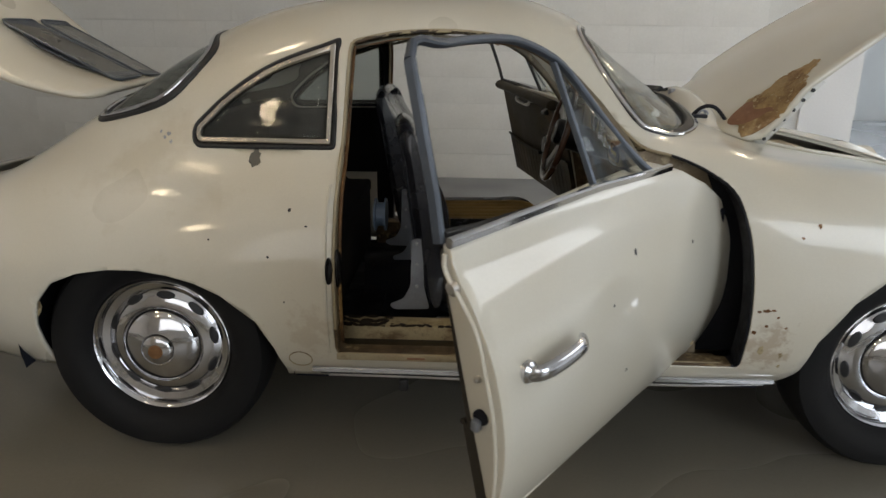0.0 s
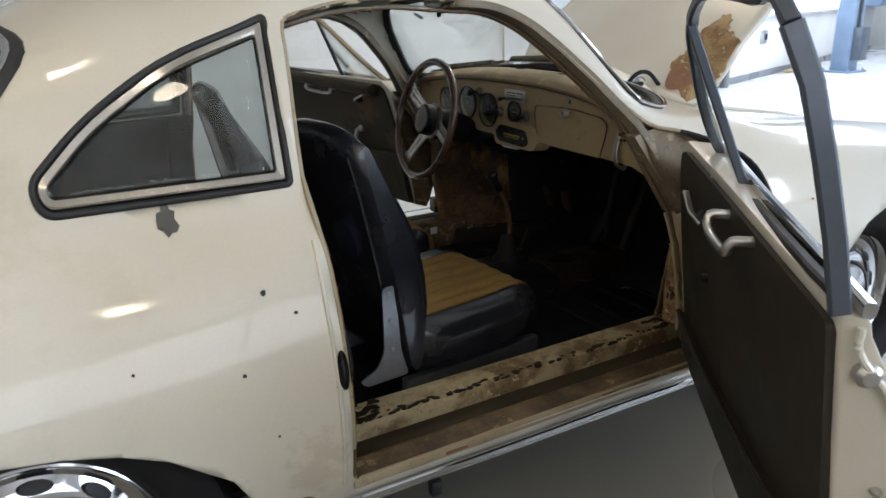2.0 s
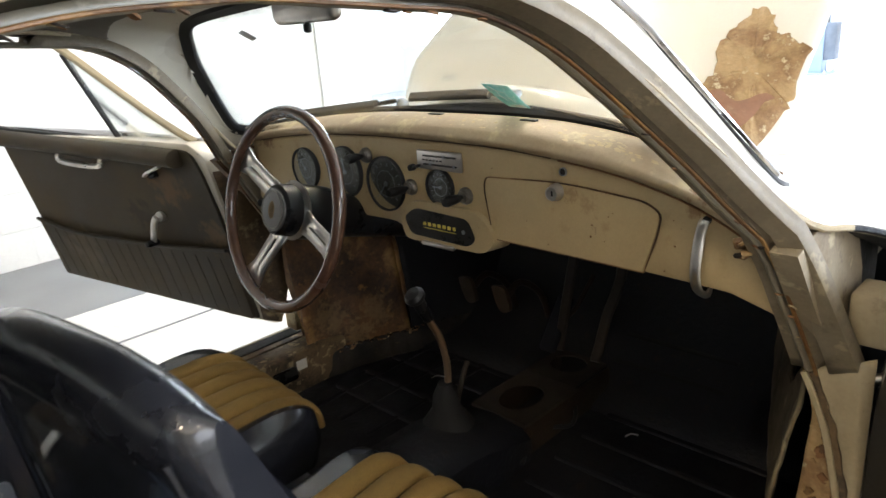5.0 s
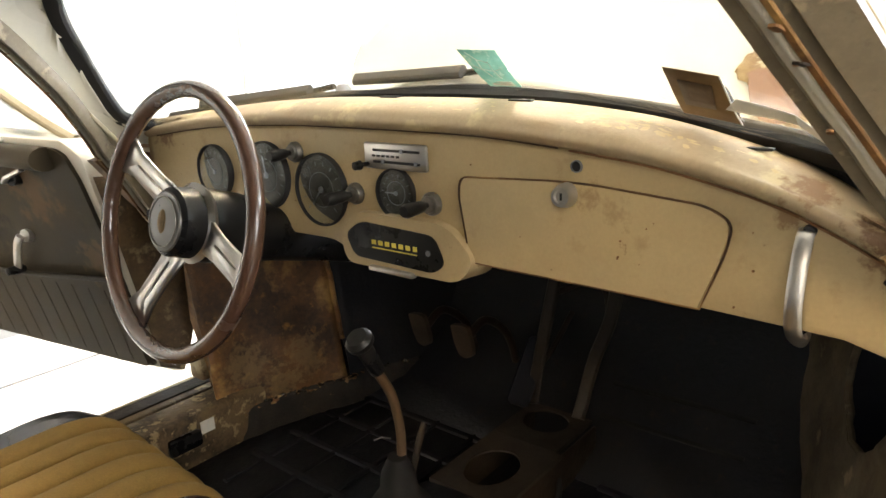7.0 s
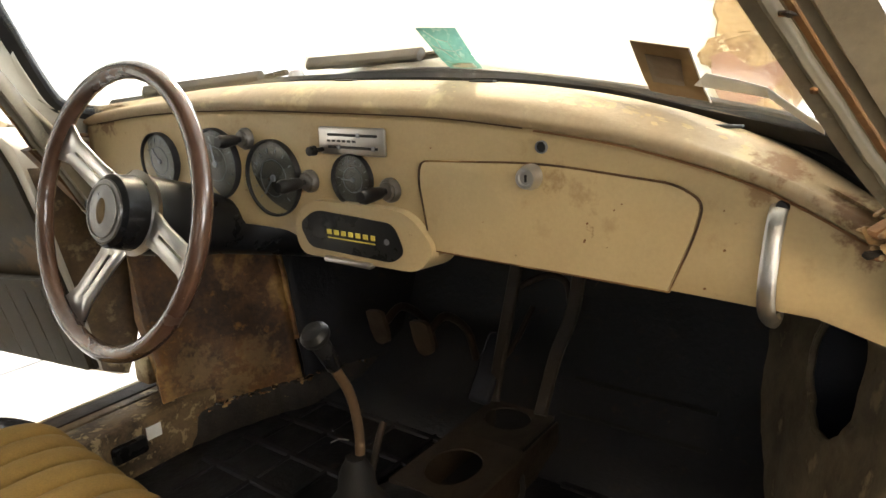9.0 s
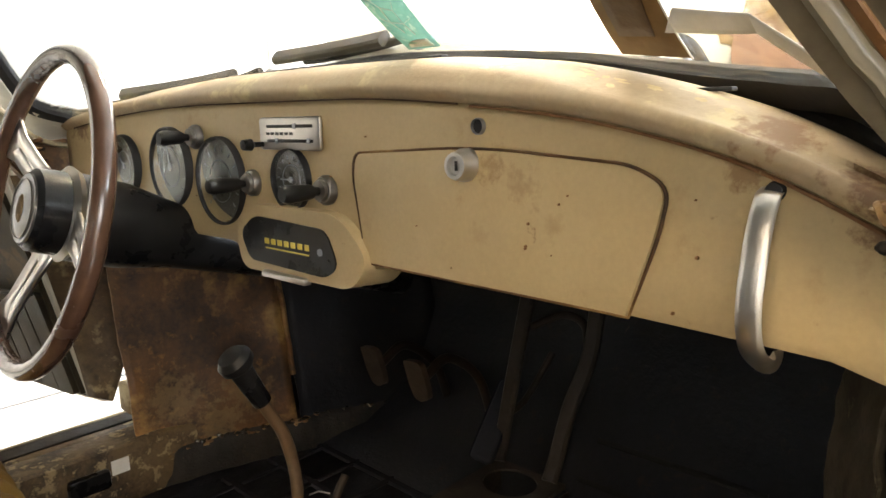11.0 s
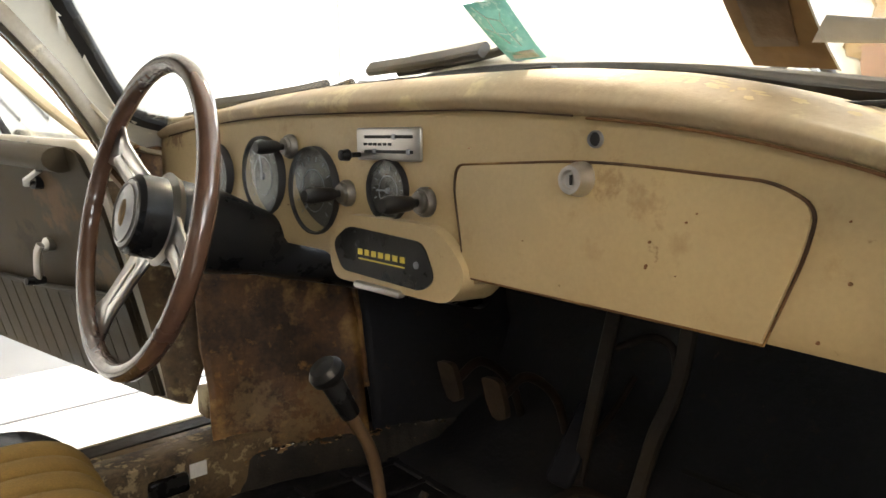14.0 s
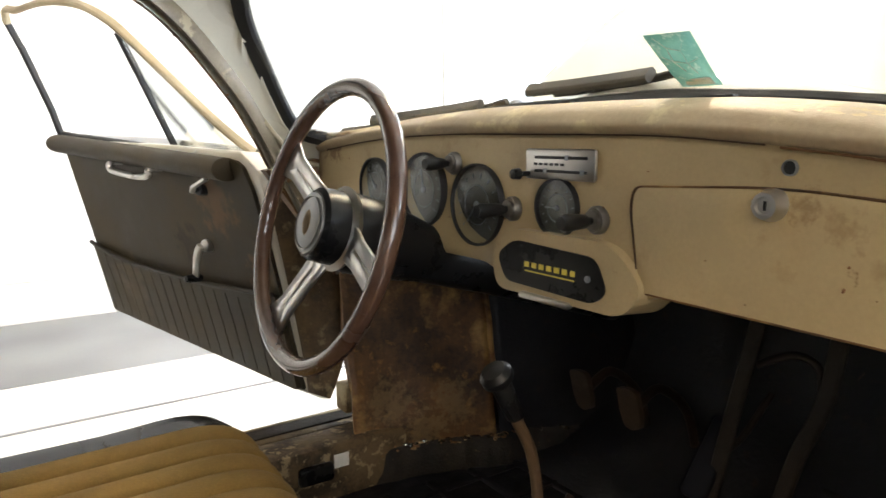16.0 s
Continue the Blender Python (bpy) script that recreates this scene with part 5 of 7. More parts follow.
# far rim of the opening catches the light
pts = [on_top(1.12 + (x - 1.12) * 0.905, y * 0.865, 0.004)[0] for x, y in LID_F]
part("lid_gutter", sweep(pts, rect_profile(0.012, 0.010), Vector((0, 0, 1)), True), M["paint"], car, "cream rim of the front lid opening")

# engine lid: two grilles
def elid_point(x, y, off=0.0):
    q, nn = on_top(x, y, off)
    return ELID @ q


for sg in (-1, 1):
    out = rounded_poly([(-1.40, sg * .02), (-1.40, sg * .17), (-1.76, sg * .19), (-1.76, sg * .02)], 0.02, 3)
    bm = bmesh.new()
    bm.faces.new([bm.verts.new(elid_point(*q, 0.006)) for q in out])
    g = part("grille", bm, M["dial"], engine_lid, "dark backing of the engine lid grille")
    part("grille_frame", sweep([elid_point(*q, 0.008) for q in out], rect_profile(0.010, 0.008), Vector((0.3, 0, 1)), True), M["slate"], g, "grey metal grille frame")
    for i in range(12):
        y = sg * (.028 + .0125 * i)
        part("grille_bar", sweep([elid_point(x, y, 0.009) for x in np.linspace(-1.406, -1.752, 4)], rect_profile(0.006, 0.006), Vector((0.3, 0, 1))), M["slate"], g)

# headlamps on the front fenders
for _s in (-1, 1):
    m = Matrix.Translation((1.56, _s * 0.555, 0.645)) @ Matrix.Rotation(radians(-12), 4, "Y")
    hl = part("headlight", lathe([(0.112, -0.14), (0.116, -0.02), (0.110, 0.01), (0.098, 0.016), (0.094, 0.006)], 40, "x", m, None, False), M["paint"], car, "headlamp housing in body colour")
    part("headlight_lens", lathe([(0.096, 0.006), (0.08, 0.026), (0.05, 0.04), (0.001, 0.046)], 40, "x", m), M["lens"], hl, "clear ribbed lens")
    part("headlight_bowl", lathe([(0.09, 0.0), (0.05, -0.05), (0.001, -0.06)], 30, "x", m, None, False), M["chrome"], hl)
    ringp = []
    for i in range(33):
        a = radians(-65 + 210 * i / 32)
        q = on_top(1.33 + 0.10 * math.cos(a) * 1.25, _s * (0.60 + 0.075 * math.sin(a)), 0.0005)[0]
        ringp.append(q)
    part("headlight_seam", tube(ringp, 0.0016, None, 6), M["rubber"], hl, "dark seam behind the headlamp")

# ---- marks on the body's side ----
blob("bare_patch", -.762, .857, -1, .018, M["dial"], body, None, 1.4, "bare grey chip in the paint")
for x, z, r in ((-.646, .739, .006), (-.60, .70, .004), (-.70, .62, .004), (-.55, .56, .003), (-.86, .66, .003), (-.66, .50, .003)):
    blob("paint_chip", x, z, -1, r, M["rubber"], body)
for x, z, r in ((-1.02, .91, .007), (-1.03, .90, .006), (-1.045, .915, .004), (-1.01, .89, .005)):
    blob("paint_chip", x, z, -1, r, M["steel"], body)
for x, z, r, st in ((.593, .518, .013, .5), (.61, .52, .008, .5), (.575, .515, .006, .7), (.625, .50, .004, 1), (.60, .475, .006, 1), (.572, .455, .007, 1), (.65, .47, .004, 1), (.70, .74, .006, 1.2), (.66, .71, .004, 1)):
    blob("rust_spot", x, z, -1, r, M["rust"], body, None, st)
for x, z, r, st in ((.60, .40, .008, 2.2), (.655, .385, .006, 1.8), (.66, .35, .005, 1.4)):
    blob("rust_stain", x, z, -1, r, M["sill"], body, None, st)
ringp = [on_side(-.632 + 0.032 * math.cos(a), .318 + 0.026 * math.sin(a), -1, 0.0006)[0] for a in np.linspace(0, 2 * math.pi, 32, endpoint=False)]
part("jack_plug", sweep(ringp, round_profile(0.0016, 6), Vector((0, -1, 0)), True), M["sill"], body, "round jack point plug")

# ---- door openings ----
for _s in (-1, 1):
    loop = shrink(DOOR, 0.004)
    fine = []
    for i, p in enumerate(loop):
        q = loop[(i + 1) % len(loop)]
        for j in range(4):
            fine.append(np.array(p) + (np.array(q) - np.array(p)) * j / 4)
    pts, ns = [], []
    for p in fine:
        q, nn = on_side(p[0], p[1], _s, 0)
        pts.append(q + Vector((0, -_s * 0.032, 0)))
        ns.append(Vector((0, _s, 0)))
    if _s < 0:
        fro = [i for i, p in enumerate(pts) if p.x > .36 and p.z < .90]
        rest = pts[fro[-1]:] + pts[:fro[0] + 1]
        low = [p.z < .40 for p in rest]
        cuts = [0] + [i for i in range(1, len(rest)) if low[i] != low[i - 1]] + [len(rest) - 1]
        runs = sorted(((rest[i:j + 1], low[i]) for i, j in zip(cuts, cuts[1:]) if j > i), key=lambda r: (r[1], -len(r[0])))
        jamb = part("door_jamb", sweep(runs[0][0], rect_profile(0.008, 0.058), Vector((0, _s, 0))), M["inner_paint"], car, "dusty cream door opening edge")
        for run, is_low in runs[1:]:
            part("jamb_edge", sweep(run, rect_profile(0.008, 0.058), Vector((0, _s, 0))), M["sillbrown" if is_low else "inner_paint"], jamb, "brown mottled lower edge of the opening" if is_low else "dusty cream edge")
        # shade of the door gap is put into this edge's black colour
        part("jamb_front", sweep(pts[fro[0]:fro[-1] + 1], rect_profile(0.008, 0.058), Vector((0, _s, 0))), M["grime_shade"], jamb, "front edge of the opening, blackened as gap shade")
    else:
        ups = [i for i, p in enumerate(pts) if p.z > .87]
        jamb = part("door_jamb", sweep(pts[ups[0]:ups[-1] + 1], rect_profile(0.008, 0.058), Vector((0, _s, 0))), M["inner_paint"], car, "dusty cream door opening edge")
        rest = pts[ups[-1]:] + pts[:ups[0] + 1]
        # the far opening's lower edge is drawn darker than its upper part
        part("jamb_lower", sweep(rest, rect_profile(0.008, 0.058), Vector((0, _s, 0))), M["darkrust"], jamb, "dark lower edge of the opening")
    rear = [on_side(-.526 + .016 * max(0, (z - .88) / .29), z, _s, 0)[0] + Vector((.010, -_s * .040, 0)) for z in np.linspace(.37, 1.15, 26)]
    part("rear_seal", sweep(rear, rect_profile(0.008, 0.014), Vector((0, _s, 0))), M["brown"], jamb, "rusty seal channel of the door post")
    for z in np.linspace(.42, 1.12, 15):
        q = on_side(-.526 + .016 * max(0, (z - .88) / .29), z, _s, 0)[0]
        part("seal_screw", lathe([(0.004, 0.0), (0.003, 0.002), (0.0005, 0.0025)], 8, "x", Matrix.Translation((q.x + .008, q.y - _s * .022, z))), M["rust"], jamb)
    # pillar face beside the windscreen, running down inside the door opening
    line = spline([(-.14, 1.176), (-.04, 1.164), (.05, 1.118), (.15, 1.022), (.195, .968), (.228, .924), (.256, .884), (.276, .856), (.322, .778), (.380, .688)], 5)
    rows_, seal = [], []
    for x, z in line:
        k = max(0.0, min(1.0, (.90 - z) / .21))
        y0 = on_side(x, max(z, .905), _s, 0)[0].y * _s - .006 + k * .045
        w_ = 0.062 + 0.018 * k
        rows_.append([(x + .010, _s * (y0 + .004), z + .012), (x, _s * y0, z), (x - .004, _s * (y0 - w_ * .42), z - .004), (x + .004, _s * (y0 - w_ * .50), z + .002), (x - .002, _s * (y0 - w_ * .60), z - .004), (x - .002, _s * (y0 - w_), z - .006), (x + .012, _s * (y0 - w_), z + .010)])
        seal.append(Vector((x - .003, _s * (y0 - w_ * .74), z - .006)))
    bm = bmesh.new()
    vs = [[bm.verts.new(q) for q in r] for r in rows_]
    for a, c in zip(vs, vs[1:]):
        for q in range(6):
            bm.faces.new((a[q], a[q + 1], c[q + 1], c[q]))
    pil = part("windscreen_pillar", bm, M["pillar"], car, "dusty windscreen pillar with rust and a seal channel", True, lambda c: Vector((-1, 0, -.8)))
    md = pil.modifiers.new("thickness", "SOLIDIFY")
    md.thickness, md.offset = 0.008, -1
    # rust-eaten seal channel on the pillar and along the roof edge
    rs = random.Random(3 if _s < 0 else 8)
    roof = [Vector((x, on_side(x, z, _s, 0)[0].y - _s * 0.046, z - 0.010)) for x, z in spline([(-.50, 1.160), (-.38, 1.184), (-.26, 1.190)], 8)]
    whole = roof + seal
    band = [on_side(x, z, _s, 0)[0] + Vector((0, -_s * 0.018, -.002)) for x, z in spline([(-.505, 1.163), (-.40, 1.189), (-.30, 1.196), (-.22, 1.198), (-.14, 1.191), (-.06, 1.176)], 8)]
    part("roof_channel", sweep([p + Vector((0, rs.uniform(-.0012, .0012), rs.uniform(-.0012, .0012))) for p in band], rect_profile(0.010, 0.030), Vector((0, _s, 0))), M["sillrot"], jamb, "scabby drip channel with flaking paint and rust")
    wob = [p + Vector((rs.uniform(-.0005, .0005), rs.uniform(-.0006, .0006), rs.uniform(-.0006, .0006))) for p in whole]
    part("seal_channel", sweep(wob, round_profile(0.0055, 10, 0.8), Vector((0, _s, 0))), M["pillargrey"], jamb, "grey seal bead with worn paint")
    part("seal_lip", sweep([p + Vector((-.004, _s * .012, -.003)) for p in whole], rect_profile(0.003, 0.005), Vector((0, _s, 0))), M["brown"], jamb, "rusty seal remains")
    for q in range(26):
        p = whole[rs.randrange(2, len(whole) - 2)]
        fl = box(rs.uniform(.004, .013), rs.uniform(.003, .008), rs.uniform(.001, .002), (0, 0, 0), 0.0015, 1, Matrix.Translation(p + Vector((-.003, _s * rs.uniform(-.004, .014), -.006))) @ Matrix.Rotation(rs.uniform(-.5, .5), 4, "Z") @ Matrix.Rotation(rs.uniform(.1, .6), 4, "Y"))
        part("paint_flake", fl, M[rs.choice(["sill", "rust", "darkrust", "brown", "rust"])], jamb)
    for q in range(16):
        p = Vector((.268 + rs.uniform(-.014, .016), _s * (.588 + rs.uniform(-.016, .012)), .884 + rs.uniform(-.022, .020)))
        fl = box(rs.uniform(.008, .022), rs.uniform(.006, .016), rs.uniform(.003, .008), (0, 0, 0), 0.002, 1, Matrix.Translation(p) @ Matrix.Rotation(rs.uniform(-1, 1), 4, "Z") @ Matrix.Rotation(rs.uniform(-.9, .9), 4, "Y"))
        part("rust_flake", fl, M[rs.choice(["rust", "brown", "brown", "darkrust", "rustpale"])], pil)
    # hinge jamb in front of the opening
    poly = [(.235, .885), (.305, .79), (.378, .712), (.396, .66), (.396, .52), (.414, .43), (.43, .33), (.475, .33), (.475, .60), (.475, .80), (.44, .882), (.33, .905)]
    bm = bmesh.new()
    f = bm.faces.new([bm.verts.new((x, _s * (0.655 + 0.05 * (0.9 - z)), z)) for x, z in poly])
    e = bmesh.ops.extrude_face_region(bm, geom=[f])["geom"]
    bmesh.ops.translate(bm, vec=(0, -_s * 0.03, 0), verts=[v for v in e if isinstance(v, bmesh.types.BMVert)])
    # added black sheet that stands for the shade in the door gap
    part("gap_shade_sheet", box(0.16, 0.02, 0.56, (.55, _s * 0.632, .60), 0.004), M["grime_shade"], car, "black sheet added as shade in the door gap")
    # the far face is brown all over, darker than the near one
    hj = part("hinge_jamb", bm, M["dirtypaint"] if _s < 0 else M["brown"], car, "hinge pillar face, brown-stained cream on one side, brown on the other")
    if _s < 0:
        # rear face of the post: cream sheet, rolled edge, flaking flange inside it
        edge = spline([(.632, .682), (.651, .640), (.666, .596), (.680, .534), (.690, .480), (.696, .437), (.697, .392)], 5)
        bm = bmesh.new()
        rows = []
        for y, z in edge:
            rows.append([bm.verts.new((.374 + d_, _s * (y + (.711 - y) * f_), z + .035 * f_ * max(0, (z - .60) / .08))) for f_, d_ in ((0, -.001), (.22, .005), (.42, .002), (.7, 0), (1, .004))])
        for a, c in zip(rows, rows[1:]):
            for j in range(4):
                bm.faces.new((a[j], a[j + 1], c[j + 1], c[j]))
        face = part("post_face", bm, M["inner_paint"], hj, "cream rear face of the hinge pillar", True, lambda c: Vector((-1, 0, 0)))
        face.modifiers.new("thickness", "SOLIDIFY").thickness = 0.004
        part("post_strip", sweep([Vector((.369, _s * y, z)) for y, z in edge], rect_profile(0.009, 0.006), Vector((-1, 0, 0))), M["inner_paint"], hj, "cream rolled edge of the hinge pillar")
        part("post_stain", sweep([Vector((.3728 + .002 * math.sin(q * .9), _s * (y + .0085 + .0012 * math.sin(q * 1.7)), z)) for q, (y, z) in enumerate(edge)], rect_profile(0.009, 0.004), Vector((-1, 0, 0))), M["sillbrown"], hj, "brown rust run beside the rolled edge")
        bm = bmesh.new()
        rows = []
        for q, (y, z) in enumerate(edge):
            w_ = np.interp(z, (.39, .47, .56, .62, .69), (.066, .060, .036, .016, .006))
            rows.append([bm.verts.new((.379 + .004 * f_ + .0016 * noise.noise((f_ * 4, z * 60, 3.1)), _s * (y - w_ * f_), z)) for f_ in np.linspace(0, 1, 9)])
        for a, c in zip(rows, rows[1:]):
            for j in range(8):
                bm.faces.new((a[j], a[j + 1], c[j + 1], c[j]))
        fl_ = part("rusty_flange", bm, M["rustpale"], hj, "golden flaking rust on the inner flange of the pillar", True, lambda c: Vector((-1, 0, 0)))
        fl_.modifiers.new("thickness", "SOLIDIFY").thickness = 0.004
        for q in range(34):
            z = rs.uniform(.40, .60)
            y = np.interp(z, (.39, .48, .534, .596), (.696, .690, .680, .666)) - rs.uniform(.1, .95) * np.interp(z, (.39, .47, .56, .62), (.060, .055, .032, .012))
            fl = box(rs.uniform(.0015, .003), rs.uniform(.004, .014), rs.uniform(.005, .016), (0, 0, 0), 0.0012, 1, Matrix.Translation((.3785, _s * y, z)) @ Matrix.Rotation(rs.uniform(-.35, .35), 4, "Y") @ Matrix.Rotation(rs.uniform(-.8, .8), 4, "X"))
            part("rust_flake", fl, M[rs.choice(["rust", "rustpale", "rustpale", "brown", "darkrust"])], fl_)
    # solid black block added for the shade inside the hinge pocket
    part("pocket_shade", box(0.05, 0.05, 0.20, (.47, _s * 0.70, .66), 0.006), M["under"], hj, "black block standing for the shade in the hinge pocket")
    part("hinge_box", box(0.066, 0.052, 0.070, (.430, _s * 0.694, .757), 0.006), M["inner_paint"], hj, "cream upper hinge box")
    part("lower_hinge", box(0.05, 0.05, 0.06, (.43, _s * 0.70, .40), 0.006), M["sill"], hj, "rusty lower hinge")
    part("check_strap", tube(spline([(.43, _s * .69, .66), (.44, _s * .72, .67), (.45, _s * .735, .655)], 4), 0.007), M["alloy"], hj, "bare metal check strap hook")
    # lock side
    poly = [(-.60, .33), (-.60, .88), (-.525, .88), (-.525, .33)]
    bm = bmesh.new()
    f = bm.faces.new([bm.verts.new((x, on_side(-.56, z, _s)[0].y - _s * 0.05, z)) for x, z in [(-.60, .33), (-.60, .45), (-.60, .6), (-.60, .75), (-.60, .88), (-.525, .88), (-.525, .75), (-.525, .6), (-.525, .45), (-.525, .33)]])
    f2 = bmesh.ops.extrude_face_region(bm, geom=[f])["geom"]
    bmesh.ops.translate(bm, vec=(0, -_s * 0.04, 0), verts=[v for v in f2 if isinstance(v, bmesh.types.BMVert)])
    lp = part("lock_pillar", bm, M["carpet"], car, "dark lock pillar trim")
    q = on_side(-.53, .585, _s, 0)[0]
    part("striker", lathe([(0.036, -0.004), (0.036, 0.008), (0.026, 0.014), (0.001, 0.014)], 24, "x", Matrix.Translation((-.526, q.y - _s * 0.034, .585)) @ Matrix.Diagonal((1, 0.6, 1.5, 1))), M["plastic"], lp, "black oval striker plate")
    q, nn = on_side(-.541, .588, _s, 0.001)
    pl = bmesh.new()
    outl = [on_side(-.538 + .008 * math.cos(a), .588 + .034 * math.sin(a), _s, 0.004)[0] for a in np.linspace(0, 2 * math.pi, 24, endpoint=False)]
    pl.faces.new([pl.verts.new(p) for p in outl])
    sp_ = part("striker_plate", pl, M["plastic"], lp, "black oval striker plate on the door post", True, lambda c, s=_s: Vector((0, s, 0)))
    sp_.modifiers.new("thickness", "SOLIDIFY").thickness = 0.006
    part("striker_rim", sweep(outl, round_profile(0.002, 6), Vector((0, _s, 0)), True), M["plastic"], sp_)
    ed = [on_side(-.548 + .010 * max(0, (z - .70) / .15), z, _s, 0.001)[0] for z in np.linspace(.345, .80, 14)]
    part("edge_bead", tube(ed, 0.004), M["paint"], body, "raised bead along the door opening")

# ---- cabin ----
part("floor_pan", box(1.75, 1.16, 0.02, (0.05, 0, 0.252), 0.005), M["grime_shade"], car, "oily black cabin floor")
for _s in (-1, 1):
    sill = part("sill", box(1.08, 0.085, 0.13, (-0.05, _s * 0.60, 0.305), 0.012), M["sill" if _s < 0 else "sillmottle"], car, "rusty cream inner sill")
    part("sill_channel", box(1.00, 0.065, 0.06, (-0.06, _s * 0.672, 0.300), 0.004), M["darkcard"], sill, "dirty dark channel in the sill")
    part("sill_ledge", box(1.05, 0.068, 0.016, (-0.005, _s * 0.735, 0.332), 0.005), M["sillbrown" if _s < 0 else "sillmottle"], sill, "rust-eaten outer sill ledge")
    part("sill_lip", box(1.05, 0.010, 0.022, (-0.005, _s * 0.771, 0.334), 0.004), M["inner_paint"], sill, "cream outer lip of the sill")
    for i in range(26):
        part("spot_weld", lathe([(0.005, -0.001), (0.004, 0.0015), (0.0005, 0.002)], 8, "z", Matrix.Translation((-.52 + .04 * i, _s * .753, .341))), M["rust"], sill)
    part("sill_trim", sweep([on_side(x, .292, _s, 0.010)[0] for x in np.linspace(-.60, .67, 20)], rect_profile(0.012, 0.016), Vector((0, 0, 1))), M["chrome"], body, "bright sill trim strip")
    part("sill_rubber", sweep([on_side(x, .278, _s, 0.008)[0] for x in np.linspace(-.58, .665, 20)], rect_profile(0.010, 0.010), Vector((0, 0, 1))), M["rubber"], body, "black rubber sill strip")
    part("sill_trim_low", sweep([on_side(x, .266, _s, 0.008)[0] for x in np.linspace(-.56, .66, 20)], rect_profile(0.008, 0.010), Vector((0, 0, 1))), M["alloy"], body, "lower bright sill strip")
    if _s < 0:
        # scabs of rust along the channel edge and at the rear end of the sill
        rs2 = random.Random(31)
        scabs = bmesh.new()
        spots = [(rs2.uniform(-.56, .46), rs2.uniform(-.640, -.622), rs2.uniform(.0025, .0075)) for i in range(110)]
        spots += [(rs2.uniform(-.57, -.40), rs2.uniform(-.636, -.568), rs2.uniform(.005, .015)) for i in range(34)]
        spots += [(rs2.uniform(.36, .46), rs2.uniform(-.630, -.570), rs2.uniform(.004, .013)) for i in range(14)]
        for q, (x, y, r) in enumerate(spots):
            n = rs2.randint(6, 9)
            ring = []
            for i in range(n):
                w = 2 * math.pi * i / n
                k = r * rs2.uniform(.6, 1.2)
                ring.append((x + 1.5 * k * math.cos(w), max(-.6405, y + .8 * k * math.sin(w))))
            z = .3706 + .00012 * (q % 12)
            lo = [scabs.verts.new((u, v, .368)) for u, v in ring]
            hi = [scabs.verts.new((u, v, z)) for u, v in ring]
            scabs.faces.new(hi)
            for i in range(n):
                scabs.faces.new((lo[i], lo[(i + 1) % n], hi[(i + 1) % n], hi[i]))
        tagged(part("rust_crust", scabs, M["darkrust"], sill), "dark flaking rust along the sill edge", kind="stuff")
    # slanting, dented foot well side
    def kick_y(x, z, s=_s):
        dent = 0.008 * noise.noise((x * 14, z * 14, 3.1 * s)) + 0.004 * noise.noise((x * 46, z * 46, 7.0))
        return s * (0.605 - 0.20 * max(0, (x - .40) / .58) ** 1.3 - 0.03 * math.sin(z * 6) + dent)

    def kick_sheet(x0, x1, n, k=30, z0=.25):
        bm = bmesh.new()
        rows = [[bm.verts.new((x, kick_y(x, z), z)) for z in np.linspace(z0, .80, k)] for x in np.linspace(x0, x1, n)]
        for a, b in zip(rows, rows[1:]):
            for j in range(k - 1):
                bm.faces.new((a[j], a[j + 1], b[j + 1], b[j]))
        return bm

    if _s > 0:
        kick = part("kick_panel", kick_sheet(.375, .665, 22), M["brown"], car, "rust-stained foot well side panel")
        kick.modifiers.new("thickness", "SOLIDIFY").thickness = 0.006
        part("kick_lip", sweep([Vector((.668, kick_y(.668, z) - .006, z)) for z in np.linspace(.42, .79, 14)], rect_profile(0.010, 0.014), Vector((0, 1, 0))), M["brown"], kick, "folded rusty edge of the side panel")
        # beyond the panel edge the recess shade is put into the black colour
        deep = part("toe_side", kick_sheet(.672, .98, 14, 16), M["grime_shade"], car, "side of the foot well, coloured black for its shade")
        deep.modifiers.new("thickness", "SOLIDIFY").thickness = 0.006
        bm = bmesh.new()
        rows = []
        for i in range(121):
            x = .41 + .53 * i / 120
            y = abs(kick_y(x, .33))
            w_ = lambda q: 0.0012 * noise.noise((x * 60, q * 3.0, 1.7)) + 0.0008 * noise.noise((x * 160, q * 5.0, 4.2))
            rows.append([bm.verts.new(v) for v in ((x, y + .008, .344 + 4 * w_(5)), (x, y - .002, .334 + w_(6)), (x, y - .006, .330 + w_(0)), (x, y - .011, .326 + w_(1)), (x, y - .014, .320 + w_(2)), (x, y - .015, .305 + w_(3)), (x, y - .016, .285 + w_(4)), (x, y - .018, .258))])
        for a, b in zip(rows, rows[1:]):
            for j in range(7):
                bm.faces.new((a[j], a[j + 1], b[j + 1], b[j]))
        ledge = part("foot_ledge", bm, M["wetgrime"], car, "wet oily rusted ledge at the foot of the side panel", True, lambda c: Vector((0, -1, 1)))
        for q in range(46):
            x = rs.uniform(.415, .72)
            f_ = rs.random()
            p = Vector((x, abs(kick_y(x, .33)) - .003 - .012 * f_, .3335 - .014 * f_))
            fl = box(rs.uniform(.006, .024), rs.uniform(.004, .010), rs.uniform(.001, .0025), (0, 0, 0), 0.0012, 1, Matrix.Translation(p) @ Matrix.Rotation(rs.uniform(-.6, .6), 4, "Z") @ Matrix.Rotation(rs.uniform(.2, .9), 4, "X"))
            part("rust_flake", fl, M[rs.choice(["rustpale", "rust", "brown", "darkrust"])], ledge)
        continue
    HOLE = [(.690 + .105 * math.cos(a), .595 + .098 * math.sin(a)) for a in np.linspace(0, 2 * math.pi, 32, endpoint=False)]
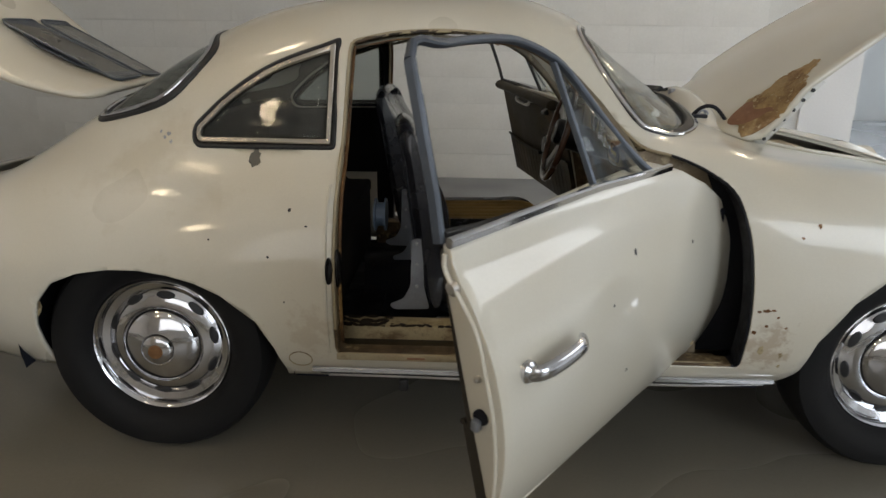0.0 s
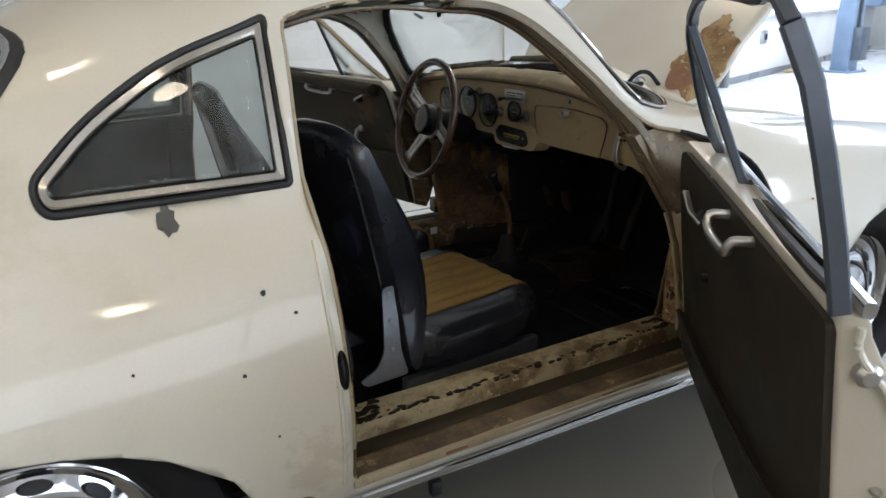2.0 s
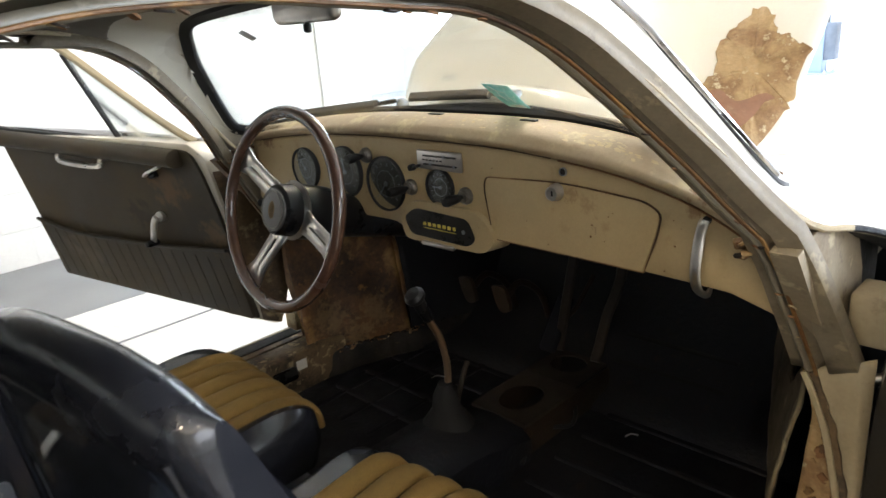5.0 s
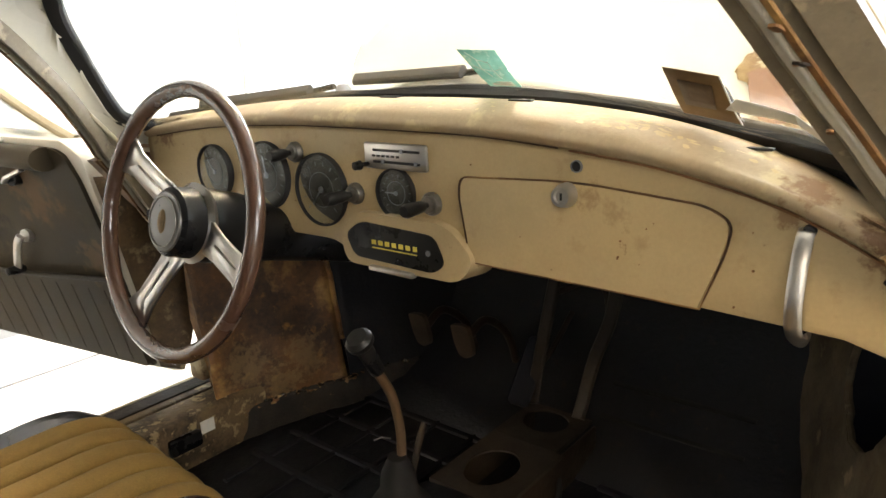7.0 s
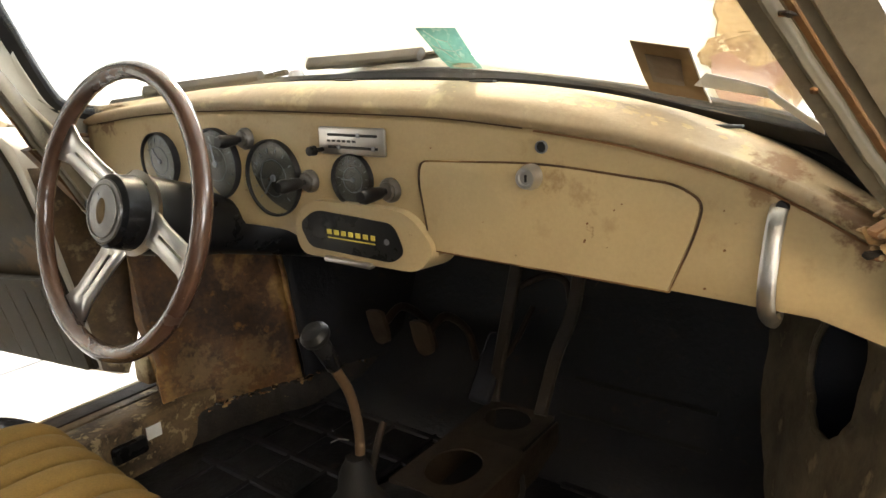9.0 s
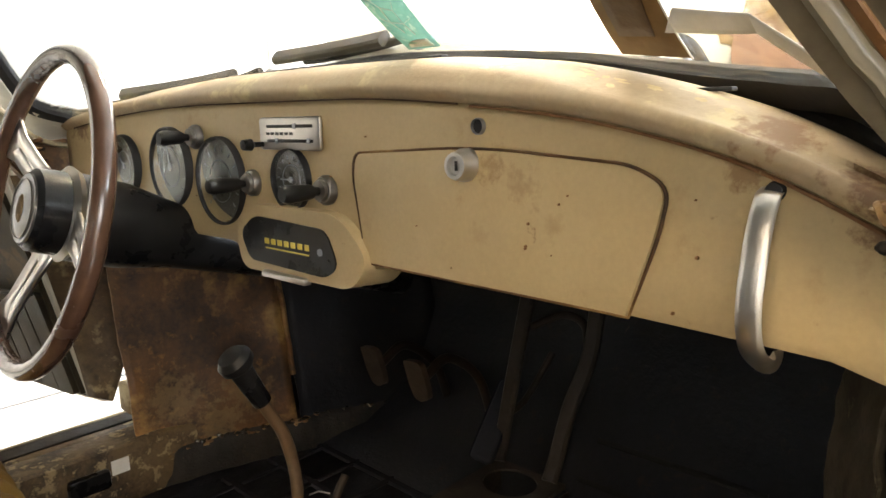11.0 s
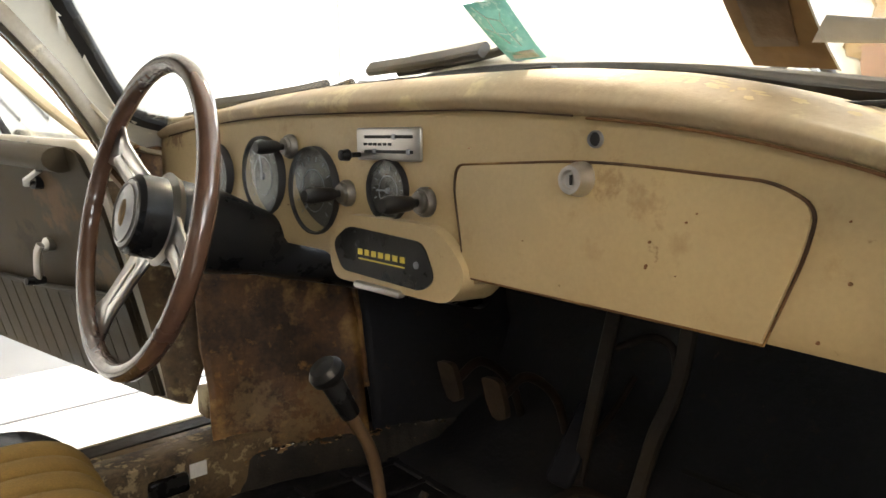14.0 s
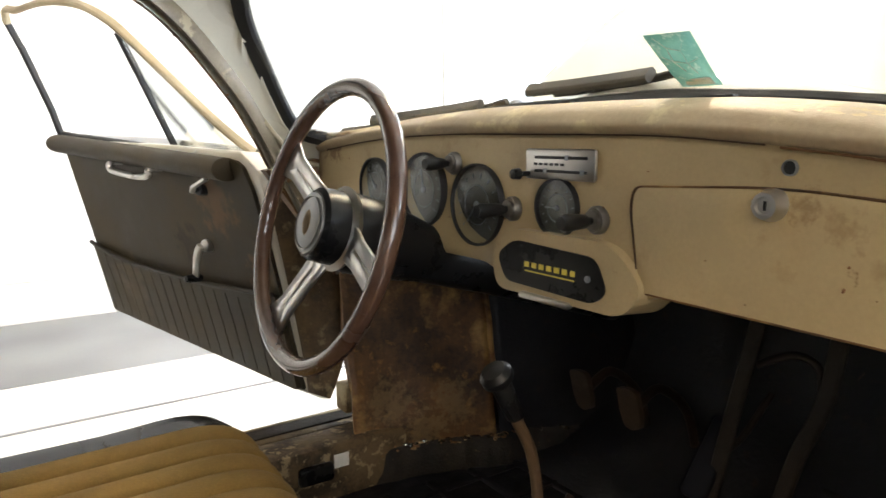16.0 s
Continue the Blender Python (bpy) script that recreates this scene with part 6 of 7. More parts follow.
    bm = kick_sheet(.42, .98, 30)
    cut(bm, HOLE, (0, 2), lambda c: True)
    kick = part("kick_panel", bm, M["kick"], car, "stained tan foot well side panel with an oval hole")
    kick.modifiers.new("thickness", "SOLIDIFY").thickness = 0.006
    ring = [Vector((x, kick_y(x, z), z)) for x, z in HOLE]
    bm = bmesh.new()
    v0 = [bm.verts.new(p) for p in ring]
    v1 = [bm.verts.new(p + Vector((0, -.07, 0))) for p in ring]
    for i in range(32):
        bm.faces.new((v0[i], v0[(i + 1) % 32], v1[(i + 1) % 32], v1[i]))
    bm.faces.new(v1)
    part("vent_hole", bm, M["under"], kick, "dark oval duct in the foot well side")
    part("hole_rim", sweep(ring, round_profile(0.005, 8), Vector((0, _s, 0)), True), M["kick"], kick, "rolled edge of the hole")
# foot well front: sloping toe board with swages
bm = bmesh.new()
rows = []
for i in range(13):
    y = -.56 + 1.12 * i / 12
    rows.append([bm.verts.new((x, y, z)) for x, z in ((.70, .26), (.80, .29), (.92, .38), (.98, .52), (.975, .755), (.85, .782), (.62, .82))])
for a, b in zip(rows, rows[1:]):
    for j in range(6):
        bm.faces.new((a[j], a[j + 1], b[j + 1], b[j]))
toe = part("toe_board", bm, M["grime_shade"], car, "black oily toe board and bulkhead")
toe.modifiers.new("thickness", "SOLIDIFY").thickness = 0.006
for x, z in ((.84, .325), (.90, .372)):
    part("toe_rib", sweep([(x, -.34, z), (x, -.06, z)], round_profile(0.006, 8, 0.7), Vector((-.5, 0, 1))), M["tyre"], toe, "pressed rib")
for x in (.40, .50, .60, .70):
    for y0, y1 in ((-.50, -.13), (.13, .50)):
        part("floor_rib", sweep([(x, y0, .264), (x, y1, .264)], round_profile(0.010, 8, 0.5), Vector((0, 0, 1))), M["grime_shade"], toe)
for y0 in (.16, .26, .36, .46):
    part("floor_rib", sweep([(.30, y0, .264), (.74, y0, .266)], round_profile(0.007, 8, 0.5), Vector((0, 0, 1))), M["grime_shade"], toe)
# centre tunnel: open pedal frame in front, hump behind
bm = bmesh.new()
rows = []
for i in range(24):
    x = -.55 + 1.01 * i / 23
    h = .385 - 0.045 * max(0, (x - .30) / .16)
    w = .095
    rows.append([bm.verts.new((x, y, z)) for y, z in ((-w, .25), (-w, h - .03), (-w * .75, h - .008), (0, h), (w * .75, h - .008), (w, h - .03), (w, .25))])
for a, b in zip(rows, rows[1:]):
    for j in range(6):
        bm.faces.new((a[j], a[j + 1], b[j + 1], b[j]))
bm.faces.new(rows[-1])
part("tunnel", bm, M["grime_shade"], car, "black greasy centre tunnel")
# pressed frame over the tunnel end with oval openings
def pierced_plate(cells, z, t):
    """A plate of rectangles (x0, x1, y0, y1), each with an oval opening (x, y, rx, ry)."""
    bm = bmesh.new()
    n = 32
    for (x0, x1, y0, y1), (cx, cy, rx, ry) in cells:
        rings = []
        for dz in (0, -t):
            inner, outer = [], []
            for i in range(n):
                c, s_ = math.cos(2 * math.pi * i / n), math.sin(2 * math.pi * i / n)
                inner.append(bm.verts.new((cx + rx * c, cy + ry * s_, z + dz - (0.004 if dz == 0 else 0))))
                k = max(abs(c), abs(s_))
                ux, uy = c / k, s_ / k
                outer.append(bm.verts.new((cx + ux * ((x1 - cx) if ux > 0 else (cx - x0)), cy + uy * ((y1 - cy) if uy > 0 else (cy - y0)), z + dz)))
            rings.append((inner, outer))
        (i0, o0), (i1, o1) = rings
        for i in range(n):
            j = (i + 1) % n
            bm.faces.new((o0[i], o0[j], i0[j], i0[i]))
            bm.faces.new((o1[j], o1[i], i1[i], i1[j]))
            bm.faces.new((i0[i], i0[j], i1[j], i1[i]))
            bm.faces.new((o0[j], o0[i], o1[i], o1[j]))
    return bm


fr = part("pedal_frame", pierced_plate([((.455, .645, -.085, .066), (.548, .000, .058, .046)), ((.6452, .785, -.070, .066), (.738, .006, .042, .046))], .342, 0.008), M["tunnelrust"], car, "rusty pressed plate with two oval openings over the tunnel")
for y0 in (-.078, .062):
    part("frame_side", box(0.325, 0.006, 0.088, (.62, y0, .290), 0.002), M["darkrust"], fr, "greasy side of the tunnel")
part("frame_upright", sweep(spline([(.775, .060, .342), (.792, .066, .37), (.798, .052, .46), (.806, .030, .586), (.83, .015, .72)], 5), rect_profile(0.026, 0.014), Vector((-1, 0, .2))), M["tunnelrust"], fr, "rusty upright strut")
part("frame_upright", sweep(spline([(.775, -.045, .342), (.795, -.044, .37), (.806, -.062, .46), (.822, -.090, .56), (.84, -.10, .72)], 5), rect_profile(0.026, 0.014), Vector((-1, 0, .2))), M["tunnelrust"], fr, "rusty upright strut")
part("frame_link", tube(spline([(.83, .03, .575), (.85, -.02, .60), (.85, -.06, .59), (.83, -.08, .55)], 5), 0.007), M["tunnelrust"], fr, "bent rusty link")
for y0, dz in ((.292, 0), (.178, 0.0)):
    bm = bmesh.new()
    m = Matrix.Translation((.705, y0, .480)) @ Matrix.Rotation(radians(-18), 4, "Y")
    f = bm.faces.new([bm.verts.new(m @ Vector((-.006, a, b))) for a, b in rounded_poly([(-.023, .041), (-.010, .045), (.020, .040), (.023, -.010), (.019, -.040), (.004, -.045), (-.016, -.034), (-.022, -.010)], 0.006, 3)])
    e = bmesh.ops.extrude_face_region(bm, geom=[f])["geom"]
    bmesh.ops.translate(bm, vec=(.012, 0, 0), verts=[v for v in e if isinstance(v, bmesh.types.BMVert)])
    bmesh.ops.recalc_face_normals(bm, faces=bm.faces)
    pd = part("pedal", bm, M["pedalpad"], car, "worn brown rubber pedal")
    part("pedal_arm", tube(spline([(.72, y0, .48), (.78, y0, .50), (.86, y0, .44), (.90, y0, .34)], 4), 0.009), M["darkrust"], pd, "rusty pedal arm")
pd = part("accelerator", box(0.012, 0.05, 0.15, (0, 0, 0), 0.01, 3, Matrix.Translation((.80, .085, .40)) @ Matrix.Rotation(radians(38), 4, "Y")), M["under"], car, "black accelerator pedal")
part("pedal_arm", tube(spline([(.80, .085, .40), (.86, .07, .42), (.92, .05, .50)], 4), 0.006), M["darkrust"], pd)
# gear lever
lv = part("gear_lever", tube(spline([(.335, .018, .40), (.342, .018, .45), (.346, .020, .50), (.335, .021, .56), (.312, .021, .605), (.298, .020, .632)], 5), 0.0075), M["pedalrubber"], car, "bent rusty gear lever with a black knob")
part("lever_sleeve", lathe([(0.001, -0.035), (0.011, -0.033), (0.013, 0.015), (0.012, 0.03), (0.001, 0.03)], 18, "z", Matrix.Translation((.293, .020, .642)) @ Matrix.Rotation(radians(-28), 4, "Y")), M["plastic"], lv)
part("knob", lathe([(0.001, -0.012), (0.013, -0.012), (0.020, -0.004), (0.0205, 0.004), (0.015, 0.011), (0.001, 0.014)], 24, "z", Matrix.Translation((.281, .022, .667)) @ Matrix.Rotation(radians(-35), 4, "Y")), M["plastic"], lv, "worn black gear knob")
part("gaiter", lathe([(0.055, 0.0), (0.045, 0.015), (0.030, 0.035), (0.026, 0.065), (0.014, 0.09), (0.001, 0.09)], 24, "z", Matrix.Translation((.333, .018, .372))), M["tyre"], lv, "dusty rubber gaiter")
# bright drops and scraps on the oily ledge and floor
rg = random.Random(77)
for i in range(26):
    x = rg.choice((.47, .52, .56, .66, .72, .80)) + rg.gauss(0, .018)
    y = .605 - 0.20 * max(0, (x - .40) / .58) ** 1.3 - 0.027 - rg.uniform(.004, .016)
    dr = lathe([(0.0005, 0.0022), (rg.uniform(.0015, .0035), 0.001), (0.0045, -0.002)], 8, "z", None, None, False)
    dr.transform(Matrix.Translation((x, y, .330 + rg.uniform(-.004, .003))) @ Matrix.Rotation(rg.uniform(0, 3), 4, "Z") @ Matrix.Diagonal((rg.uniform(.8, 2.2), rg.uniform(.5, 1), 1, 1)))
    part("oil_drop", dr, M["oil"], car)
for x, y, l in ((.80, .20, .05), (.83, .23, .03), (.78, .10, .04), (.62, -.22, .02), (.55, .30, .025)):
    part("wire_scrap", tube([(x, y, .285), (x + l * .5, y - l * .4, .290), (x + l, y - l, .286)], 0.0016, None, 6), M["alloy"], car, "shiny scrap of wire")
# bits on the floor
part("heater_lever", tube(spline([(.40, .06, .36), (.44, .07, .42), (.46, .075, .44)], 4), 0.006), M["darkrust"], car, "small rusty lever")
part("cable", tube(spline([(.42, -.10, .275), (.52, -.06, .29), (.60, -.10, .28), (.68, -.05, .31)], 6), 0.005), M["rubber"], car, "loose black cable on the floor")
tag = part("paper_tag", box(0.030, 0.003, 0.026, (.335, .556, .336), 0.0), M["whitepaper"], car, "small white paper tag")
part("seat_belt_end", box(0.07, 0.02, 0.035, (.28, .550, .325), 0.008), M["plastic"], car, "black belt end on the sill")
part("rear_shelf", box(0.50, 1.15, 0.05, (-0.86, 0, 0.54), 0.01), M["carpet"], car, "black rear luggage shelf")
part("rear_panel", box(0.06, 1.10, 0.36, (-1.08, 0, 0.73), 0.02), M["carpet"], car, "black rear seat back")
part("rear_footwell", box(0.03, 1.15, 0.30, (-0.63, 0, 0.40), 0.01), M["carpet"], car, "black panel below the rear shelf")
part("rear_floor", box(0.30, 1.10, 0.02, (-0.62, 0, 0.262), 0.004), M["grime_shade"], car)
part("cable_reel", lathe([(0.012, -0.02), (0.055, -0.02), (0.055, -0.014), (0.04, -0.012), (0.04, 0.012), (0.055, 0.014), (0.055, 0.02), (0.012, 0.02)], 28, "x", Matrix.Translation((-.47, -.22, .60))), M["bluegrey"], car, "pale blue plastic reel behind the seat")

# inner trim: dark sides behind the doors, headlining above
for _s in (-1, 1):
    bm = body_shell(0.03, -1.25, -0.56, 0.05, (_s,), False)
    cut(bm, quarter_in(-0.004), (0, 2), lambda c, s=_s: c.y * s > 0.25)
    bmesh.ops.delete(bm, geom=[f for f in bm.faces if f.calc_center_median().z > 0.905 or f.calc_center_median().z < 0.56], context="FACES")
    st = part("side_trim", bm, M["carpet"], car, "black side trim behind the doors")
    st.modifiers.new("thickness", "SOLIDIFY").thickness = 0.004
    pts = [on_side(-.528, z, _s, -0.03)[0] + Vector((-0.004, 0, 0)) for z in np.linspace(.88, 1.165, 8)]
    part("pillar_trim", sweep(pts, rect_profile(0.022, 0.03), Vector((0, _s, 0))), M["carpet"], car, "dark door pillar trim")
bm = body_shell(0.022, -1.3, 0.13, 0.045, (-1, 1), False)
for _s in (-1, 1):
    cut(bm, quarter_in(-0.004), (0, 2), lambda c, s=_s: c.y * s > 0.25)
    cut(bm, shrink(DOOR, -0.004), (0, 2), lambda c, s=_s: c.y * s > 0.25)
cut(bm, shrink(BACKLIGHT, -0.01), (1, 2), lambda c: c.x < -0.8)
cut(bm, shrink(SCREEN, -0.01), (1, 2), lambda c: c.x > 0)
bmesh.ops.delete(bm, geom=[f for f in bm.faces if f.calc_center_median().z < 0.905], context="FACES")
hl = part("headlining", bm, M["liner"], car, "grey-beige cloth headlining")
hl.modifiers.new("thickness", "SOLIDIFY").thickness = 0.004

# rusted lower end of the rear wheel arch
part("arch_flake", tube(spline([(-1.345, -.770, .50), (-1.365, -.772, .485), (-1.352, -.765, .455), (-1.372, -.768, .42)], 5), 0.009, None, 8), M["sill"], body, "rusty torn edge of the wheel arch")

part("jack_bracket", box(0.026, 0.024, 0.036, (-.347, -.745, .238), 0.006), M["rubber"], car, "small black bracket under the sill")
part("red_scrape", box(0.050, 0.003, 0.006, (-.31, -.7775, .333), 0.001), M["primer"], car, "reddish scrape on the sill lip")


# ---- dashboard ----
def dash_bead(y):
    """The height of the bead across the dashboard, which falls away faster on the passenger's side."""
    return pchip([-.605, -.563, -.525, -.48, -.43, -.35, -.245, -.10, .06, .20, .30, .43, .54, .605], [.846, .866, .884, .901, .914, .929, .940, .949, .951, .952, .950, .943, .931, .922], y)


def dash_top(y):
    return pchip([-.605, -.543, -.512, -.464, -.385, -.293, -.15, .03, .15, .33, .45, .585, .605], [.872, .901, .914, .931, .953, .970, .982, .985, .985, .978, .967, .950, .946], y)


def dash_x(y):
    return 0.362 - 0.10 * y * y


def ribbon(rows, mat, name, parent, label, thick=0.006, offset=1):
    bm = bmesh.new()
    vs = [[bm.verts.new(p) for p in r] for r in rows]
    for a, c in zip(vs, vs[1:]):
        for j in range(len(a) - 1):
            bm.faces.new((a[j], a[j + 1], c[j + 1], c[j]))
    ob = part(name, bm, mat, parent, label, True, lambda c: Vector((-1, 0, 0.3)))
    md = ob.modifiers.new("thickness", "SOLIDIFY")
    md.thickness, md.offset = thick, -1
    return ob


YS = np.linspace(-0.605, 0.605, 81)


def dash_low(y):
    """The lower edge of the dashboard: it dips round the radio and lifts at the right end."""
    dip = 0.026 / (1 + math.exp((abs(y - 0.008) - 0.118) / 0.008))
    return 0.779 + 0.007 / (1 + math.exp((y + 0.12) / 0.02)) - dip - 0.014 * max(0, (-y - 0.545) / 0.06)


dash = ribbon([[(dash_x(y) + dx, y, z) for dx, z in ((.07, dash_low(y) + .004), (.014, dash_low(y) - .004), (.004, dash_low(y) - .002), (0, dash_low(y) + .006), (0.001, .815), (0.003, .86), (0.004, min(.90, dash_bead(y) - 0.03)),
                                                              (0.004, dash_bead(y) - 0.012), (0.006, dash_bead(y) - 0.002))] for y in YS], M["dash"], "dashboard", car, "dusty beige painted steel dashboard")
_low = sorted((p[0], p[1]) for p in SCREEN if p[1] < 1.0 and abs(p[0]) < .59)


def glass_foot(y, up=0.0, off=-0.012):
    """A place at the lower edge of the windscreen, on its inner side."""
    return on_front(y, float(np.interp(y, [p[0] for p in _low], [p[1] for p in _low])) + up, 1, off)[0]


def depth(y):
    """How far the top of the dashboard runs forward to the glass, as a share of its depth in the middle."""
    return max(0.25, min(1.0, (glass_foot(y).x - 0.006 - dash_x(y)) / 0.105))


top = ribbon([[(dash_x(y) + dx * (depth(y) if dx > 0.02 else 1), y, z) for dx, z in spline([(0.016, dash_bead(y) - 0.007), (0.004, dash_bead(y) - 0.004), (-0.001, dash_bead(y) + 0.001), (-0.003, dash_bead(y) + 0.006), (0.000, dash_bead(y) + 0.012), (0.010, dash_top(y) - 0.012), (0.035, dash_top(y) - 0.003),
                                                        (0.07, dash_top(y)), (0.105, dash_top(y) - 0.004)], 3)] for y in YS], M["dashtop"], "dash_top", dash, "faded scuffed top roll of the dashboard")
part("bead_seam", sweep([(dash_x(y) + 0.003, y, dash_bead(y) - 0.006) for y in YS[2:24]], rect_profile(0.002, 0.0035), Vector((-1, 0, 0))), M["rust"], dash, "rusty seam below the top roll")
part("seam_line", sweep([(dash_x(y) + 0.003, y, dash_bead(y) - 0.005) for y in YS[24:-2]], rect_profile(0.0016, 0.002), Vector((-1, 0, 0))), M["pedalrubber"], dash, "thin dark seam below the top roll")
part("bead_ridge", sweep([(dash_x(y) + 0.006, y, dash_bead(y) - 0.017) for y in YS[2:-2]], round_profile(0.0045, 12, 0.35), Vector((-1, 0, 0))), M["dash"], dash, "pressed ridge below the top roll")
bm = bmesh.new()
rows = []
for y in np.linspace(-.572, .572, 49):
    g_, d_ = glass_foot(y, 0.012, -0.016), dash_x(y) + 0.105 * depth(y)
    rows.append([bm.verts.new(q) for q in (g_, glass_foot(y, 0.004, -0.024), Vector((d_ + 0.002, y, dash_top(y) + 0.008)), Vector((d_ - 0.003, y, dash_top(y) + 0.002)), Vector((d_ + 0.01, y, dash_top(y) - 0.03)))])
for a, b in zip(rows, rows[1:]):
    for j in range(4):
        bm.faces.new((a[j], a[j + 1], b[j + 1], b[j]))
part("screen_gasket", bm, M["rubber"], bpy.data.objects["windscreen"], "thick black rubber gasket above the dashboard", True, lambda c: Vector((-1, 0, 0.6)))
for _y in (-.44, -.155, .07):
    part("defroster_slot", box(0.010, 0.034, 0.003, (dash_x(_y) + 0.06 * depth(_y), _y, dash_top(_y) + 0.0005), 0.001), M["rubber"], dash, "black defroster slot")


rr = random.Random(21)
for i in range(110):
    y = rr.choice((-.44, -.36, -.33, -.30, -.20, -.12, -.02, .08, .2)) + rr.gauss(0, .028)
    u = rr.uniform(.014, .045)
    a_, b_ = rr.uniform(.0015, .0075), rr.uniform(.0004, .0013)
    bm = bmesh.new()
    ring_ = []
    for k in range(10):
        an = 2 * math.pi * k / 10
        w_ = rr.uniform(.6, 1.1)
        yy, uu = y + a_ * w_ * math.cos(an), u + b_ * 3 * w_ * math.sin(an)
        zz = np.interp(uu, (0.010, 0.035, 0.07, 0.105), (dash_top(yy) - 0.012, dash_top(yy) - 0.003, dash_top(yy), dash_top(yy) - 0.004))
        ring_.append(bm.verts.new((dash_x(yy) + uu * depth(yy), yy, zz + .0009)))
    bm.faces.new(ring_)
    part("scuff", bm, M["yellowscuff"], top)


def gauge(y, z, r, turn):
    m = Matrix.Translation((dash_x(y) + 0.004, y, z)) @ Matrix.Rotation(math.pi, 4, "Z")
    g = part("gauge", lathe([(r, -0.004), (r * 1.0, 0.006), (r * 0.985, 0.009), (r * 0.95, 0.0085), (r * 0.935, 0.005), (r * 0.92, -0.004)], 48, "x", m, None, False), M["rubber"], dash, "round instrument with a black bezel")
    part("dial", lathe([(r * 0.935, 0.0), (r * 0.935, 0.0025), (r * 0.6, 0.0032), (0.001, 0.0035)], 40, "x", m), M["dial"], g, "dusty grey dial")
    part("needle_hub", lathe([(r * 0.10, 0.003), (r * 0.09, 0.0055), (0.001, 0.006)], 16, "x", m), M["steel"], g)
    ring = [m @ Vector((0.0036, r * 0.48 * math.cos(a), r * 0.48 * math.sin(a))) for a in np.linspace(0, 2 * math.pi, 28, endpoint=False)]
    part("dial_ring", sweep(ring, round_profile(0.0006, 4), Vector((1, 0, 0)), True), M["steel"], g)
    for a in range(12):
        tick = box(0.001, r * 0.022, r * 0.11, (0.0036, 0, r * 0.72), 0)
        tick.transform(m @ Matrix.Rotation(radians(-135 + a * 24.5), 4, "X"))
        part("tick", tick, M["steel"], g)
    part("needle", box(0.001, r * 0.05, r * 0.6, (0.0048, 0, r * 0.26), 0, m=m @ Matrix.Rotation(radians(turn), 4, "X")), M["steel"], g)
    gl = part("gauge_glass", lathe([(r * 0.945, 0.0070), (r * 0.7, 0.0078), (0.001, 0.0082)], 32, "x", m, None, False), M["dustglass"], g, "dusty gauge glass")
    gl.visible_shadow = False
    return g


for y, z, r, tn in ((.423, .864, .047, 40), (.291, .866, .055, 10), (.167, .852, .056, 140), (.014, .860, .035, 90)):
    gauge(y, z, r, tn)


def pull_knob(y, z, l=0.045):
    m = Matrix.Translation((dash_x(y), y, z)) @ Matrix.Rotation(math.pi, 4, "Z")
    k = part("pull_knob", lathe([(0.0048, 0.0), (0.0048, 0.016), (0.0078, 0.021), (0.0088, 0.032), (0.0098, l - 0.006), (0.0072, l), (0.001, l)], 18, "x", m), M["plastic"], dash, "black pull knob")
    part("knob_collar", lathe([(0.016, -0.002), (0.016, 0.003), (0.0135, 0.007), (0.012, 0.007), (0.011, 0.011), (0.007, 0.012), (0.0049, 0.012)], 24, "x", m), M["collar"], k, "tarnished metal collar")


pull_knob(.093, .853, .058)
pull_knob(-.051, .852, .056)
pull_knob(.216, .907, .050)

# heater slide panel
hp = part("heater_panel", box(0.006, 0.116, 0.036, (dash_x(0) - 0.001, .010, .911), 0.004, 2), M["alloy"], dash, "metal heater slide panel")
for z in (.919, .903):
    part("slide_slot", box(0.002, 0.086, 0.0035, (dash_x(0) - 0.0045, .006, z), 0.0008), M["rubber"], hp, "black slide slot")
part("slide_knob", lathe([(0.003, 0), (0.003, 0.012), (0.007, 0.016), (0.006, 0.026), (0.001, 0.027)], 12, "x", Matrix.Translation((dash_x(0) - 0.004, .060, .899)) @ Matrix.Rotation(math.pi, 4, "Z")), M["plastic"], hp)
for y, z in ((-.005, .919), (.03, .903), (-.03, .903)):
    part("slide_mark", box(0.002, 0.006, 0.006, (dash_x(0) - 0.005, y, z), 0.0008), M["steel"], hp)
for i in range(6):
    part("print_bar", box(0.0006, 0.006, 0.003, (dash_x(0) - 0.0043, .048 - .009 * i, .911), 0), M["rubber"], hp)

# radio blanking plate in its swelling
hs = rounded_poly([(.122, .800), (.112, .750), (-.10, .752), (-.128, .785), (-.085, .830), (.085, .830)], [0.03, 0.02, 0.03, 0.02, 0.03, 0.03], 5)
bm = bmesh.new()
f = bm.faces.new([bm.verts.new((dash_x(0) - 0.012, y, z)) for y, z in hs])
e = bmesh.ops.extrude_face_region(bm, geom=[f])["geom"]
for v in e:
    if isinstance(v, bmesh.types.BMVert):
        v.co.x += 0.05
        c_ = Vector((v.co.x, 0, .79))
        v.co = c_ + (v.co - c_) * 1.06
rh = part("radio_housing", bm, M["dash"], dash, "swelling of the dashboard round the radio")
rb = rounded_poly([(.108, .795), (.09, .763), (-.06, .760), (-.080, .775), (-.062, .812), (.075, .817)], [0.014, 0.012, 0.012, 0.012, 0.014, 0.014], 5)
bm = bmesh.new()
f = bm.faces.new([bm.verts.new((dash_x(0) - 0.014, y, z)) for y, z in rb])
e = bmesh.ops.extrude_face_region(bm, geom=[f])["geom"]
bmesh.ops.translate(bm, vec=(0.004, 0, 0), verts=[v for v in e if isinstance(v, bmesh.types.BMVert)])
rp = part("radio_plate", bm, M["plastic"], dash, "black radio blanking plate with a yellow badge")
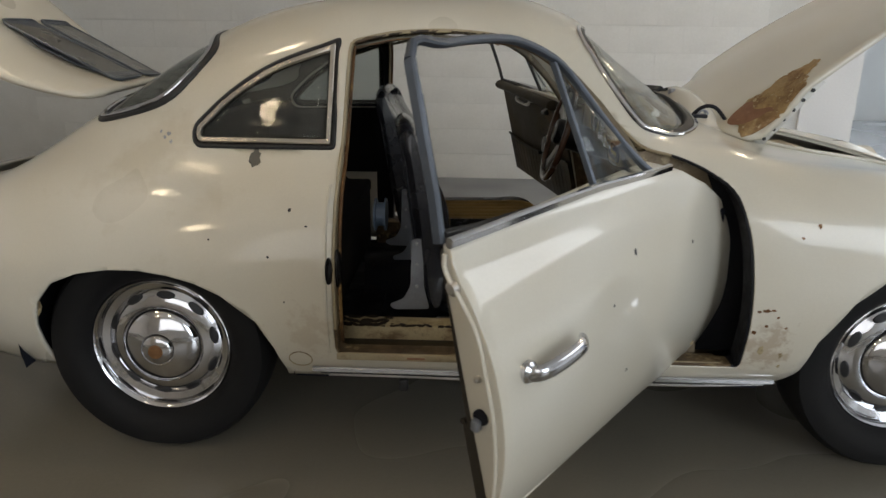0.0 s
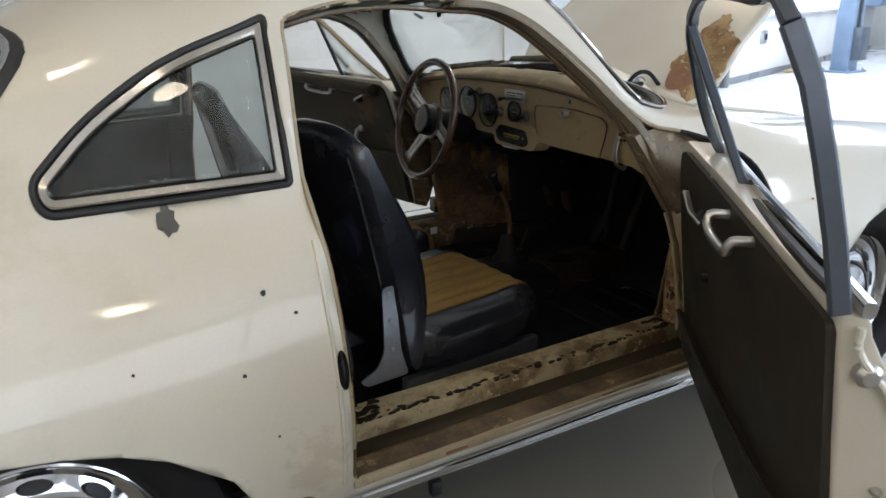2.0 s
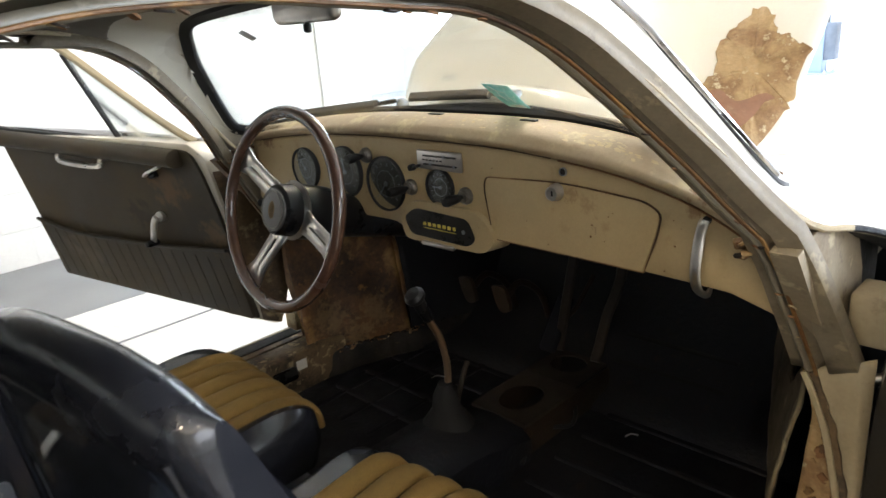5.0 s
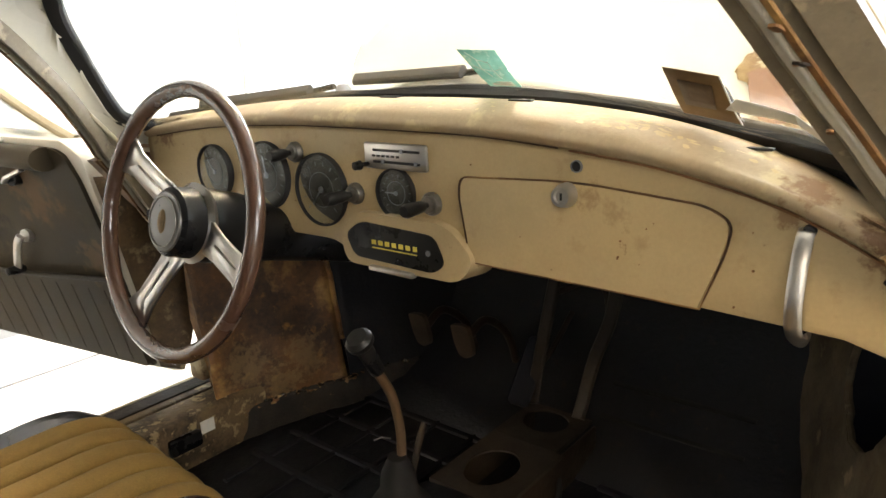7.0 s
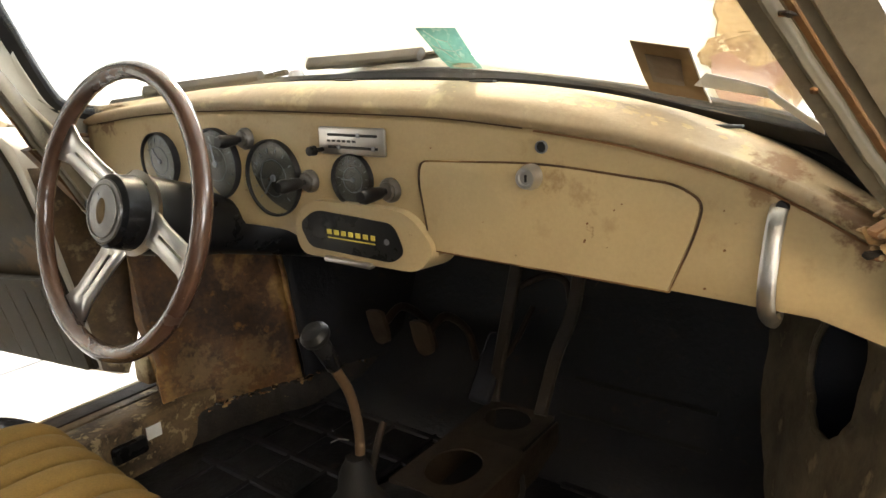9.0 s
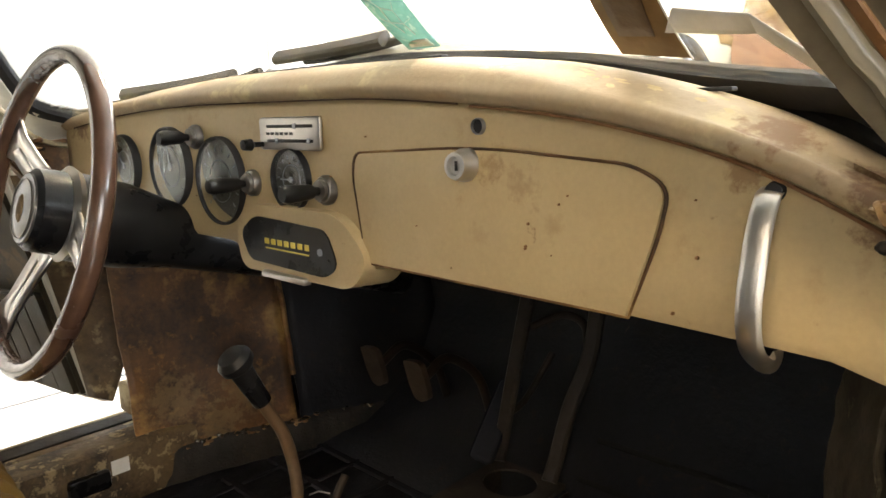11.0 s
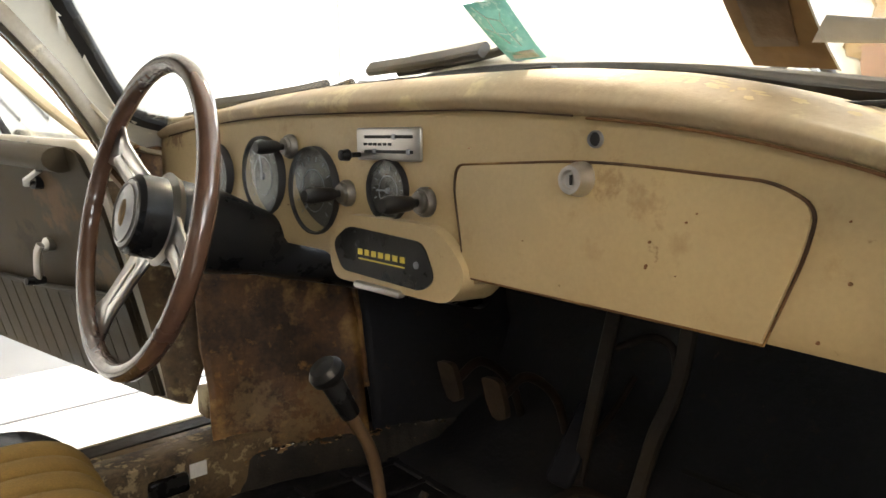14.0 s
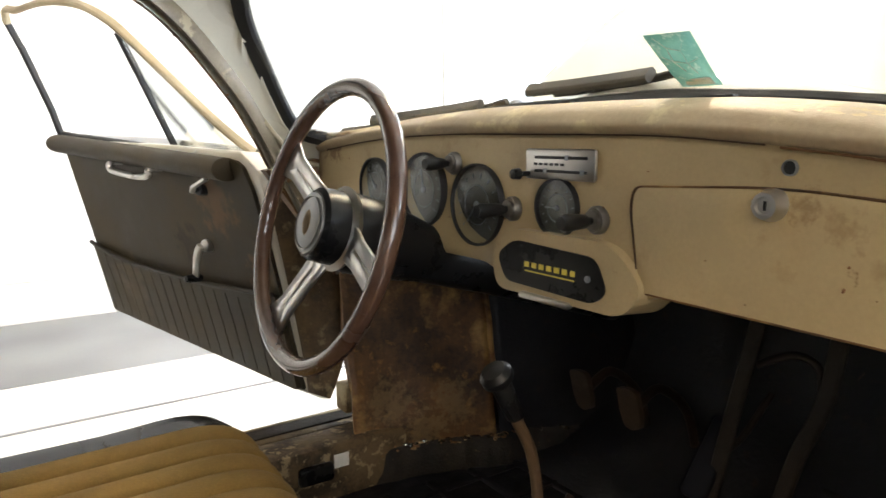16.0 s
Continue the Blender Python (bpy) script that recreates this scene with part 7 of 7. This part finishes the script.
for i, (y, w) in enumerate(((.049, .011), (.036, .011), (.023, .011), (.010, .011), (-.003, .011), (-.016, .011), (-.029, .010))):
    part("badge_bar", box(0.001, w - 0.003, 0.0065, (dash_x(0) - 0.0148, y, .7895), 0), M["yellow"], rp, "yellow badge shape")
part("badge_line", box(0.001, 0.084, 0.0014, (dash_x(0) - 0.0148, .010, .7815), 0), M["yellow"], rp)
part("plate_screw", lathe([(0.004, -0.001), (0.004, 0.001), (0.001, 0.0015)], 12, "x", Matrix.Translation((dash_x(0) - 0.0145, -.052, .787)) @ Matrix.Rotation(math.pi, 4, "Z")), M["steel"], rp)
part("ash_lip", box(0.012, 0.085, 0.008, (dash_x(0) - 0.013, .018, .7505), 0.003), M["alloy"], dash, "metal lip below the radio plate")

# glove box lid
go = rounded_poly([(-.101, .892), (-.267, .900), (-.415, .890), (-.442, .876), (-.436, .845), (-.414, .784), (-.113, .782), (-.097, .870)], [0.014, 0.05, 0.02, 0.012, 0.02, 0.0, 0.0, 0.02], 5)
gp = [Vector((dash_x(y) - 0.0005, y, z)) for y, z in go]
bm = bmesh.new()
cen = np.mean(go, axis=0)
rings = []
for fct, dx in ((1.0, 0.002), (0.985, -0.003), (0.9, -0.004), (0.6, -0.005), (0.3, -0.0055)):
    rings.append([bm.verts.new((dash_x(cen[0] + (y - cen[0]) * fct) + dx + 0.002 * max(0, (cen[1] + (z - cen[1]) * fct - .84) / .05), cen[0] + (y - cen[0]) * fct, cen[1] + (z - cen[1]) * fct)) for y, z in go])
for a, b in zip(rings, rings[1:]):
    for i in range(len(a)):
        bm.faces.new((a[i], a[(i + 1) % len(a)], b[(i + 1) % len(a)], b[i]))
bm.faces.new(rings[-1])
gb = part("glove_lid", bm, M["dash"], dash, "beige glove box lid with rust freckles")
part("glove_gap", sweep(gp, rect_profile(0.0022, 0.003), Vector((-1, 0, 0)), True), M["brown"], dash, "dark gap round the glove box lid")
m = Matrix.Translation((dash_x(-.258) - 0.004, -.258, .885)) @ Matrix.Rotation(math.pi, 4, "Z")
lk = part("glove_lock", lathe([(0.014, -0.002), (0.014, 0.004), (0.0125, 0.006), (0.012, 0.012), (0.011, 0.015), (0.008, 0.015), (0.007, 0.012), (0.001, 0.012)], 28, "x", m), M["alloy"], gb, "worn metal glove box lock")
part("keyhole", box(0.001, 0.0025, 0.008, (0.0126, 0, 0), 0, m=m), M["rubber"], lk)
m = Matrix.Translation((dash_x(-.267) + 0.0025, -.267, .9165)) @ Matrix.Rotation(math.pi, 4, "Z")
part("empty_hole", lathe([(0.007, -0.002), (0.007, 0.0015), (0.0062, 0.003), (0.0055, 0.0)], 20, "x", m, None, False), M["steel"], dash, "empty knob hole")
part("hole_dark", lathe([(0.006, -0.004), (0.0058, 0.0002), (0.0005, 0.0003)], 16, "x", m), M["rubber"], dash)
# grab handle
gh = [(.345, -.506, .880), (.332, -.506, .874), (.320, -.506, .85), (.313, -.506, .815), (.317, -.507, .790), (.330, -.510, .777), (.345, -.514, .775)]
part("grab_handle", sweep(spline(gh, 5), [(u, v) for u, v in round_profile(0.0076, 12, 0.28)], Vector((-1, 0, 0.0))), M["alloy"], dash, "polished aluminium grab handle")
part("handle_socket", lathe([(0.006, -0.004), (0.005, 0.001), (0.001, 0.0015)], 16, "x", Matrix.Translation((dash_x(-.508) - 0.0, -.508, .878)) @ Matrix.Rotation(math.pi, 4, "Z")), M["rubber"], dash)
rr = random.Random(11)
for i in range(34):
    y, z, r = rr.uniform(-.56, .55), rr.uniform(.785, .93), rr.uniform(.0005, .0015)
    if z < dash_bead(y) - 0.02:
        off = 0.0065 if -.42 < y < -.11 and z < .89 else 0.002
        part("rust_freckle", lathe([(r, -0.0015), (r * .7, 0.0006), (0.0002, 0.0008)], 8, "x", Matrix.Translation((dash_x(y) - off + .003 * max(0, (z - .84) / .05) , y, z)) @ Matrix.Rotation(math.pi, 4, "Z")), M["rust"], dash)

# ---- windscreen: stickers, wipers, mirror ----
scr = bpy.data.objects["windscreen"]
PANE = BVHTree.FromPolygons([v.co.copy() for v in scr.data.vertices], [tuple(p.vertices) for p in scr.data.polygons])


def on_glass(y, z, off=-0.0038):
    """The point on the inner side of the windscreen at this width and height."""
    hit, nrm, _, _ = PANE.ray_cast(Vector((0, y, z)), Vector((1, 0, 0)))
    return hit + (nrm if nrm.x > 0 else -nrm) * off


def sticker(name, corners, mat, parent, label, off=-0.0038):
    bm = bmesh.new()
    n = 5
    a, b, c, d = (np.array(q) for q in corners)
    g = [[bm.verts.new(on_glass(*((a * (1 - u) + b * u) * (1 - v) + (d * (1 - u) + c * u) * v), off)) for u in np.linspace(0, 1, n)] for v in np.linspace(0, 1, n)]
    for r0, r1 in zip(g, g[1:]):
        for j in range(n - 1):
            bm.faces.new((r0[j], r0[j + 1], r1[j + 1], r1[j]))
    ob = part(name, bm, mat, parent, label)
    ob.modifiers.new("thickness", "SOLIDIFY").thickness = 0.0006
    return ob


sticker("green_sticker", [(-.082, 1.050), (-.143, 1.047), (-.134, 1.000), (-.080, 1.001)], M["green"], scr, "cracked green permit sticker")
sticker("sticker_strip", [(-.090, 1.009), (-.128, 1.008), (-.127, 1.002), (-.089, 1.003)], M["whitepaper"], scr, "white strip on the green sticker", -0.0048)
for crack in ([(-.092, 1.047), (-.101, 1.037), (-.097, 1.025), (-.104, 1.015)], [(-.101, 1.037), (-.116, 1.033), (-.124, 1.039)], [(-.097, 1.025), (-.114, 1.022), (-.131, 1.025)],
              [(-.114, 1.022), (-.117, 1.012)], [(-.086, 1.030), (-.097, 1.025)], [(-.116, 1.033), (-.114, 1.022)]):
    part("crack", sweep([on_glass(y_, z_, -.0050) for y_, z_ in crack], rect_profile(0.0011, 0.0004), Vector((-1, 0, 0.6))), M["whitepaper"], bpy.data.objects["green_sticker"], "white crack")
sticker("brown_label", [(-.364, 1.024), (-.424, 1.015), (-.425, .965), (-.358, .974)], M["paper"], scr, "browned paper label")
sticker("label_inner", [(-.375, 1.012), (-.412, 1.006), (-.405, .981), (-.370, .985)], M["pedalrubber"], scr, "faded square on the brown label", -0.0048)
sticker("label_edge", [(-.424, 1.015), (-.4255, 1.015), (-.4265, .965), (-.425, .965)], M["whitepaper"], scr, "pale torn edge of the label", -0.0048)
sticker("tape_scrap", [(-.433, .994), (-.490, .982), (-.490, .972), (-.416, .982)], M["whitepaper"], scr, "torn white tape", -0.0048)
sticker("tape_scrap", [(-.490, .982), (-.533, .951), (-.531, .941), (-.490, .972)], M["whitepaper"], scr, "torn white tape", -0.0048)
sticker("small_sticker", [(.345, 1.165), (.325, 1.170), (.318, 1.153), (.338, 1.148)], M["tin"], scr, "small grey sticker")
for ya, yb, za, zb in ((-.05, .30, 1.012, .998), (.26, .62, .990, .955)):
    arm = [on_front(min(.52, ya + (yb - ya) * t_), za + (zb - za) * t_ - 0.006 * math.sin(t_ * 3.1) - .012, 1, .022)[0] for t_ in np.linspace(0, .62, 7)]
    wp = part("wiper", sweep(arm, round_profile(0.006, 8, 0.7), Vector((1, 0, 1))), M["plastic"], car, "black wiper arm lying low on the glass")
    part("wiper_blade", sweep([on_front(min(.52, ya + (yb - ya) * t_), za + (zb - za) * t_ - .004, 1, .012)[0] for t_ in np.linspace(.1, .68, 7)], rect_profile(0.012, 0.020), Vector((1, 0, 1))), M["rubber"], wp)
    part("wiper_spindle", lathe([(0.014, -0.02), (0.014, 0.006), (0.009, 0.014), (0.001, 0.016)], 16, "z", Matrix.Translation(arm[0] + Vector((.02, 0, -.012)))), M["steel"], wp)
mr = part("rear_mirror", box(0.022, 0.150, 0.050, (.075, -.045, 1.190), 0.012, 3), M["alloy"], car, "grey interior mirror")
part("mirror_stem", tube([(.085, -.045, 1.195), (.10, -.045, 1.225)], 0.006), M["alloy"], mr)
part("mirror_knob", lathe([(0.001, -0.008), (0.006, -0.006), (0.006, 0.004), (0.001, 0.006)], 12, "z", Matrix.Translation((.075, -.045, 1.160))), M["plastic"], mr)

# ---- seats ----
BACK = [(-.335, .40), (-.365, .52), (-.398, .70), (-.428, .86), (-.448, .93), (-.444, .965), (-.425, .978), (-.402, .968), (-.375, .93), (-.318, .845), (-.268, .755), (-.238, .65), (-.232, .54), (-.250, .43), (-.285, .385)]


def seat(m, L=1.0, H=1.0, back=None):
    """A low bucket seat: leatherette shell, pleated mustard middle, folding backrest."""
    W = 0.235
    prof = spline([(-.27, .36), (-.27, .43), (-.22, .455), (0.0, .462), (.12 * L, .470), (.185 * L, .455), (.215 * L, .42), (.205 * L, .37), (.16 * L, .345), (-.2, .335)], 3, True)
    bm = bmesh.new()
    rings = []
    for i in range(25):
        u = -1 + 2 * i / 24
        k = (1 - abs(u) ** 5) ** 0.5 if abs(u) < 1 else 0
        k = 0.55 + 0.45 * k
        lift = 0.028 * math.exp(-((abs(u) - 0.82) / 0.16) ** 2) - 0.008 * (1 - u * u)
        rings.append([bm.verts.new(m @ Vector((-.03 + (x + .03) * k, u * W, .40 + (z - .40) * k + (lift if z > .42 else 0)))) for x, z in prof])
    for a, b in zip(rings, rings[1:]):
        for j in range(len(a)):
            bm.faces.new((a[j], a[(j + 1) % len(a)], b[(j + 1) % len(a)], b[j]))
    bm.faces.new(rings[0])
    bm.faces.new(rings[-1])
    s_ = part("seat", bm, M["vinyl"], car, "bucket seat of black leatherette with a mustard corduroy middle")
    for i in range(6):
        yy = -0.145 + 0.058 * i
        pts = [m @ Vector((x, yy, z)) for x, z in spline([(-.25, .458), (-.10, .462), (0.05 * L, .468), (.13 * L, .470), (.18 * L, .458), (.207 * L, .43), (.212 * L, .40)], 3)]
        part("pleat", sweep(pts, round_profile(0.0265, 12, 0.46), [Vector((0.12 if n < 13 else 0.9, 0, 1)) for n in range(len(pts))]), M["mustard"], s_, "mustard corduroy pleat")
    # backrest: a curved shell with side bolsters
    prof = spline(BACK, 3, True)
    bm = bmesh.new()
    rings = []
    for i in range(29):
        u = -1 + 2 * i / 28
        k = 0.40 + 0.60 * max(0, 1 - abs(u) ** 4.5) ** 0.5
        row = []
        for x, z in prof:
            zc = .66
            h = (z - .38) / .6
            w = W * (1 - 0.30 * max(0, h - 0.25) ** 1.6)
            cxp = -.335 - .10 * (h - .4)
            front = x > cxp
            xx = cxp + (x - cxp) * k - (0.045 * (1 - u * u) if front and .42 < z < .95 else 0)
            zz = z - 0.055 * abs(u) ** 3.0 * max(0, h - 0.3)
            zz = .40 + (zz - .40) * H if zz > .40 else zz
            row.append(bm.verts.new((back or m) @ Vector((xx, u * w, zz))))
        rings.append(row)
    for a, b in zip(rings, rings[1:]):
        for j in range(len(a)):
            bm.faces.new((a[j], a[(j + 1) % len(a)], b[(j + 1) % len(a)], b[j]))
    bm.faces.new(rings[0])
    bm.faces.new(rings[-1])
    b = part("backrest", bm, M["vinyl"], s_, "black leatherette backrest, worn and shiny")
    for i in range(5):
        yy = -0.105 + 0.0525 * i
        pts = [(back or m) @ Vector((x - .046 + .05 * (yy / .23) ** 2, yy * (1 - .12 * (z - .5)), z)) for x, z in spline([(-.262, .47), (-.262, .60), (-.285, .40 + .33 * H), (-.325, .40 + .42 * H), (-.37, .40 + .49 * H)], 4)]
        part("back_pleat", sweep(pts, round_profile(0.024, 10, 0.4), m.to_3x3() @ Vector((1, 0, 0.3))), M["mustard"], s_)
    # welts where the side panels meet the back
    for sg in (-1, 1):
        rear_ = [(x, z) for x, z in spline([(-.335, .42), (-.365, .52), (-.398, .70), (-.428, .86), (-.446, .935)], 6)]
        pts = []
        for x, z in rear_:
            h = (z - .38) / .6
            u = sg * .86
            cxp = -.335 - .10 * (h - .4)
            k = 0.40 + 0.60 * max(0, 1 - abs(u) ** 4.5) ** 0.5
            zz = z - 0.055 * abs(u) ** 3.0 * max(0, h - 0.3)
            pts.append((back or m) @ Vector((cxp + (x - cxp) * k - .001, u * W * (1 - 0.30 * max(0, h - 0.25) ** 1.6), .40 + (zz - .40) * H)))
        part("welt", sweep(pts, round_profile(0.0045, 8), Vector((-1, 0, 0))), M["vinyl"], b, "raised black welt")
    # hinges of the backrest
    for sg in (-1, 1):
        out = rounded_poly([(-.385, .375), (-.275, .375), (-.292, .44), (-.298, .60), (-.330, .60), (-.334, .45), (-.355, .41), (-.40, .392)], 0.012, 3)
        bm = bmesh.new()
        f = bm.faces.new([bm.verts.new(m @ Vector((x, sg * (W + 0.004), z))) for x, z in out])
        e = bmesh.ops.extrude_face_region(bm, geom=[f])["geom"]
        bmesh.ops.translate(bm, vec=m.to_3x3() @ Vector((0, sg * 0.005, 0)), verts=[v for v in e if isinstance(v, bmesh.types.BMVert)])
        part("hinge_arm", bm, M["steel"], s_, "grey steel backrest hinge")
        for z in (.585, .52, .45):
            part("hinge_screw", lathe([(0.006, 0.0), (0.005, 0.009), (0.001, 0.010)], 10, "y", m @ Matrix.Translation((-.315, sg * (W + 0.004), z)) @ Matrix.Rotation(0 if sg > 0 else math.pi, 4, "Z")), M["tin"], s_)
        part("seat_rail", box(0.42, 0.03, 0.05, (0, 0, 0), 0.006, 2, m @ Matrix.Translation((-.04, sg * .17, .292))), M["steel"], s_, "steel seat rail")
    return s_


seat(Matrix.Translation((-.034, -.245, 0)) @ Matrix.Rotation(radians(5), 4, "Z"), 0.80, 0.93,
     Matrix.Translation((-.30, -.285, .42)) @ Matrix.Rotation(radians(7), 4, "Z") @ Matrix.Rotation(radians(4), 4, "Y") @ Matrix.Translation((.305, 0, -.42)))
seat(Matrix.Translation((-.085, .325, 0.02)) @ Matrix.Rotation(radians(-3), 4, "Z"))

# ---- steering wheel ----
WH = Matrix.Translation((0.181, 0.284, 0.826)) @ Matrix.Rotation(radians(15), 4, "Y")
ring = [(0, 0.191 * math.cos(a), 0.191 * math.sin(a)) for a in np.linspace(0, 2 * math.pi, 320, endpoint=False)]
bm = bmesh.new()
rings = []
for i, c in enumerate(ring):
    a = 2 * math.pi * i / 320
    wav = 1 + 0.06 * max(0.0, math.sin(a * 40))
    rad = Vector((0, math.cos(a), math.sin(a)))
    rings.append([bm.verts.new(WH @ (Vector(c) + rad * (u * (wav if u < 0 else 1)) + Vector((v, 0, 0)))) for u, v in round_profile(0.0125, 12)])
for i in range(320):
    a, b = rings[i], rings[(i + 1) % 320]
    for j in range(12):
        bm.faces.new((a[j], a[(j + 1) % 12], b[(j + 1) % 12], b[j]))
wheel_ob = part("steering_wheel", bm, M["wood"], car, "three-spoke steering wheel with a varnished wooden rim")
for a in (30, -58, 198):
    mm = WH @ Matrix.Rotation(radians(a), 4, "X")
    sp = bmesh.new()
    outl = [(.04, -.026), (.09, -.021), (.15, -.021), (.186, -.033), (.186, .033), (.15, .021), (.09, .021), (.04, .026)]
    hole = [(.075, -.0028), (.150, -.0022), (.150, .0022), (.075, .0028)]
    o = [sp.verts.new(mm @ Vector((0.026 - 0.14 * (r_ - .04), r_, w))) for r_, w in outl]
    h = [sp.verts.new(mm @ Vector((0.026 - 0.14 * (r_ - .04), r_, w))) for r_, w in hole]
    for q in ((o[0], o[1], h[0]), (o[1], o[2], h[1], h[0]), (o[2], o[3], h[1]), (o[3], o[4], h[2], h[1]), (o[4], o[5], h[2]), (o[5], o[6], h[3], h[2]), (o[6], o[7], h[3]), (o[7], o[0], h[0], h[3])):
        sp.faces.new(q)
    ob = part("spoke", sp, M["alloy"], wheel_ob, "bare aluminium spoke with a slot")
    ob.modifiers.new("thickness", "SOLIDIFY").thickness = 0.005
part("horn_ring", lathe([(0.046, 0.04), (0.056, 0.036), (0.060, 0.028), (0.052, 0.022)], 40, "x", WH, None, False), M["alloy"], wheel_ob, "bare metal hub ring")
part("horn_button", lathe([(0.050, 0.04), (0.052, 0.012), (0.050, -0.008), (0.044, -0.014)], 40, "x", WH, None, False), M["plastic"], wheel_ob, "black horn button")
part("horn_face", lathe([(0.045, -0.010), (0.042, -0.016), (0.026, -0.0185), (0.001, -0.0195)], 40, "x", WH), M["hornface"], wheel_ob, "dull grey horn button face")
part("horn_face_ring", sweep([WH @ Vector((-.0180, .036 * math.cos(a), .036 * math.sin(a))) for a in np.linspace(0, 2 * math.pi, 40, endpoint=False)], round_profile(0.0009, 6), Vector((1, 0, 0)), True), M["collar"], wheel_ob, "thin ring on the horn button")
part("horn_badge", lathe([(0.015, -0.018), (0.012, -0.0205), (0.001, -0.021)], 16, "x", WH @ Matrix.Diagonal((1, 0.75, 1.25, 1))), M["paper"], wheel_ob, "worn golden badge shape")
part("steering_column", lathe([(0.048, 0.015), (0.056, 0.04), (0.056, 0.10), (0.045, 0.17), (0.038, 0.30), (0.03, 0.62), (0.001, 0.62)], 28, "x", WH @ Matrix.Rotation(radians(3), 4, "Y")), M["plastic"], car, "black steering column shroud")
part("stalk", tube([WH @ Vector(q) for q in ((0.05, 0.05, 0), (0.045, 0.09, 0.005), (0.03, 0.125, 0.0))], 0.008), M["plastic"], car, "black turn signal stalk")
